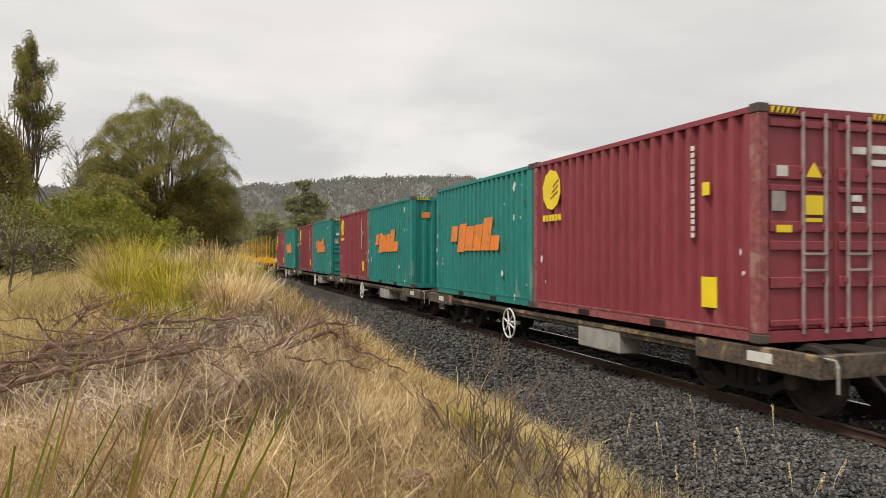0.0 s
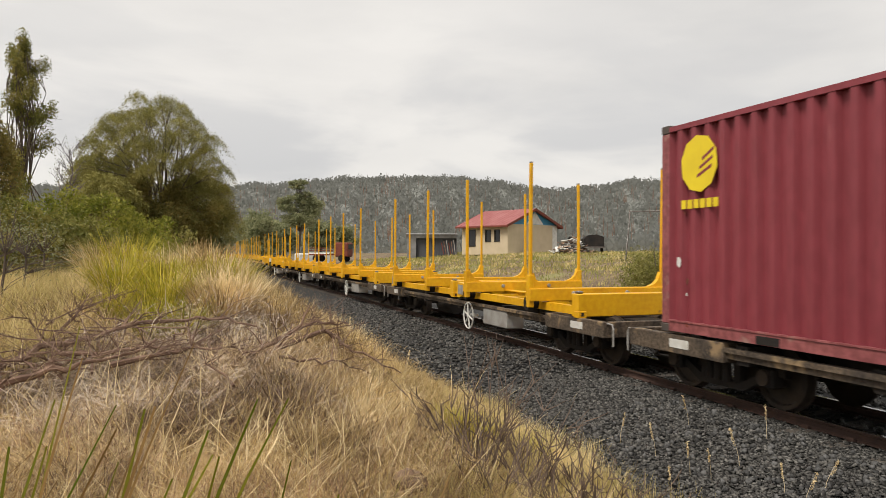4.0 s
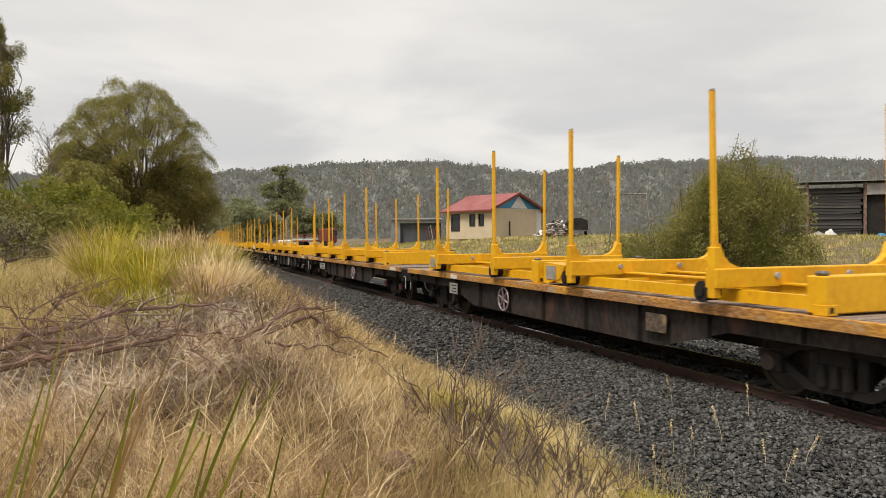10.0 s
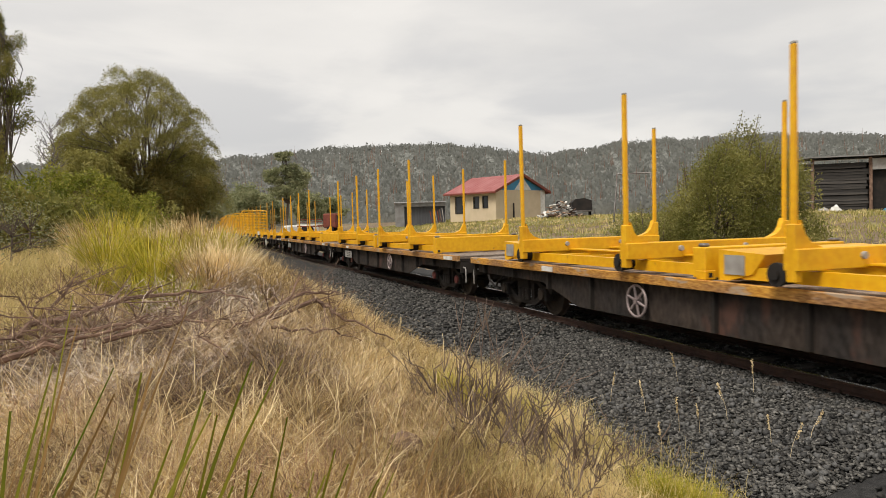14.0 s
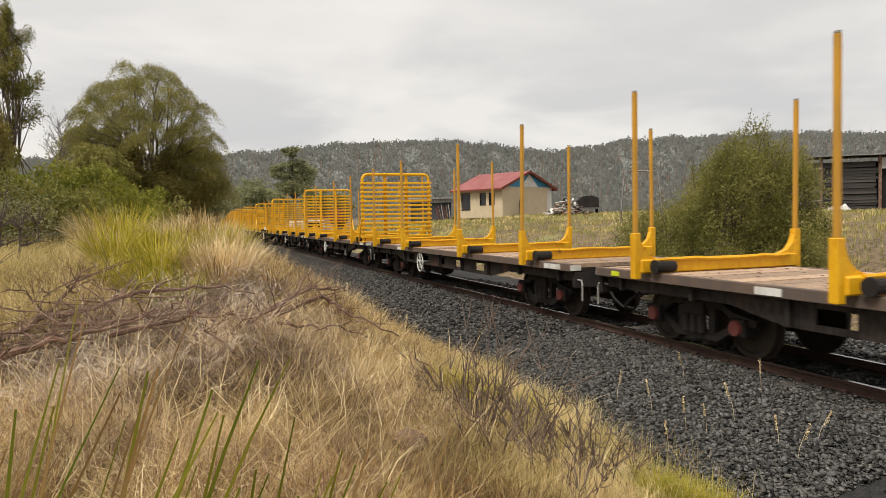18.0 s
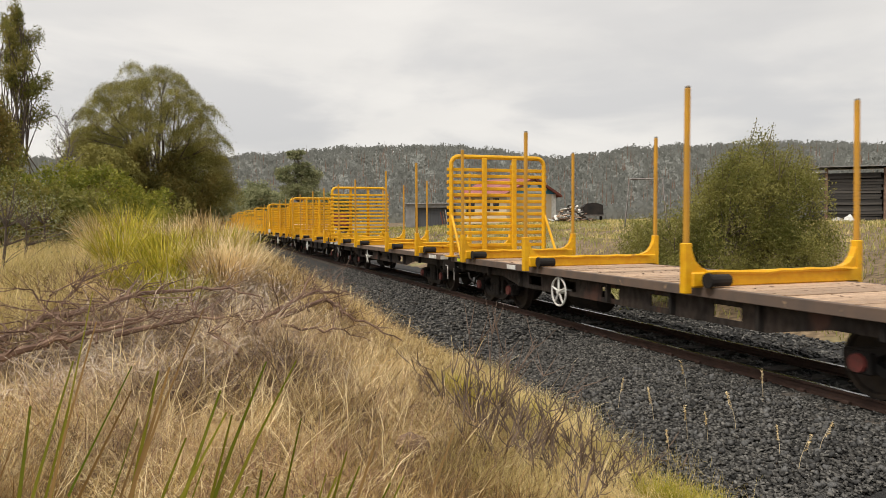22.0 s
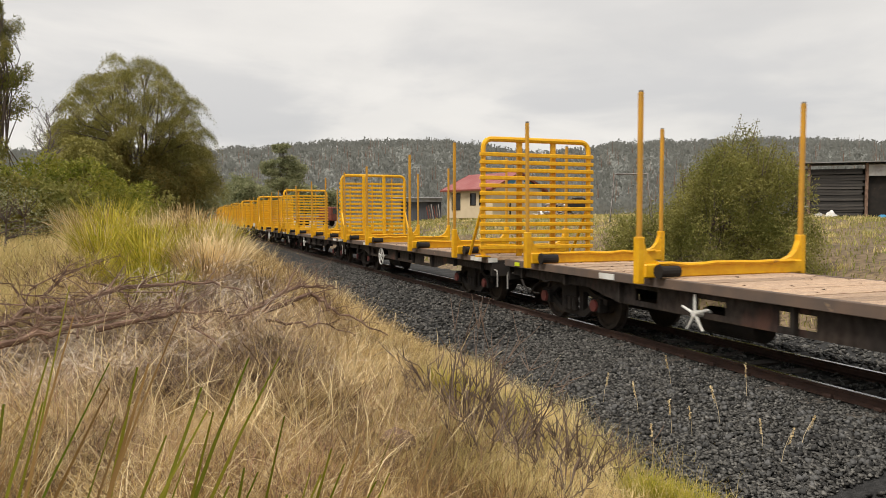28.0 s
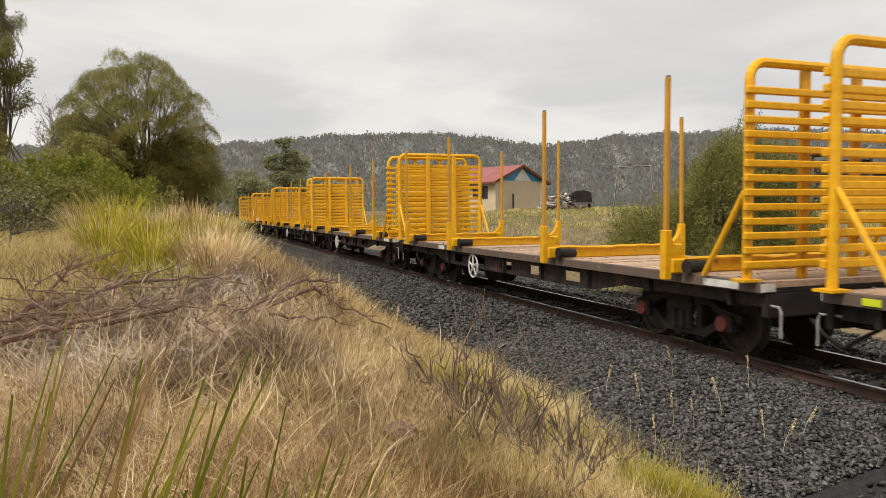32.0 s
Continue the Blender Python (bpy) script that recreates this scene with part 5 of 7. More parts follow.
def woods():
    # the big rounded tree by the line
    rng = np.random.default_rng(77)
    x, y = polar(-2.4, 44)
    upper = np.concatenate([dome(58, (-0.4, 0, 4.9), 3.75, 4.8, rng, 0.0), dome(12, (-2.9, -0.3, 4.4), 1.6, 1.9, rng, 0.1), dome(16, (-0.2, 0.2, 4.8), 2.5, 2.6, rng, 0.0)])
    side = dome(34, (2.2, -0.2, 2.4), 1.7, 3.2, rng, 0.0)
    crown_tree("large_tree", on_ground(x, y), 1.6, np.concatenate([upper, side]), 0.030, M_LEAF1, "large spreading olive-green tree with a domed crown", 21, (0.40, 0.40, 0.17), 1900, 0.08, 16, long=2.6, cap=0.78)
    places = np.concatenate([dome(42, (0.2, 0, 1.0), 2.3, 2.6, rng, 0.0), [(-0.9 + rng.normal() * 0.35, rng.normal() * 0.4, 2.6 + 0.25 * k) for k in range(12)], [(0.9 + rng.normal() * 0.4, rng.normal() * 0.4, 2.4 + 0.22 * k) for k in range(11)], [(2.2 + rng.normal() * 0.4, rng.normal() * 0.4, 1.8 + 0.22 * k) for k in range(9)]])
    crown_tree("dense_tree", on_ground(x + 0.1, y - 2.2), 0.9, places, 0.050, M_LEAF2, "dark dense she-oak like tree under the larger crown", 22, (0.26, 0.26, 0.42), 750, 0.05, 9)
    x, y = polar(-6.0, 40)
    crown_tree("rounded_tree", on_ground(x, y), 1.3, np.concatenate([dome(26, (0, 0, 2.9), 1.5, 2.3, rng), dome(10, (-0.9, 0, 2.4), 1.1, 1.2, rng)]), 0.052, M_LEAF1, "rounded olive-green tree beside the larger one", 23, (0.32, 0.32, 0.18), 900, 0.045, 7)
    # the tall dark tree at the side
    x, y = polar(-11.9, 25)
    places = []
    for k in range(19):
        z = 1.8 + 5.6 * k / 18
        reach = (0.28 + 1.5 * ((8.2 - z) / 6.4) ** 0.8) * rng.uniform(0.55, 1.2)
        a = k * 2.4 + rng.normal() * 0.5
        for j in range(1, 5):
            d = reach * j / 4
            places.append((0.09 * (z - 3.6) + d * math.cos(a) + rng.normal() * 0.05, d * math.sin(a) + rng.normal() * 0.05, z + 0.45 * d + rng.normal() * 0.06))
    tree_places = np.array(places)
    crown_tree("tall_dark_tree", on_ground(x, y), 1.5, tree_places, 0.026, M_LEAF6, "tall dark narrow evergreen tree", 24, (0.10, 0.10, 0.17), 420, 0.035, 12)
    # a dense dark tree beside it
    x, y = polar(-14.2, 18)
    q = np.random.default_rng(91)
    spots = np.concatenate([dome(14, (0, 0, 0.7 + 0.75 * k), 0.95 - 0.13 * k, 1.0, q) for k in range(4)])
    crown_tree("dense_dark_tree", on_ground(x, y), 0.8, spots, 0.030, M_LEAF2, "dense dark green tree beside the tall evergreen", 26, (0.16, 0.16, 0.20), 380, 0.03, 8)
    x, y = polar(-8.6, 24)
    bare_sapling(on_ground(x, y), 4.3, 25)
    # bushes behind the bank
    for k, (az, r, h, w, m) in enumerate(((-7.0, 21, 2.3, 1.15, M_LEAF3), (-10.2, 20, 2.4, 1.3, M_LEAF3), (-4.6, 24, 2.0, 1.1, M_LEAF3), (-13.0, 17, 2.1, 1.2, M_LEAF6), (-9.0, 17, 1.5, 0.9, M_LEAF4), (-2.3, 27, 1.7, 1.1, M_LEAF1), (-12.0, 22, 2.9, 1.2, M_LEAF6))):
        x, y = polar(az, r)
        q = np.random.default_rng(30 + k)
        spots = np.concatenate([dome(30, (0, 0, h * 0.30), w * 1.15, h * 0.62, q), dome(16, (w * 0.5, 0, h * 0.2), w * 0.9, h * 0.5, q), dome(14, (-w * 0.6, 0, h * 0.2), w * 0.8, h * 0.55, q)]) + q.normal(size=(60, 3)) * np.array([0.16, 0.16, 0.14])
        crown_tree("bush", on_ground(x, y), 0.25, spots, 0.038, m, "leafy light green bush behind the grassy bank" if m is M_LEAF3 else "olive green bush behind the grassy bank", 30 + k, (0.17, 0.17, 0.11), 220, 0.014, 9, bark=M_TWIG, category="bush", long=2.6)
    # grey leafless stems at the bank's end
    for k, (az, r, h) in enumerate(((-12.6, 11.5, 1.5), (-11.4, 12.5, 1.3), (-13.4, 13.0, 1.8), (-10.2, 14.0, 1.2))):
        x, y = polar(az, r)
        tree("bare_shrub", on_ground(x, y), h * 0.5, [(0, 0, h * 0.8, 0.45, h * 0.28, 1.0), (0.3, 0, h * 0.5, 0.55, h * 0.25, 1.0)], 0.02, M_LEAF5, "leafless grey shrub of thin stems at the bank's end", 140 + k, 40, 4, 0.3, bark=M_BARK, limb=0.008, category="shrub")
    # trees along the line, far off
    x, y = polar(7.85, 130)
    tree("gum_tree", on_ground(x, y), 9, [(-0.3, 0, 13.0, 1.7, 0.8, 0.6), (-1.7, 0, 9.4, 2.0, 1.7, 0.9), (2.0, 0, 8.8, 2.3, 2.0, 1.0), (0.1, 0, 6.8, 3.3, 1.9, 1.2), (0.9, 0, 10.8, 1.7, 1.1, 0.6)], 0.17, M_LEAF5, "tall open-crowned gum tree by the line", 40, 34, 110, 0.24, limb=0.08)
    for k, (az, r, h, w) in enumerate(((4.3, 170, 12, 4.2), (5.6, 190, 10, 4), (3.2, 150, 9, 3.4), (6.6, 160, 8, 3.6), (2.2, 120, 7.5, 3.0), (1.0, 85, 7.5, 2.6), (9.5, 175, 8.5, 4), (0.2, 62, 5.6, 2.0), (2.8, 205, 12.5, 5), (11.2, 190, 7.5, 4))):
        x, y = polar(az, r)
        if abs(x - TRACK_X) < w + 2.5:
            x = TRACK_X - w - 2.5 if az < 2.5 else TRACK_X + w + 2.8
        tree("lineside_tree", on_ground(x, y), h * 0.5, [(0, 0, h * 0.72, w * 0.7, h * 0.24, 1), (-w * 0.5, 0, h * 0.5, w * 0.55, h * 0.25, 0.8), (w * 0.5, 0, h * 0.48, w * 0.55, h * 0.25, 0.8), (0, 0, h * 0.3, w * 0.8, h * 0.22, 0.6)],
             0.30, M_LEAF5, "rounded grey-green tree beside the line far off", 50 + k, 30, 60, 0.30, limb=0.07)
    # the shrub across the line
    x, y = polar(41.0, 19.5)
    rng = np.random.default_rng(61)
    places = np.concatenate([dome(40, (0.75, 0, 1.4), 1.40, 2.35, rng), dome(18, (0.2, 0.3, 1.0), 1.3, 1.7, rng), dome(28, (0.80, 0, 2.5), 1.25, 0.95, rng), dome(16, (-0.8, 0.2, 0.8), 1.1, 1.5, rng), dome(22, (-1.9, 0.3, 0.4), 1.0, 1.35, rng), dome(22, (1.5, -0.3, 0.5), 1.1, 1.5, rng), dome(24, (0.0, 0.0, 0.3), 2.2, 1.2, rng)]) + rng.normal(size=(170, 3)) * 0.14
    shrub = crown_tree("large_shrub", pose(*on_ground(x, y), 0, 0, -41), 0.4, places, 0.024, M_LEAF4, "large bushy olive-green shrub with wispy tips across the line", 60, (0.21, 0.21, 0.24), 820, 0.018, 12, category="shrub", long=2.6)
    # thin shoots that stand over its crown
    top = np.concatenate([dome(64, (0.85, 0, 1.4), 1.35, 2.5, rng, 0.35), dome(24, (-0.1, 0.2, 1.2), 0.9, 2.0, rng, 0.6), dome(16, (-1.6, 0.2, 0.5), 1.0, 1.5, rng, 0.4)])
    shoots, pts = bmesh.new(), []
    for q in top:
        l, d = rng.uniform(0.2, 0.75), np.array([q[0] * 0.12 + rng.normal() * 0.15, rng.normal() * 0.15, 1.0])
        tube(shoots, [q - d * 0.2, q + d * l * 0.5, q + d * l + rng.normal(size=3) * 0.04], [0.010, 0.007, 0.004], 4)
        pts.append(q + d * rng.uniform(0, l, 60)[:, None] + rng.normal(size=(60, 3)) * 0.045)
    part("shoots", shoots, M_BARK, shrub, "thin upright shoots")
    v, f = leaves(np.concatenate(pts), 0.022, rng, 0.0, 2.0)
    ob = new("shoot_leaves", mesh_from("shoot_leaves", v, f, 4, M_LEAF4))
    ob.parent = shrub
    tagged(ob, "small leaves along the thin shoots", kind="stuff")


woods()

# ---- buildings and yard across the line ----
def house():
    h = empty("house", pose(24.9, 54.6, float(gz(26, 57)) - 0.02, 0, 0, 22.5), "small cream house with a red tin roof and blue gable", "house")
    Wg, Ls, e, pk, th = 6.45, 5.6, 2.62, 3.95, 0.15

    def wall(name, x0, x1, y0, y1, holes=()):
        """A wall with openings left out; holes are (from, to, low, high) along its length."""
        along_y = abs(y1 - y0) > abs(x1 - x0)
        a0, a1 = (y0, y1) if along_y else (x0, x1)
        rows, a = [], a0
        for p, q, lo, hi in sorted(holes):
            rows += [(a, p, 0, e), (p, q, 0, lo), (p, q, hi, e)]
            a = q
        rows.append((a, a1, 0, e))
        out = [(x0, x1, p, q, lo, hi) if along_y else (p, q, y0, y1, lo, hi) for p, q, lo, hi in rows if hi - lo > 0.01]
        return part(name, boxes(out), M_CREAM, h, "cream rendered wall")

    wins = [(0.95, 1.5, 1.15, 2.1), (2.0, 2.6, 1.15, 2.1), (3.9, 4.9, 0.75, 2.15)]
    wall("wall", 0, th, 0, Ls, wins)
    wall("wall", th, Wg, 0, th)
    wall("wall", Wg - th, Wg, th, Ls)
    wall("wall", th, Wg - th, Ls - th, Ls)
    for p, q, lo, hi in wins:
        w = part("window", boxes([(-0.03, 0.06, p - 0.05, p, lo, hi), (-0.03, 0.06, q, q + 0.05, lo, hi), (-0.03, 0.06, p - 0.05, q + 0.05, hi, hi + 0.05), (-0.04, 0.06, p - 0.05, q + 0.05, lo - 0.05, lo)]), M_DARK, h, "dark framed window")
        part("pane", boxes([(0.05, 0.06, p, q, lo, hi)]), M_GLASS, w, "dark glass pane")
    for s in (0, 1):
        y0 = 0.02 if s == 0 else Ls - 0.12
        g = part("gable", prism(bmesh.new(), [(0, e), (Wg, e), (Wg / 2, pk - 0.08)], "y", y0, y0 + 0.1), M_BLUE, h, "bright blue gable panel")
        if s == 0:
            part("white_sheet", prism(bmesh.new(), [(2.4, e + 0.03), (4.6, e + 0.03), (3.5, pk - 0.2)], "y", -0.01, 0.018), M_WHITE, g, "unpainted white sheet on the gable")
    o = 0.45
    k = (pk - e) / (Wg / 2)
    for s in (-1, 1):
        a = (-o, e - o * k) if s < 0 else (Wg + o, e - o * k)
        out = [(a[0], a[1]), (Wg / 2, pk), (Wg / 2, pk + 0.07), (a[0], a[1] + 0.07)]
        r = part("roof_slope", prism(bmesh.new(), out, "y", -0.35, Ls + 0.35), M_ROOF, h, "red corrugated roof sheet")
        for j in range(14):
            y = -0.3 + (Ls + 0.6) * j / 13
            bm = bmesh.new()
            rod(bm, (a[0], y, a[1] + 0.075), (Wg / 2, y, pk + 0.075), 0.02, 0.02, 5)
            part("roof_rib", bm, M_ROOF, r)
        for y in (-0.38, Ls + 0.35):
            part("barge_board", prism(bmesh.new(), [(a[0], a[1] - 0.12), (Wg / 2, pk - 0.12), (Wg / 2, pk + 0.09), (a[0], a[1] + 0.09)], "y", y, y + 0.03), M_RUST, h, "dark red barge board")
        part("gutter", boxes([(a[0] - 0.05, a[0] + 0.05, -0.35, Ls + 0.35, a[1] - 0.10, a[1] + 0.02)]), M_RUST, h)
    part("corner_panel", boxes([(Wg - 0.6, Wg + 0.01, -0.012, 0, 0.0, e)]), M_WHITE, h, "white corner sheet")
    part("post", boxes([(1.9, 2.0, -0.3, -0.2, -0.2, 1.5)]), M_DARK, h)


house()


def grey_shed():
    x, y = polar(16.4, 70)
    s = empty("grey_shed", pose(x, y, float(gz(x + 2, y + 2)) - 0.02, 0, 0, -18), "open-fronted grey tin shed with leaning boards", "shed")
    part("side_wall", boxes([(0, 0.06, 0, 3.5, 0, 2.3)]), M_TIN, s, "pale blue-grey side wall")
    part("side_wall", boxes([(4.9, 4.96, 0, 3.5, 0, 2.3)]), M_TIN, s)
    part("back_wall", boxes([(0.06, 4.9, 3.44, 3.5, 0, 2.3)]), M_SHEDW, s)
    part("front_panel", boxes([(0.06, 0.9, 0, 0.05, 0, 2.3)]), M_TIN, s)
    part("header", boxes([(0.9, 4.9, 0, 0.06, 1.95, 2.3)]), M_TIN, s)
    part("roller_door", boxes([(0.9, 4.9, 0.4, 0.44, 0, 1.95)]), M_TINDARK, s, "dark grey door sheet")
    part("roof", prism(bmesh.new(), [(-0.2, 2.30), (3.7, 2.45), (3.7, 2.52), (-0.2, 2.37)], "x", -0.15, 5.1), M_TIN, s, "flat tin roof")
    for k in range(6):
        bm = bmesh.new()
        rod(bm, (3.7 + 0.22 * k, -0.5, 0), (3.4 + 0.24 * k, -0.06, 1.5 + 0.12 * (k % 3)), 0.04, 0.04, 5)
        part("leaning_board", bm, (M_RUST, M_TWIG, M_PLATE)[k % 3], s)


grey_shed()


def board_shed():
    x, y = polar(47.6, 47)
    z = float(gz(x + 3, y))
    s = empty("board_shed", pose(x, y, z - 0.02, 0, 0, -38), "dark weathered timber shed with a low tin roof", "shed")
    L, D, H = 11.0, 5.0, 3.15
    n = 17
    for side in range(2):
        src = None
        for k in range(n):
            zz = 0.02 + (H - 0.3) * k / n
            if src is None:
                src = part("board", boxes([(0, 2.85, -0.02, 0.02, 0, (H - 0.3) / n - 0.02)]), M_SHEDW, s, at=(0.1, 0 if side == 0 else D, zz))
            else:
                again("board", src, s, pose(0.1 + random.uniform(-0.12, 0.12), (0 if side == 0 else D) + random.uniform(-0.04, 0.03), zz + random.uniform(-0.02, 0.02), 0, random.uniform(-0.5, 0.5), random.uniform(-0.4, 0.4)))
    part("back_wall", boxes([(0.05, L, D - 0.08, D - 0.03, 0, H)]), M_SHEDW, s)
    part("end_wall", boxes([(0.0, 0.05, 0.05, D - 0.1, 0, H - 0.2)]), M_SHEDW, s)
    part("end_wall", boxes([(L - 0.05, L, 0.05, D - 0.1, 0, H - 0.2)]), M_SHEDW, s)
    for x0 in (0.0, 3.0, 7.4, L - 0.15):
        part("post", boxes([(x0, x0 + 0.15, -0.1, 0.05, 0, H)]), M_TWIG, s)
    # dark sheet added where the open bay is only in shade
    part("door_panel", boxes([(3.16, 7.3, 0.25, 0.30, 0, H - 0.75)]), M_DARK, s, "dark sheet standing in for the shade of the open bay")
    part("fascia", boxes([(3.16, L, -0.08, -0.03, H - 0.72, H - 0.1)]), M_PLATE, s, "pale sheet above the bay")
    part("roof", prism(bmesh.new(), [(-0.5, H + 0.05), (D + 0.3, H + 0.25), (D + 0.3, H + 0.31), (-0.5, H + 0.11)], "x", -0.3, L + 0.3), M_TIN, s, "rusting tin roof")
    # the open lean-to frame at its end
    for x0, zz in ((-3.2, 2.7), (-1.7, 2.8)):
        part("post", boxes([(x0, x0 + 0.1, -0.05, 0.05, 0, zz)]), M_TWIG, s)
    for zz in (0.5, 1.1, 1.8, 2.35, 2.75):
        bm = bmesh.new()
        rod(bm, (-3.4, -0.08, zz), (0.1, -0.08, zz + 0.18), 0.05, 0.05, 6)
        part("rail", bm, M_PLATE, s, "pale timber rail")
    # yard clutter
    for k, (dx, dy, r, m, w) in enumerate(((1.1, -0.9, 0.27, M_WHITE, "pale sack"), (0.5, -0.8, 0.30, M_PLATE, "grey bundle"), (3.6, -1.3, 0.22, M_BLUE, "small blue tub"))):
        p = Matrix.Rotation(radians(-38), 3, "Z") @ Vector((dx, dy, 0))
        px, py = x + p.x, y + p.y
        bm = bmesh.new()
        bmesh.ops.create_icosphere(bm, subdivisions=2, radius=1)
        for v in bm.verts:
            n = noise.noise(v.co * 1.7 + Vector((k, 0, 0)))
            w2 = 1.15 - 0.45 * v.co.z
            v.co = Vector((v.co.x * r * w2, v.co.y * r * w2, max(v.co.z, -0.6) * r * (1.25 if k == 0 else 0.7))) * (1 + 0.28 * n)
        tagged(part("tub" if k == 2 else "sack", bm, m, at=(px, py, float(gz(px, py)) + 0.5 * r)), w + " lying in the yard by the timber shed", "tub" if k == 2 else "sack")


board_shed()


def yard():
    rng = random.Random(5)
    # rubble heap by the house
    x0, y0 = polar(29.6, 56)
    heap = empty("rubble_heap", on_ground(x0, y0), "heap of broken boards and rubble by the house", "rubble heap")
    for k in range(120):
        a, d = rng.uniform(0, 6.28), rng.uniform(0, 1) ** 0.7
        h = 1.5 * (1 - d)
        m = (M_WHITE, M_PLATE, M_TWIG, M_SHEDW, M_DECK, M_WHITE)[k % 6]
        l = rng.uniform(0.4, 1.1)
        part("board_piece", boxes([(-l / 2, l / 2, -0.12, 0.12, -0.025, 0.025)]), m, heap, at=pose(1.6 * d * math.cos(a), 1.0 * d * math.sin(a), h * rng.uniform(0.2, 1) + 0.06, rng.uniform(-35, 35), rng.uniform(-35, 35), rng.uniform(0, 360)))
    # covered trailer beside it
    x, y = polar(31.2, 58)
    t = empty("covered_trailer", pose(*on_ground(x, y), 0, 0, -25), "trailer under a dark sagging tarpaulin", "trailer")
    part("tarpaulin", prism(bmesh.new(), [(-0.8, 0.5), (0.8, 0.5), (0.75, 1.25), (0.2, 1.45), (-0.5, 1.38), (-0.8, 1.1)], "y", -1.1, 1.1), M_DARK, t, "dark sagging tarpaulin")
    part("tray", boxes([(-0.8, 0.8, -1.2, 1.2, 0.4, 0.5)]), M_STEEL, t)
    for s in (-0.72, 0.72):
        bm = lathe(bmesh.new(), [(s - 0.08, 0.3), (s + 0.08, 0.3)], 16)
        part("wheel", bm, M_DARK, t, at=(0, 0, 0.3))
    # swing frame
    x, y = polar(35.3, 42)
    sw = empty("swing_frame", pose(*on_ground(x, y), 0, 0, -35), "pale steel pipe swing frame", "swing frame")
    bm = bmesh.new()
    rod(bm, (-0.95, 0, 2.75), (0.95, 0, 2.75), 0.04, 0.04, 8)
    part("top_bar", bm, M_STEEL, sw)
    for s in (-1, 1):
        for q in (-0.8, 0.8):
            bm = bmesh.new()
            rod(bm, (s * 0.9, 0, 2.75), (s * 1.15, q, 0), 0.035, 0.035, 6)
            part("leg", bm, M_STEEL, sw)
    # red tray truck and a white tank far off
    x, y = polar(11.9, 78)
    tr = empty("red_truck", pose(*on_ground(x, y), 0, 0, 60), "red flat-tray truck parked in the paddock", "truck")
    part("cab", boxes([(-0.9, 0.9, 0, 1.5, 0.55, 2.1)], 0.12), M_RUST, tr)
    part("windscreen", boxes([(-0.75, 0.75, -0.01, 0.02, 1.35, 1.9)]), M_GLASS, tr)
    part("tray", boxes([(-1.0, 1.0, 1.6, 4.4, 0.7, 0.85)]), M_RUST, tr)
    for k in range(3):
        part("tray_rail", boxes([(-1.0, -0.96, 1.6, 4.4, 0.95 + 0.25 * k, 1.03 + 0.25 * k)]), M_WHITE if k == 0 else M_RUST, tr)
    for s in (-0.85, 0.85):
        for q in (0.7, 3.6):
            part("wheel", lathe(bmesh.new(), [(s - 0.1, 0.38), (s + 0.1, 0.38)], 16), M_DARK, tr, at=(0, q, 0.38))
    x, y = polar(8.9, 84)
    v = empty("white_van", pose(*on_ground(x, y), 0, 0, -80), "white van parked beyond the line", "van")
    part("body", boxes([(-0.9, 0.9, -1.9, 1.9, 0.4, 1.75)], 0.15), M_WHITE, v)
    part("side_window", boxes([(-0.915, -0.9, -1.5, 0.2, 1.05, 1.5)]), M_GLASS, v)
    for s in (-0.85, 0.85):
        for q in (-1.2, 1.2):
            part("wheel", lathe(bmesh.new(), [(s - 0.09, 0.33), (s + 0.09, 0.33)], 14), M_DARK, v, at=(0, q, 0.33))
    # kilometre post beside the track
    p = empty("marker_post", (5.35, 54, -0.45), "dark trackside marker post with a white top", "post")
    part("shaft", boxes([(-0.06, 0.06, -0.06, 0.06, 0, 1.75)]), M_DARK, p)
    part("top", boxes([(-0.065, 0.065, -0.065, 0.065, 1.75, 2.0)]), M_WHITE, p, "white painted top")


yard()

# ---- grass, stones and branches near the viewpoint ----
def scatter(n, x0, x1, y0, y1, rng):
    x, y = rng.uniform(x0, x1, n), rng.uniform(y0, y1, n)
    return x, y


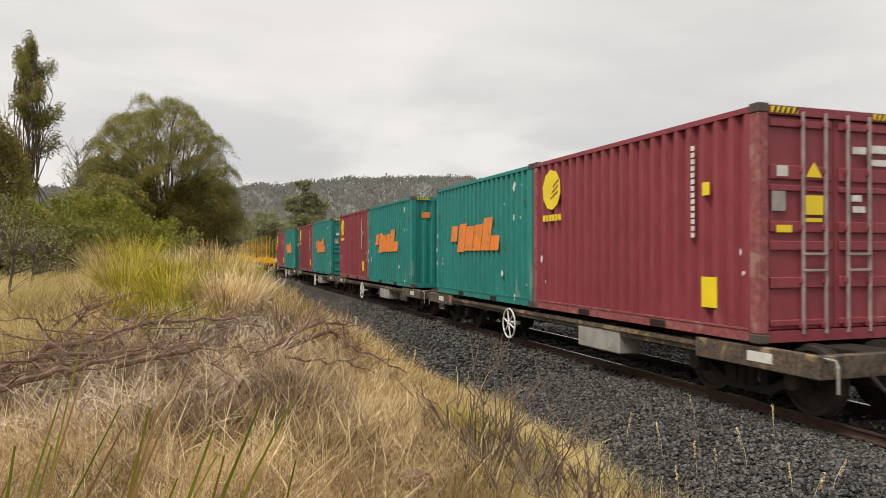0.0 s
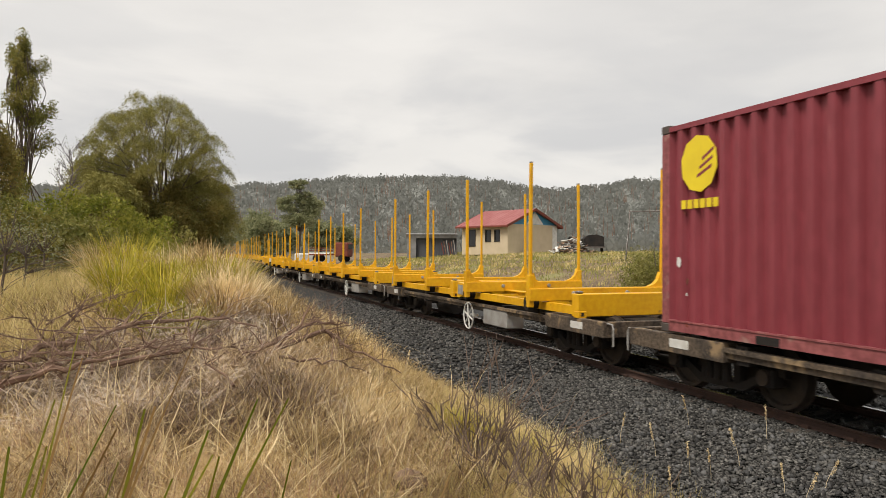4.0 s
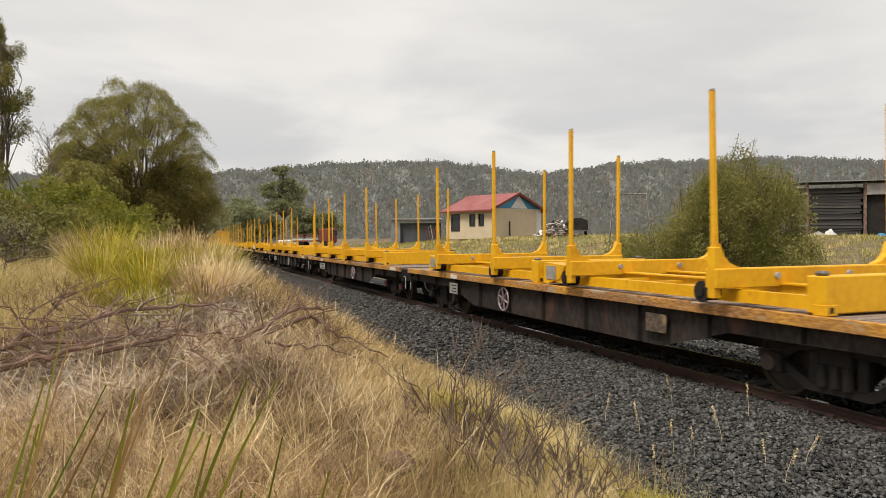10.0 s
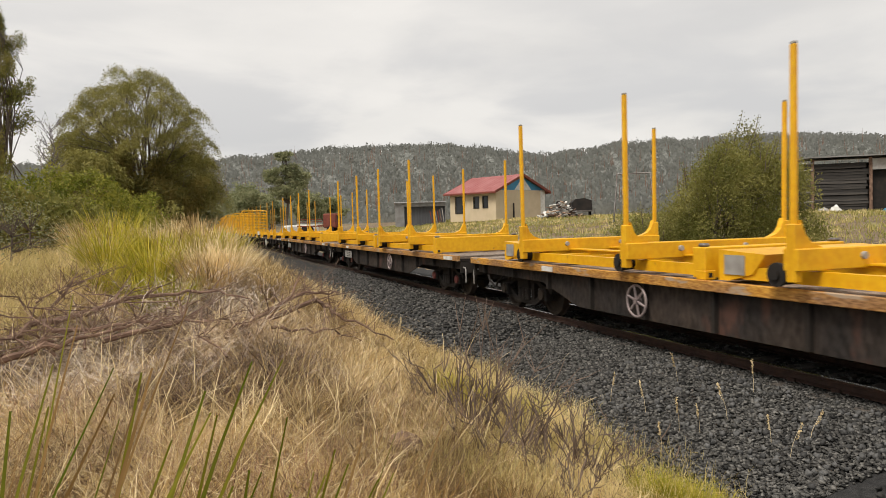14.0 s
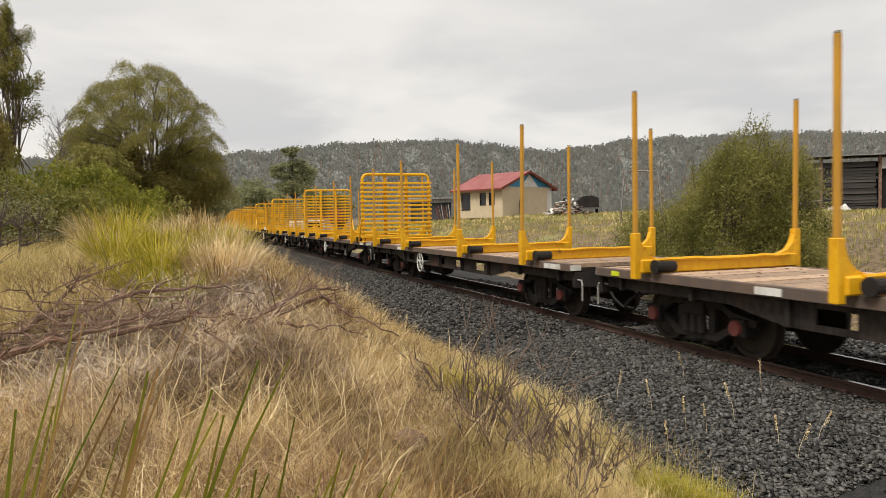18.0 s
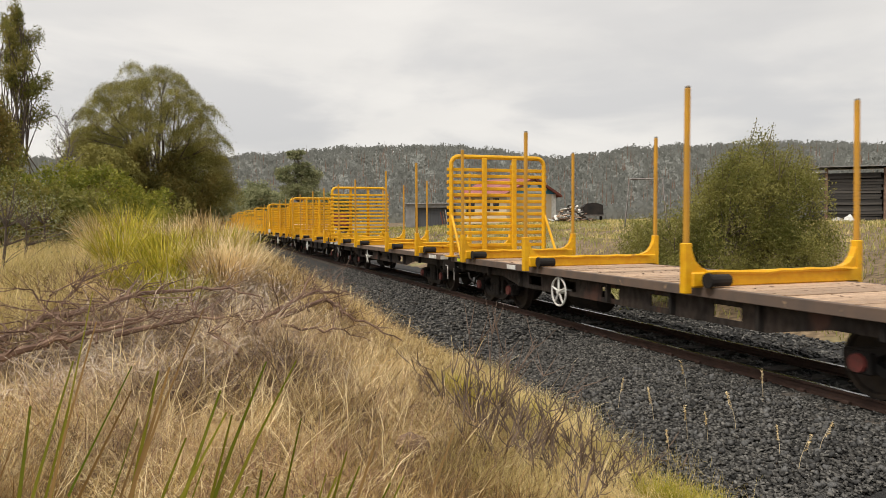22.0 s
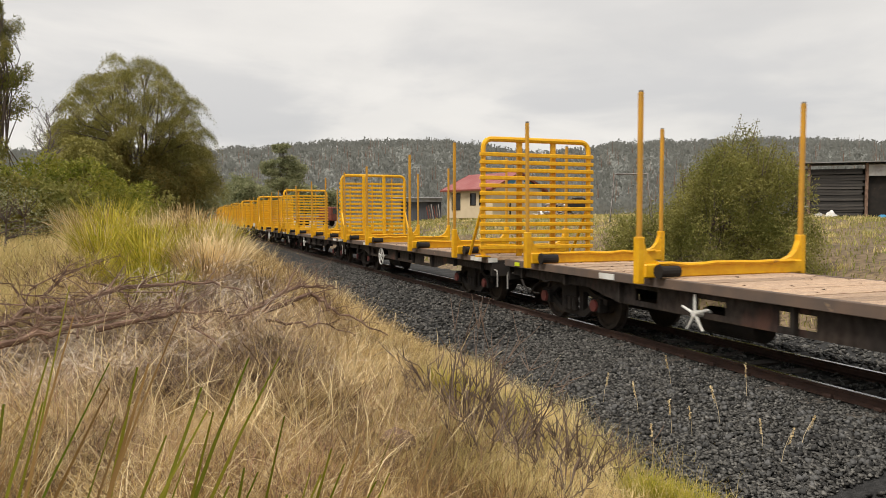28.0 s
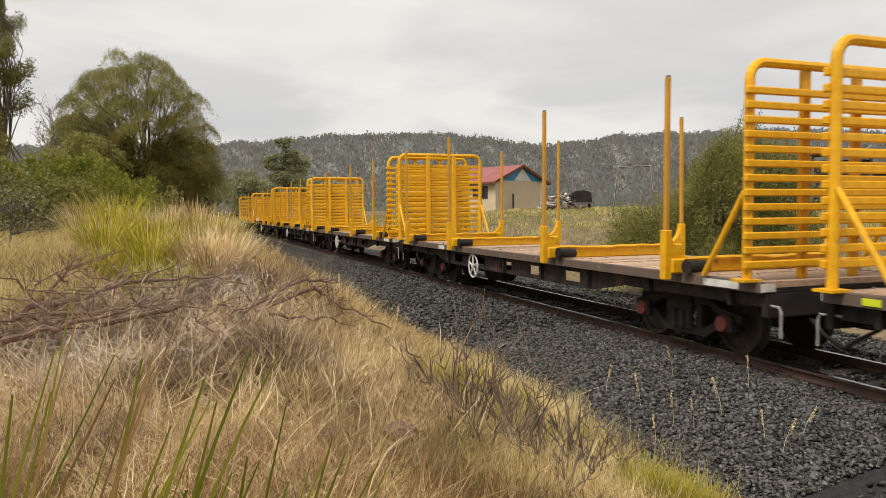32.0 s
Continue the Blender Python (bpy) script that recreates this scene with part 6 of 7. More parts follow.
def grass_field():
    rng = np.random.default_rng(3)

    def swirl(x, y):
        """The way in which the matted grass lies, place by place."""
        return 1.2 * np.sin(1.7 * x + 1.1 * np.sin(2.3 * y)) + 1.6 * np.sin(1.3 * y + 0.9 * np.sin(1.9 * x + 1)) + 1.5 * np.sin(4.1 * x + 3.3 * y) - 0.6

    def patch(name, n, area, hgt, lean, width, mat, label, edge=4.22, clump=0.5, mess=1.5):
        x, y = scatter(n, *area, rng)
        d = np.sin(x * 2.1 + 1.7 * np.sin(y * 1.3)) * np.sin(y * 1.7 + 0.8 * np.sin(x * 2.3)) + 0.6 * np.sin(x * 6.3 + 2 * np.sin(y * 4.1)) * np.sin(y * 5.7 + x)
        keep = (x < edge + 0.25 * ss((15 - y) / 4) + 0.25 * np.sin(y * 3.1) + 0.2 * np.sin(y * 7.7) - 0.2 + 0.18 * rng.normal(size=n)) & (d > rng.uniform(-1.4, 0.9, n) * clump - 0.3)
        x, y = x[keep], y[keep]
        base = np.c_[x, y, gz(x, y) - 0.02]
        tall = 0.72 + 0.38 * np.sin(x * 1.3 + 0.7) * np.sin(y * 1.1) + 0.34 * np.sin(x * 4.7 + 1.5 * np.sin(y * 3.1)) * np.sin(y * 5.1 + x)
        bare = ss((np.degrees(np.arctan2(x, y)) - 18) / 3) * ss((7.6 - np.hypot(x, y)) / 0.6) * ss((np.hypot(x, y) - 4.2) / 0.5)
        bare = np.maximum(bare, ss((13 - np.abs(np.degrees(np.arctan2(x, y)))) / 2) * ss((np.hypot(x, y) - 6.2) / 0.5) * ss((9.2 - np.hypot(x, y)) / 0.5))
        h = hgt * (1 - 0.5 * bare) * rng.uniform(0.35, 1.35, len(x)) * np.clip(tall, 0.25, 1.5) * (0.35 + 0.65 * ss((edge - x) / 1.9))
        way = swirl(x, y) + rng.normal(0, mess, len(x))
        v, f = blades(base, h, np.abs(rng.normal(lean, 0.25, len(x))).clip(0, 1.2), width * rng.uniform(0.5, 1.6, len(x)) * (1 + np.hypot(x, y) * 0.06), rng, 0.3, way)
        tagged(new(name, mesh_from(name, v, f, 3, mat)), label, "grass", kind="stuff")

    patch("dry_grass", 95000, (-5.5, 4.9, 2.6, 12.5), 0.40, 1.05, 0.0040, M_DRY, "matted dry brown grass on the bank", clump=0.9, mess=2.6)
    patch("straw_grass", 30000, (-5.5, 4.9, 2.6, 13), 0.50, 0.92, 0.0026, M_PALE, "pale straw-coloured grass stems", clump=1.5, mess=2.6)
    patch("bank_grass", 80000, (-9, 4.8, 12, 34), 0.34, 0.6, 0.0035, M_PALE, "pale dry grass along the far bank", clump=0.8)
    patch("bank_undergrowth", 50000, (-9, 4.8, 12, 40), 0.40, 0.6, 0.005, M_DRY, "dry brown grass along the far bank")
    patch("near_grass", 30000, (-7, 4.9, -6, 2.7), 0.26, 0.95, 0.0042, M_DRY, "short dry grass round the viewpoint")
    patch("verge_grass", 14000, (2.9, 5.1, 4, 16), 0.16, 0.65, 0.0035, M_TUSS, "short yellow-green grass at the ballast's edge", edge=4.3, clump=1.6)

    def mat(name, n, az, rr, lift, length, droop, curl, width, m, label, pitch=(0.1, 0.5), lump=0.0, k=5, category="grass"):
        """A tangle of curved stems over part of the bank, denser in patches; az and rr are (middle, spread) of direction and (from, to) of distance."""
        a, r = np.radians(rng.normal(az[0], az[1], n)), rr[0] + (rr[1] - rr[0]) * rng.uniform(0, 1, n) ** 0.8
        x, y = r * np.sin(a), r * np.cos(a)
        d = np.sin(x * 2.9 + 1.3 * np.sin(y * 2.1)) * np.sin(y * 2.6 + 0.9 * np.sin(x * 3.1))
        keep = (x < 3.9 + 0.42 * ss((15 - y) / 4) + 0.18 * np.sin(y * 2.7) + 0.1 * np.sin(y * 7.1)) & (d > rng.uniform(-1, 1, n) * 1.6 - 1.2 + lump)
        x, y = x[keep], y[keep]
        n = len(x)
        up = lift * rng.uniform(0, 1, n) ** 1.4 * (0.6 + 0.6 * np.sin(x * 2.2 + 0.5) * np.sin(y * 1.9 + 1.0))
        base = np.c_[x, y, gz(x, y) + np.clip(up, 0, None)]
        v, f = strands(base, rng.uniform(0, 6.283, n), rng.uniform(*pitch, n), rng.uniform(*length, n), rng.uniform(0.3, 1.0, n) * droop, curl, rng.uniform(*width, n), rng, k)
        v[:, 2] = np.maximum(v[:, 2], gz(v[:, 0], v[:, 1]) + 0.005)
        tagged(new(name, mesh_from(name, v, f, 4, m)), label, category, kind="stuff")

    patch("long_grass", 12000, (-3.5, 1.8, 2.7, 4.3), 0.50, 0.65, 0.0040, M_OLIVE, "long olive-brown grass close to the viewpoint", clump=0.8, mess=2.2)
    # golden grass that bends over, in front and towards the ballast
    mat("bent_grass", 15000, (8, 13), (2.9, 5.6), 0.04, (0.20, 0.52), 1.8, 0.5, (0.0020, 0.0040), M_GOLD, "fine golden dry grass bending over", (0.7, 1.4), k=4)
    mat("slope_grass", 22000, (15, 6), (5.4, 12), 0.05, (0.16, 0.40), 1.3, 0.35, (0.003, 0.006), M_GOLD, "fine golden dry grass on the bank's slope", (0.7, 1.4), k=4)
    mat("bent_straw", 5200, (2, 11), (2.9, 6.0), 0.10, (0.30, 0.75), 1.6, 0.45, (0.0030, 0.0065), M_PALE, "long pale straws bent over the grass", (0.1, 1.1), 0.4)
    mat("left_grass", 7000, (-11, 2.6), (8.2, 14), 0.03, (0.25, 0.55), 1.0, 0.4, (0.005, 0.010), M_VERGE, "pale golden-green grass beside the tussocks", (0.8, 1.5), k=4)
    mat("stray_straw", 1500, (6, 9), (4.8, 8.5), 0.20, (0.35, 0.80), 0.8, 0.25, (0.006, 0.010), M_PALE, "single pale straws standing over the tangle", (0.5, 1.3))
    mat("verge_straw", 46000, (25, 7), (4.5, 11.5), 0.03, (0.12, 0.36), 1.0, 0.5, (0.0030, 0.0055), M_VERGE, "short golden-green grass among the leafless shrubs", (0.7, 1.5), k=4)
    # fine grey-brown dead brush
    mat("dead_brush", 44000, (4, 8.5), (4.4, 8.6), 0.32, (0.12, 0.42), 0.7, 0.7, (0.0022, 0.0050), M_BRUSH, "tangle of fine grey-brown dead stems over the grass", (-0.2, 1.1), k=4, category="dead brush")
    mat("red_brush", 14000, (6, 9.0), (3.2, 6.6), 0.22, (0.12, 0.34), 0.7, 0.7, (0.0025, 0.005), M_REDBRUSH, "reddish-brown dead stems in the grass", (0.2, 1.3), 0.5, k=4, category="dead brush")
    # pale curled twigs heaped round the fallen branches
    mat("fine_twigs", 6500, (-2, 6.0), (6.2, 8.6), 0.30, (0.20, 0.70), 0.8, 0.9, (0.006, 0.013), M_PALETWIG, "pale curled twigs tangled over the fallen branches", (-0.3, 0.7), k=6, category="twigs")
    mat("twig_heap", 4200, (2.0, 2.2), (8.0, 9.6), 0.55, (0.20, 0.55), 1.2, 0.9, (0.008, 0.016), M_PALETWIG, "heap of pale grey bent twigs below the tussocks", (-0.3, 1.0), k=6, category="twigs")

    # paddock across the line
    n = 80000
    x, y = rng.uniform(11.7, 45, n), rng.uniform(4, 75, n)
    keep = rng.uniform(size=n) < 1.2 / (1 + 0.02 * np.hypot(x, y))
    x, y = x[keep], y[keep]
    v, f = blades(np.c_[x, y, gz(x, y) - 0.02], rng.uniform(0.08, 0.26, len(x)), np.abs(rng.normal(0.6, 0.25, len(x))), 0.011 * (1 + 0.06 * np.hypot(x, y)), rng)
    m = 600
    cx, cy = rng.uniform(12.2, 36, m), rng.uniform(9, 62, m)
    cs = rng.uniform(0.5, 1.3, m)
    px, py = (cx[:, None] + rng.normal(size=(m, 26)) * 0.16 * cs[:, None]).ravel(), (cy[:, None] + rng.normal(size=(m, 26)) * 0.16 * cs[:, None]).ravel()
    hh = rng.uniform(0.12, 0.34, len(px)) * np.repeat(cs, 26)
    v2, f2 = blades(np.c_[px, py, gz(px, py) - 0.02], hh, np.abs(rng.normal(0.6, 0.25, len(px))), 0.007 * (1 + 0.05 * np.hypot(px, py)), rng)
    tagged(new("paddock_tufts", mesh_from("paddock_tufts", v2, f2, 3, M_VERGE)), "dry brown tufts and clods on the paddock's bank", "grass", kind="stuff")
    tagged(new("paddock_grass", mesh_from("paddock_grass", v, f, 3, M_PADDOCK)), "short grazed yellow-green paddock grass", "grass", kind="stuff")


M_BRUSH = leaf_material("dead_brush", (0.56, 0.40, 0.235), (0.10, 0.060, 0.040), through=0.1, patch=0.5)
M_REDBRUSH = leaf_material("red_brush", (0.34, 0.19, 0.115), (0.10, 0.05, 0.035), through=0.1)
M_VERGE = leaf_material("verge_straw", (0.86, 0.70, 0.36), (0.46, 0.37, 0.13), through=0.35)
M_GOLD = leaf_material("golden_grass", (0.64, 0.45, 0.18), (0.14, 0.080, 0.030), through=0.25)
M_PALETWIG = leaf_material("pale_twig", (0.62, 0.52, 0.42), (0.17, 0.115, 0.09), through=0)
M_OLIVE = leaf_material("olive_grass", (0.16, 0.095, 0.035), (0.30, 0.18, 0.065), through=0.2)
M_PADDOCK = leaf_material("paddock_grass", (0.42, 0.36, 0.13), (0.23, 0.24, 0.058), through=0.3)
grass_field()


def tussock(x, y, r, h, n, mat, label, seed, lean=0.55, width=0.008):
    """Blades that rise from a tight foot, fan out and droop at their tips."""
    rng = np.random.default_rng(seed)
    a, d = rng.uniform(0, 2 * math.pi, n), r * 0.55 * np.sqrt(rng.uniform(0, 1, n))
    bx, by = x + d * np.cos(a), y + d * np.sin(a)
    base = np.c_[bx, by, gz(bx, by) - 0.03]
    out = 0.25 + 0.9 * d / r
    v, f = strands(base, a + rng.normal(0, 0.5, n), 1.5 - np.abs(rng.normal(lean * 0.55, 0.22, n)) * out, h * rng.uniform(0.5, 1.2, n), rng.uniform(0.1, 1.2, n) * (0.4 + lean), 0.25, width * rng.uniform(0.6, 1.4, n), rng, 5)
    return tagged(new("tussock", mesh_from("tussock", v, f, 4, mat)), label, "tussock", "tussocks on the bank")


def tussocks():
    rng = random.Random(9)
    tussock(*polar(-2.2, 10.2), 0.42, 0.76, 560, M_TUSS, "bright yellow-green grass tussock on the bank", 1, 0.6, 0.018)
    tussock(*polar(-5.2, 11.8), 0.45, 0.76, 480, M_TUSS, "yellow-green grass tussock on the bank", 2, 0.6, 0.018)
    tussock(*polar(1.0, 10.3), 0.46, 0.70, 560, M_PALE, "straw-coloured drooping grass tussock", 3, 0.8, 0.016)
    tussock(*polar(-3.0, 9.4), 0.34, 0.55, 300, M_TUSS, "bright yellow-green grass tussock behind the branches", 4, 0.7, 0.015)
    tussock(*polar(-1.0, 9.2), 0.36, 0.58, 320, M_TUSS, "bright yellow-green grass tussock behind the branches", 5, 0.7, 0.015)
    tussock(*polar(1.9, 9.6), 0.40, 0.70, 520, M_DRY, "dry brown grass tussock behind the branches", 6, 0.75, 0.015)
    tussock(*polar(-5.6, 10.2), 0.34, 0.55, 300, M_TUSS, "yellow-green grass tussock behind the branches", 7, 0.6, 0.015)
    tussock(*polar(3.2, 10.2), 0.42, 0.72, 520, M_PALE, "straw-coloured grass tussock on the bank's shoulder", 8, 0.7, 0.014)
    tussock(*polar(-4.6, 13.4), 0.45, 0.95, 460, M_TUSS, "tall dark green grass tussock on the bank's crest", 9, 0.5, 0.018)
    for k in range(26):
        az, r = rng.uniform(-7.5, 3.2), rng.uniform(12.0, 17.5)
        x, y = polar(az, r)
        m = (M_PALE, M_TUSS, M_PALE, M_DRY)[k % 4]
        tussock(x, y, 0.45, rng.uniform(0.5, 0.95), 420, m, "straw-coloured grass tussock on the bank's crest" if m is not M_TUSS else "greenish grass tussock on the bank's crest", 10 + k, 0.6, 0.017)
    for k in range(16):
        az, r = rng.uniform(3, 14), rng.uniform(9, 20)
        x, y = polar(az, r)
        if x < 4.2:
            tussock(x, y, 0.3, rng.uniform(0.35, 0.55), 420, (M_PALE, M_DRY)[k % 2], "dry straw tussock on the bank's slope", 60 + k, 0.6, 0.006)
    for k, (az, r) in enumerate(((20.2, 7.6), (21.5, 7.4), (23.0, 7.6), (26.5, 7.7), (36.5, 5.6), (38.6, 5.5), (40.5, 5.4))):
        tussock(*polar(az, r), 0.26, 0.34, 900, M_TUSS, "small yellow-green grass clump near the ballast", 90 + k, 0.5, 0.004)
    # broad green blades close to the viewpoint
    q = np.random.default_rng(19)
    for k in range(15):
        az, r = -13.5 + 1.9 * k + q.uniform(-0.7, 0.7), q.uniform(1.2, 1.75)
        n = 3 + int(q.integers(0, 4))
        x, y = polar(az - 9, r)
        bx, by = x + q.normal(0, 0.09, n), y + q.normal(0, 0.09, n)
        foot = np.c_[bx, by, gz(bx, by) - 0.02]
        tall = (1.47 - 0.026 * k + q.normal(0, 0.05)) * q.uniform(0.80, 1.0, n) - 0.09 * (1.9 - r)
        v, f = strands(foot, q.normal(-0.35, 0.25, n), q.uniform(1.28, 1.46, n), tall * 1.06, q.uniform(0.05, 0.30, n), 0.06, q.uniform(0.012, 0.024, n), q, 7, q.normal(-0.2, 0.4, n))
        m = M_OLIVE if k % 3 == 2 else M_BLADE
        tagged(new("sword_grass", mesh_from("sword_grass", v, f, 4, m)), "broad green grass blades close to the viewpoint" if m is M_BLADE else "broad browning grass blades close to the viewpoint", "tussock", "tussocks on the bank")


tussocks()


M_STONE1 = material("loose_stone", (0.10, 0.098, 0.096), (0.05, 0.05, 0.05), 30, 0.8, per_object=0.6, bump=0.2)


def stones():
    rng = np.random.default_rng(4)
    bm = boxes([(-0.8, 0.8, -0.8, 0.8, -0.7, 0.7)])
    bmesh.ops.recalc_face_normals(bm, faces=bm.faces[:])
    bmesh.ops.triangulate(bm, faces=bm.faces[:])
    bm.verts.index_update()
    bv = np.array([v.co for v in bm.verts])
    bf = np.array([[v.index for v in f.verts] for f in bm.faces])
    bm.free()

    def heap(name, n, x0, x1, y0, y1, size):
        x, y = rng.uniform(x0, x1, n), y0 + (y1 - y0) * rng.uniform(0, 1, n)
        z = np.interp(x, [3.95, 4.25, 5.75, 6.15, 8.87, 9.2, 10.2, 11.5], [-0.62, -0.445, -0.19, -0.15, -0.15, -0.19, -0.42, -0.39])
        s = size * rng.uniform(0.55, 1.35, n)
        k = len(bv)
        shape = bv[None] * rng.uniform(0.45, 1.2, (n, k, 3)) * rng.uniform(0.65, 1.25, (n, 1, 3)) * np.array([1.1, 1.1, 0.62])
        a, b = rng.uniform(0, 6.28, n), rng.uniform(-0.8, 0.8, n)
        ca, sa, cb, sb = np.cos(a)[:, None], np.sin(a)[:, None], np.cos(b)[:, None], np.sin(b)[:, None]
        X, Y, Z = shape[..., 0], shape[..., 1], shape[..., 2]
        X, Y = X * ca - Y * sa, X * sa + Y * ca
        Y, Z = Y * cb - Z * sb, Y * sb + Z * cb
        v = np.stack([X, Y, Z], 2) * s[:, None, None] + np.c_[x, y, z + s * rng.uniform(-0.1, 1.1, n)][:, None]
        f = (np.arange(n)[:, None, None] * k + bf[None]).reshape(-1, 3)
        tagged(new(name, mesh_from(name, v.reshape(-1, 3), f, 3, M_STONE)), "dark grey crushed ballast stones", "ballast", kind="stuff")

    heap("ballast_stones", 36000, 4.0, 6.86, 4.2, 11, 0.021)
    heap("ballast_stones", 14000, 4.05, 6.86, 11, 32, 0.031)
    heap("ballast_stones", 3000, 4.05, 6.86, -4, 4.0, 0.032)
    heap("ballast_stones", 6500, 8.2, 11.5, 3.5, 22, 0.036)
    heap("ballast_stones", 2600, 7.02, 8.0, 3.5, 24, 0.028)
    # the nearest stones, one by one
    shapes = []
    for k in range(4):
        m = mesh_from("stone", bv * rng.uniform(0.6, 1.15, (len(bv), 1)) * rng.uniform(0.65, 1.15, (1, 3)) * 0.034, bf, 3, M_STONE1)
        shapes.append(m)
    for k in range(300):
        x, y = rng.uniform(4.7, 6.5), rng.uniform(4.3, 8.5)
        z = float(np.interp(x, [3.95, 4.25, 5.75, 6.15], [-0.62, -0.445, -0.19, -0.15])) + 0.03
        o = new("stone", shapes[k % 4])
        o.parent = bed
        o.matrix_basis = pose(x, y, z, rng.uniform(-40, 40), rng.uniform(-40, 40), rng.uniform(0, 360))
    # a few strays
    n = 260
    x, y = rng.uniform(3.3, 4.2, n), rng.uniform(4, 16, n)
    base = np.c_[x, y, gz(x, y) + 0.01]
    v = (bv[None] * rng.uniform(0.6, 1.1, (n, len(bv), 1)) * (0.03 * rng.uniform(0.5, 1.2, n))[:, None, None] + base[:, None]).reshape(-1, 3)
    f = (np.arange(n)[:, None, None] * len(bv) + bf[None]).reshape(-1, 3)
    tagged(new("stray_stones", mesh_from("stray_stones", v, f, 3, M_STONE)), "stray ballast stones in the grass", "stones", kind="stuff")


stones()


def branches():
    """The dead branches that lie across the bank."""
    rng = random.Random(12)

    def bough(pts, r0, seed, label, twigs=14):
        q = random.Random(seed)
        b = empty("dead_branch", (0, 0, 0), label, "branch", "fallen branches on the bank")
        P = [Vector((*polar(az, r), float(gz(*polar(az, r))) + up + 0.07)) for az, r, up in pts]
        fine = []
        for i in range(len(P) - 1):
            for k in range(3):
                f = k / 3
                fine.append(P[i].lerp(P[i + 1], f) + Vector((q.gauss(0, 0.012), q.gauss(0, 0.012), q.gauss(0, 0.015))))
        fine.append(P[-1])
        bm = bmesh.new()
        tube(bm, fine, [1.2 * r0 * (1 - 0.8 * k / (len(fine) - 1)) for k in range(len(fine))], 7)
        part("limb", bm, M_TWIG, b)
        for k in range(twigs):
            i = q.randrange(2, len(fine) - 1)
            d = (fine[i] - fine[i - 1]).normalized()
            side = Vector((q.gauss(0, 1), q.gauss(0, 1), q.uniform(-0.1, 0.9))).normalized()
            d = (d * 0.55 + side * 1.0).normalized()
            l = q.uniform(0.2, 0.6)
            s = fine[i]
            pt = [s, s + d * l * 0.4 + Vector((0, 0, q.uniform(-0.02, 0.05))), s + d * l * 0.75 + Vector((q.gauss(0, 0.04), q.gauss(0, 0.04), 0)), s + d * l + Vector((0, 0, q.uniform(-0.05, 0.06)))]
            bm = bmesh.new()
            rr = max(0.003, r0 * (1 - 0.75 * i / len(fine)) * 0.38)
            tube(bm, pt, [rr, rr * 0.7, rr * 0.45, rr * 0.2], 5)
            part("twig", bm, M_TWIG, b)

    bough([(-13.5, 8.1, 0.02), (-11.5, 8.2, 0.14), (-9.8, 8.3, 0.22), (-6.7, 8.36, 0.26), (-4.3, 8.5, 0.36), (-2.2, 8.5, 0.38), (0.3, 8.55, 0.40), (2.6, 8.5, 0.39), (4.7, 8.4, 0.31)], 0.036, 1, "long brown fallen branch lying across the dry grass", 34)
    bough([(-14.0, 7.0, 0.22), (-12.2, 7.0, 0.25), (-10.2, 7.1, 0.27), (-8.0, 7.1, 0.31), (-5.3, 7.2, 0.34), (-2.6, 7.3, 0.45)], 0.034, 8, "thick fallen branch beside the longest one", 22)
    bough([(-8.9, 7.65, 0.30), (-5.1, 7.6, 0.31), (-2.3, 7.6, 0.31), (0.7, 7.6, 0.29)], 0.020, 9, "short bent fallen branch", 22)
    bough([(-5.8, 7.3, 0.26), (-2.8, 7.3, 0.30), (0.0, 7.35, 0.34), (3.8, 7.35, 0.32)], 0.026, 3, "fallen branch with many thin twigs", 30)
    bough([(2.0, 7.16, 0.14), (3.0, 7.2, 0.22), (5.1, 7.4, 0.35), (8.1, 7.65, 0.59), (8.7, 7.75, 0.80)], 0.026, 4, "dead forked branch reaching over the bank", 22)
    bough([(3.0, 7.9, 0.08), (5.9, 8.2, 0.18), (8.6, 8.6, 0.35), (10.4, 8.7, 0.41), (11.7, 8.9, 0.45)], 0.026, 10, "slim dead branch beside the forked one", 20)
    bough([(2.9, 7.8, 0.06), (6.3, 8.0, 0.21), (9.9, 8.25, 0.42), (11.0, 8.2, 0.41), (11.5, 8.17, 0.35), (13.9, 8.17, 0.35), (16.0, 8.1, 0.30)], 0.028, 2, "arched dead branch over the dry grass", 30)
    bough([(-9.8, 8.84, 0.09), (-8.1, 9.0, 0.31), (-7.1, 9.3, 0.50)], 0.020, 5, "upright dead branch in the grass", 16)
    bough([(6.3, 7.4, 0.28), (8.9, 7.4, 0.30), (11.2, 7.5, 0.36), (13.5, 7.6, 0.30)], 0.014, 6, "thin dead branch in the grass", 16)
    for k in range(16):
        az, r = rng.uniform(-11, 9), rng.uniform(6.4, 9.4)
        bough([(az, r, 0.2), (az + rng.uniform(-3, 3), r + rng.uniform(-0.4, 0.4), 0.36), (az + rng.uniform(-6, 6), r + rng.uniform(-0.7, 0.7), 0.42)], 0.011, 20 + k, "thin dead twig in the dry grass", 11)


branches()


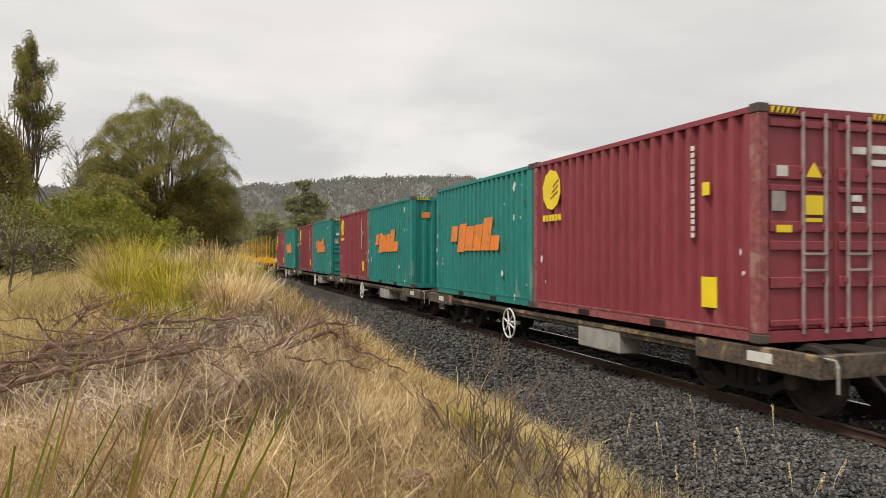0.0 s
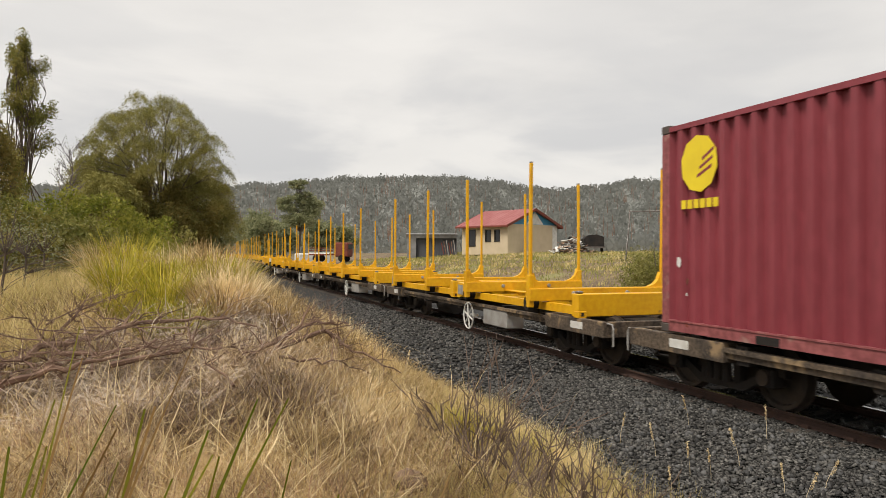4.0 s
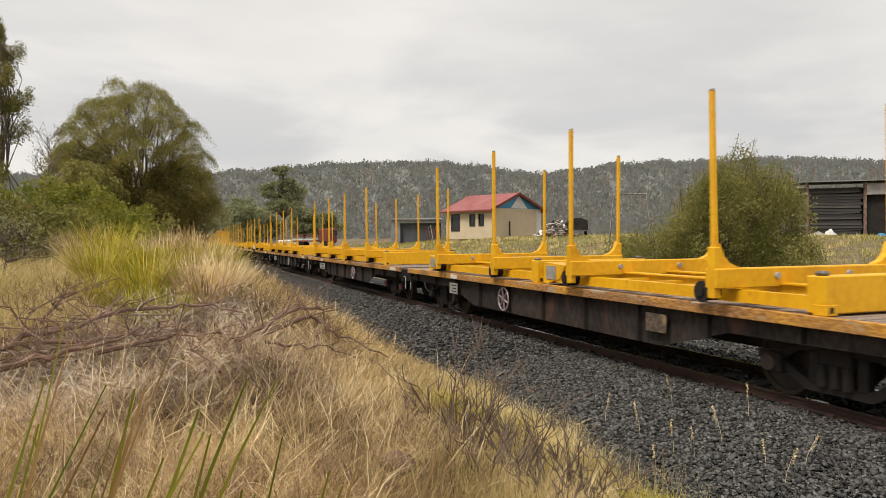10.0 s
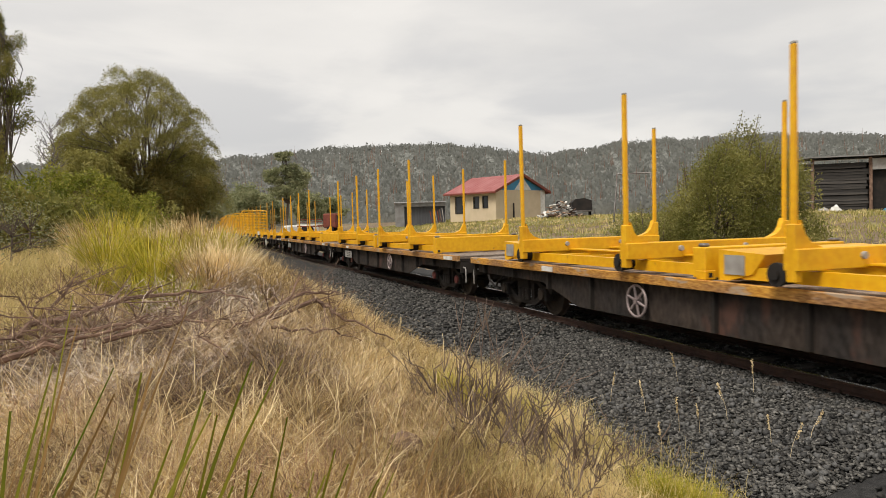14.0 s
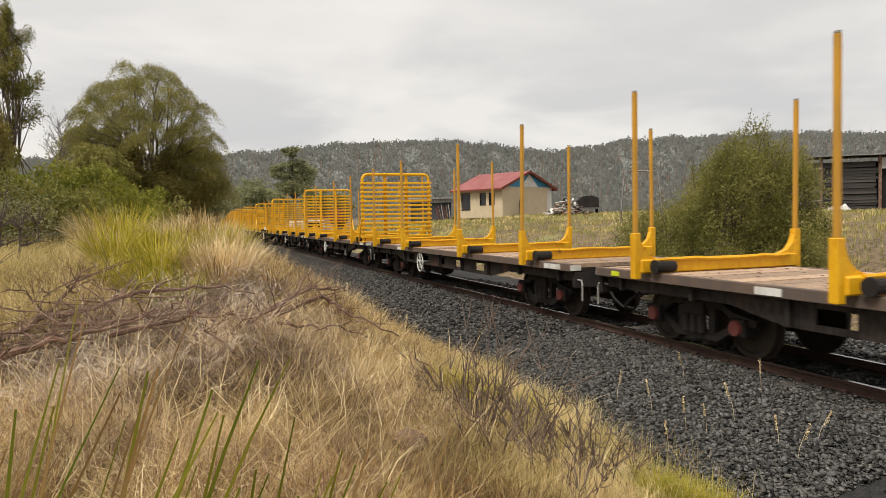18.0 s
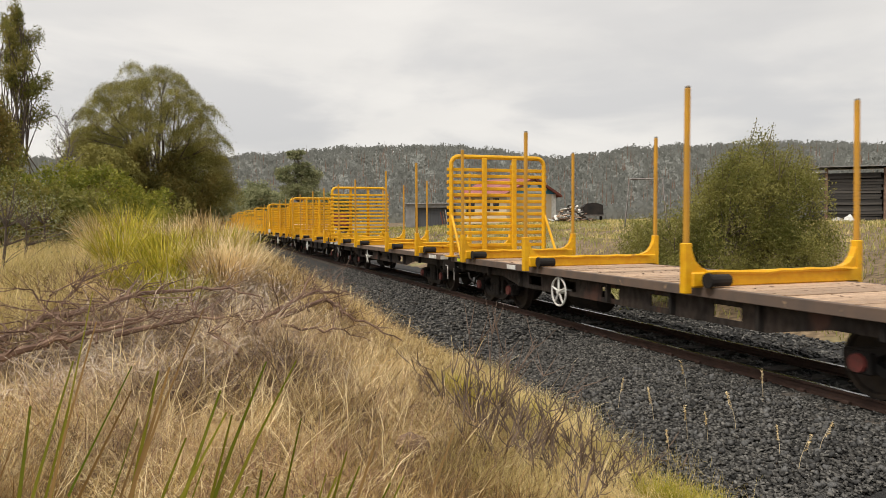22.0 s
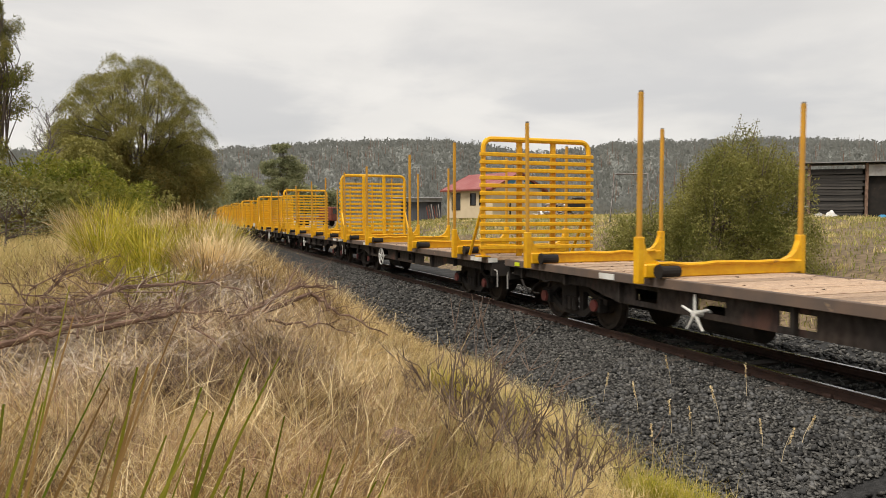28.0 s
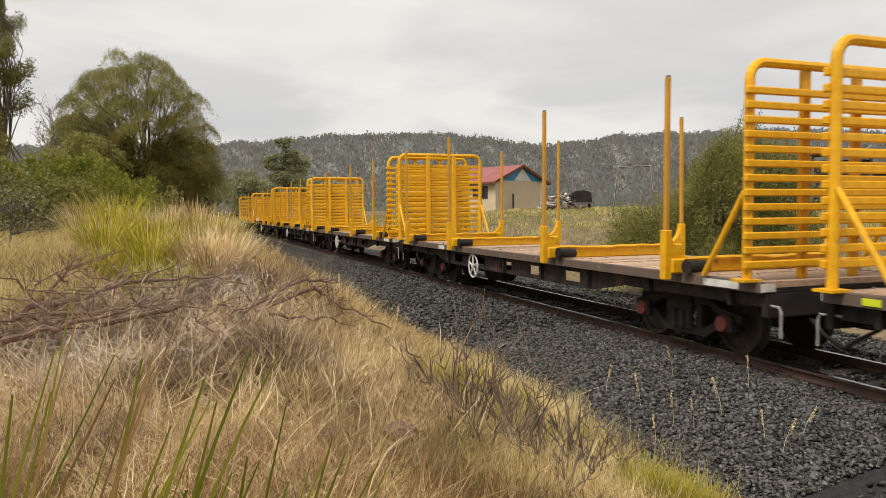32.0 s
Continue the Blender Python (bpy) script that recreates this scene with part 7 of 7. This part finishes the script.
def twiggy_shrub(x, y, h, n, seed, mat, label):
    """A low leafless shrub of thin dark stems."""
    q = random.Random(seed)
    b = empty("twiggy_shrub", on_ground(x, y, -0.02), label, "shrub")
    for k in range(n):
        bm = bmesh.new()
        a, l = q.uniform(0, 6.28), q.uniform(0.55, 1.1) * h
        p = [Vector((q.gauss(0, 0.06), q.gauss(0, 0.06), 0))]
        d = Vector((math.cos(a) * 0.45, math.sin(a) * 0.45, 1)).normalized()
        for j in range(4):
            d = (d + Vector((q.gauss(0, 0.18), q.gauss(0, 0.18), q.gauss(0, 0.1)))).normalized()
            p.append(p[-1] + d * l / 4)
        tube(bm, p, [0.010, 0.0085, 0.0065, 0.0045, 0.002], 4)
        for j in range(6):
            i = q.randrange(1, 5)
            e = (d + Vector((q.gauss(0, 0.6), q.gauss(0, 0.6), q.gauss(0.1, 0.3)))).normalized()
            s = p[i]
            tube(bm, [s, s + e * l * 0.14, s + e * l * 0.27 + Vector((0, 0, 0.02))], [0.0050, 0.0038, 0.0018], 4)
        part("stem", bm, mat, b)
    return b


M_STEM = material("dark_stem", (0.105, 0.074, 0.058), (0.19, 0.135, 0.10), 8, 0.9)
for k, (az, r, h, n) in enumerate(((24.0, 6.4, 1.0, 26), (27.5, 6.2, 0.95, 24), (21.8, 6.8, 0.85, 16), (31, 5.9, 0.78, 18), (25.5, 5.7, 0.65, 14), (29.2, 5.6, 0.6, 14), (33.5, 6.0, 0.66, 18), (20.5, 6.8, 0.5, 10), (31.5, 5.1, 0.55, 14), (36.0, 6.1, 0.55, 16), (28.0, 7.2, 0.6, 14), (25.0, 7.4, 0.6, 14), (32.0, 6.9, 0.5, 12))):
    twiggy_shrub(*polar(az - 1.5, r - 0.15), h, max(7, int(n * 0.62)), 70 + k, M_STEM, "low leafless shrub of thin dark stems near the ballast")


def seed_stalks():
    """Tall pale grass stalks with seed heads at the ballast's edge."""
    q = random.Random(31)
    for k, (az, r, h) in enumerate(((38.4, 9.3, 0.42), (43.8, 8.8, 0.42), (38.5, 7.7, 0.42), (36.0, 8.3, 0.40), (42.0, 7.9, 0.44), (46.2, 7.0, 0.36), (33.3, 8.8, 0.40), (45.0, 7.3, 0.3), (40, 7.6, 0.38), (47.5, 7.4, 0.3), (37.2, 7.2, 0.36), (12, 9.5, 0.6), (14, 9.8, 0.6), (16, 9.2, 0.55))):
        x, y = polar(az, r)
        z = float(np.interp(x, [3.95, 4.25, 5.75, 6.15], [-0.62, -0.445, -0.19, -0.15])) if x > 4.2 else float(gz(x, y))
        s = empty("grass_stalk", (x, y, z - 0.02), "tall pale grass stalk with a feathery seed head", "grass stalk", "stalks at the ballast edge")
        lx, ly = q.uniform(-0.35, 0.6), q.uniform(-0.2, 0.2)
        bm = bmesh.new()
        tube(bm, [(0, 0, 0), (lx * 0.2 * h, ly * 0.2 * h, h * 0.4), (lx * 0.6 * h, ly * h * 0.6, h * 0.75), (lx * h, ly * h, h)], [0.003, 0.0028, 0.002, 0.001], 4)
        part("stem", bm, M_STRAW, s)
        rng = np.random.default_rng(k)
        t = rng.uniform(0.58, 1.0, 60)
        p = np.c_[lx * h * t, ly * h * t, h * t] + rng.normal(size=(60, 3)) * 0.005
        v, f = leaves(p, 0.008, rng, 0.0, 3.2)
        o = new("seed_head", mesh_from("seed_head", v, f, 4, M_PALE))
        o.parent = s


M_STRAW = material("straw_stem", (0.60, 0.50, 0.33), (0.48, 0.38, 0.24), 8, 0.8)
seed_stalks()


def red_stone():
    bm = bmesh.new()
    bmesh.ops.create_icosphere(bm, subdivisions=3, radius=0.10)
    for v in bm.verts:
        n = noise.noise(v.co * 9) * 0.045
        v.co = v.co * (1 + n * 9)
        v.co = Vector((round(v.co.x, 2) * 1.25, v.co.y, round(v.co.z / 0.035) * 0.035 * 0.8))
    x, y = 1.42, 4.75
    tagged(part("stone", bm, material("red_stone", (0.21, 0.135, 0.092), (0.11, 0.068, 0.048), 9, 0.9, bump=0.5, bump_scale=20), at=on_ground(x, y, 0.20)), "reddish-brown stone half hidden in dry grass", "stone")


red_stone()


def motions():
    times = [k * 1.0 for k in range(33)]
    for thing, x, y, z in MOVERS:
        walk(thing, [(t, Matrix.Translation((x, y - travelled(t), z))) for t in times])
    spin = [(k / 30, Matrix.Rotation((travelled(k / 30) / WHEEL_R) % (2 * math.pi), 4, "X")) for k in range(0, 961)]
    first = WHEELSETS[0]
    walk(first, spin)
    for w in WHEELSETS[1:]:
        w.rotation_mode = "QUATERNION"
        w.animation_data_create()
        w.animation_data.action = first.animation_data.action
        w.animation_data.action_slot = first.animation_data.action_slot


motions()
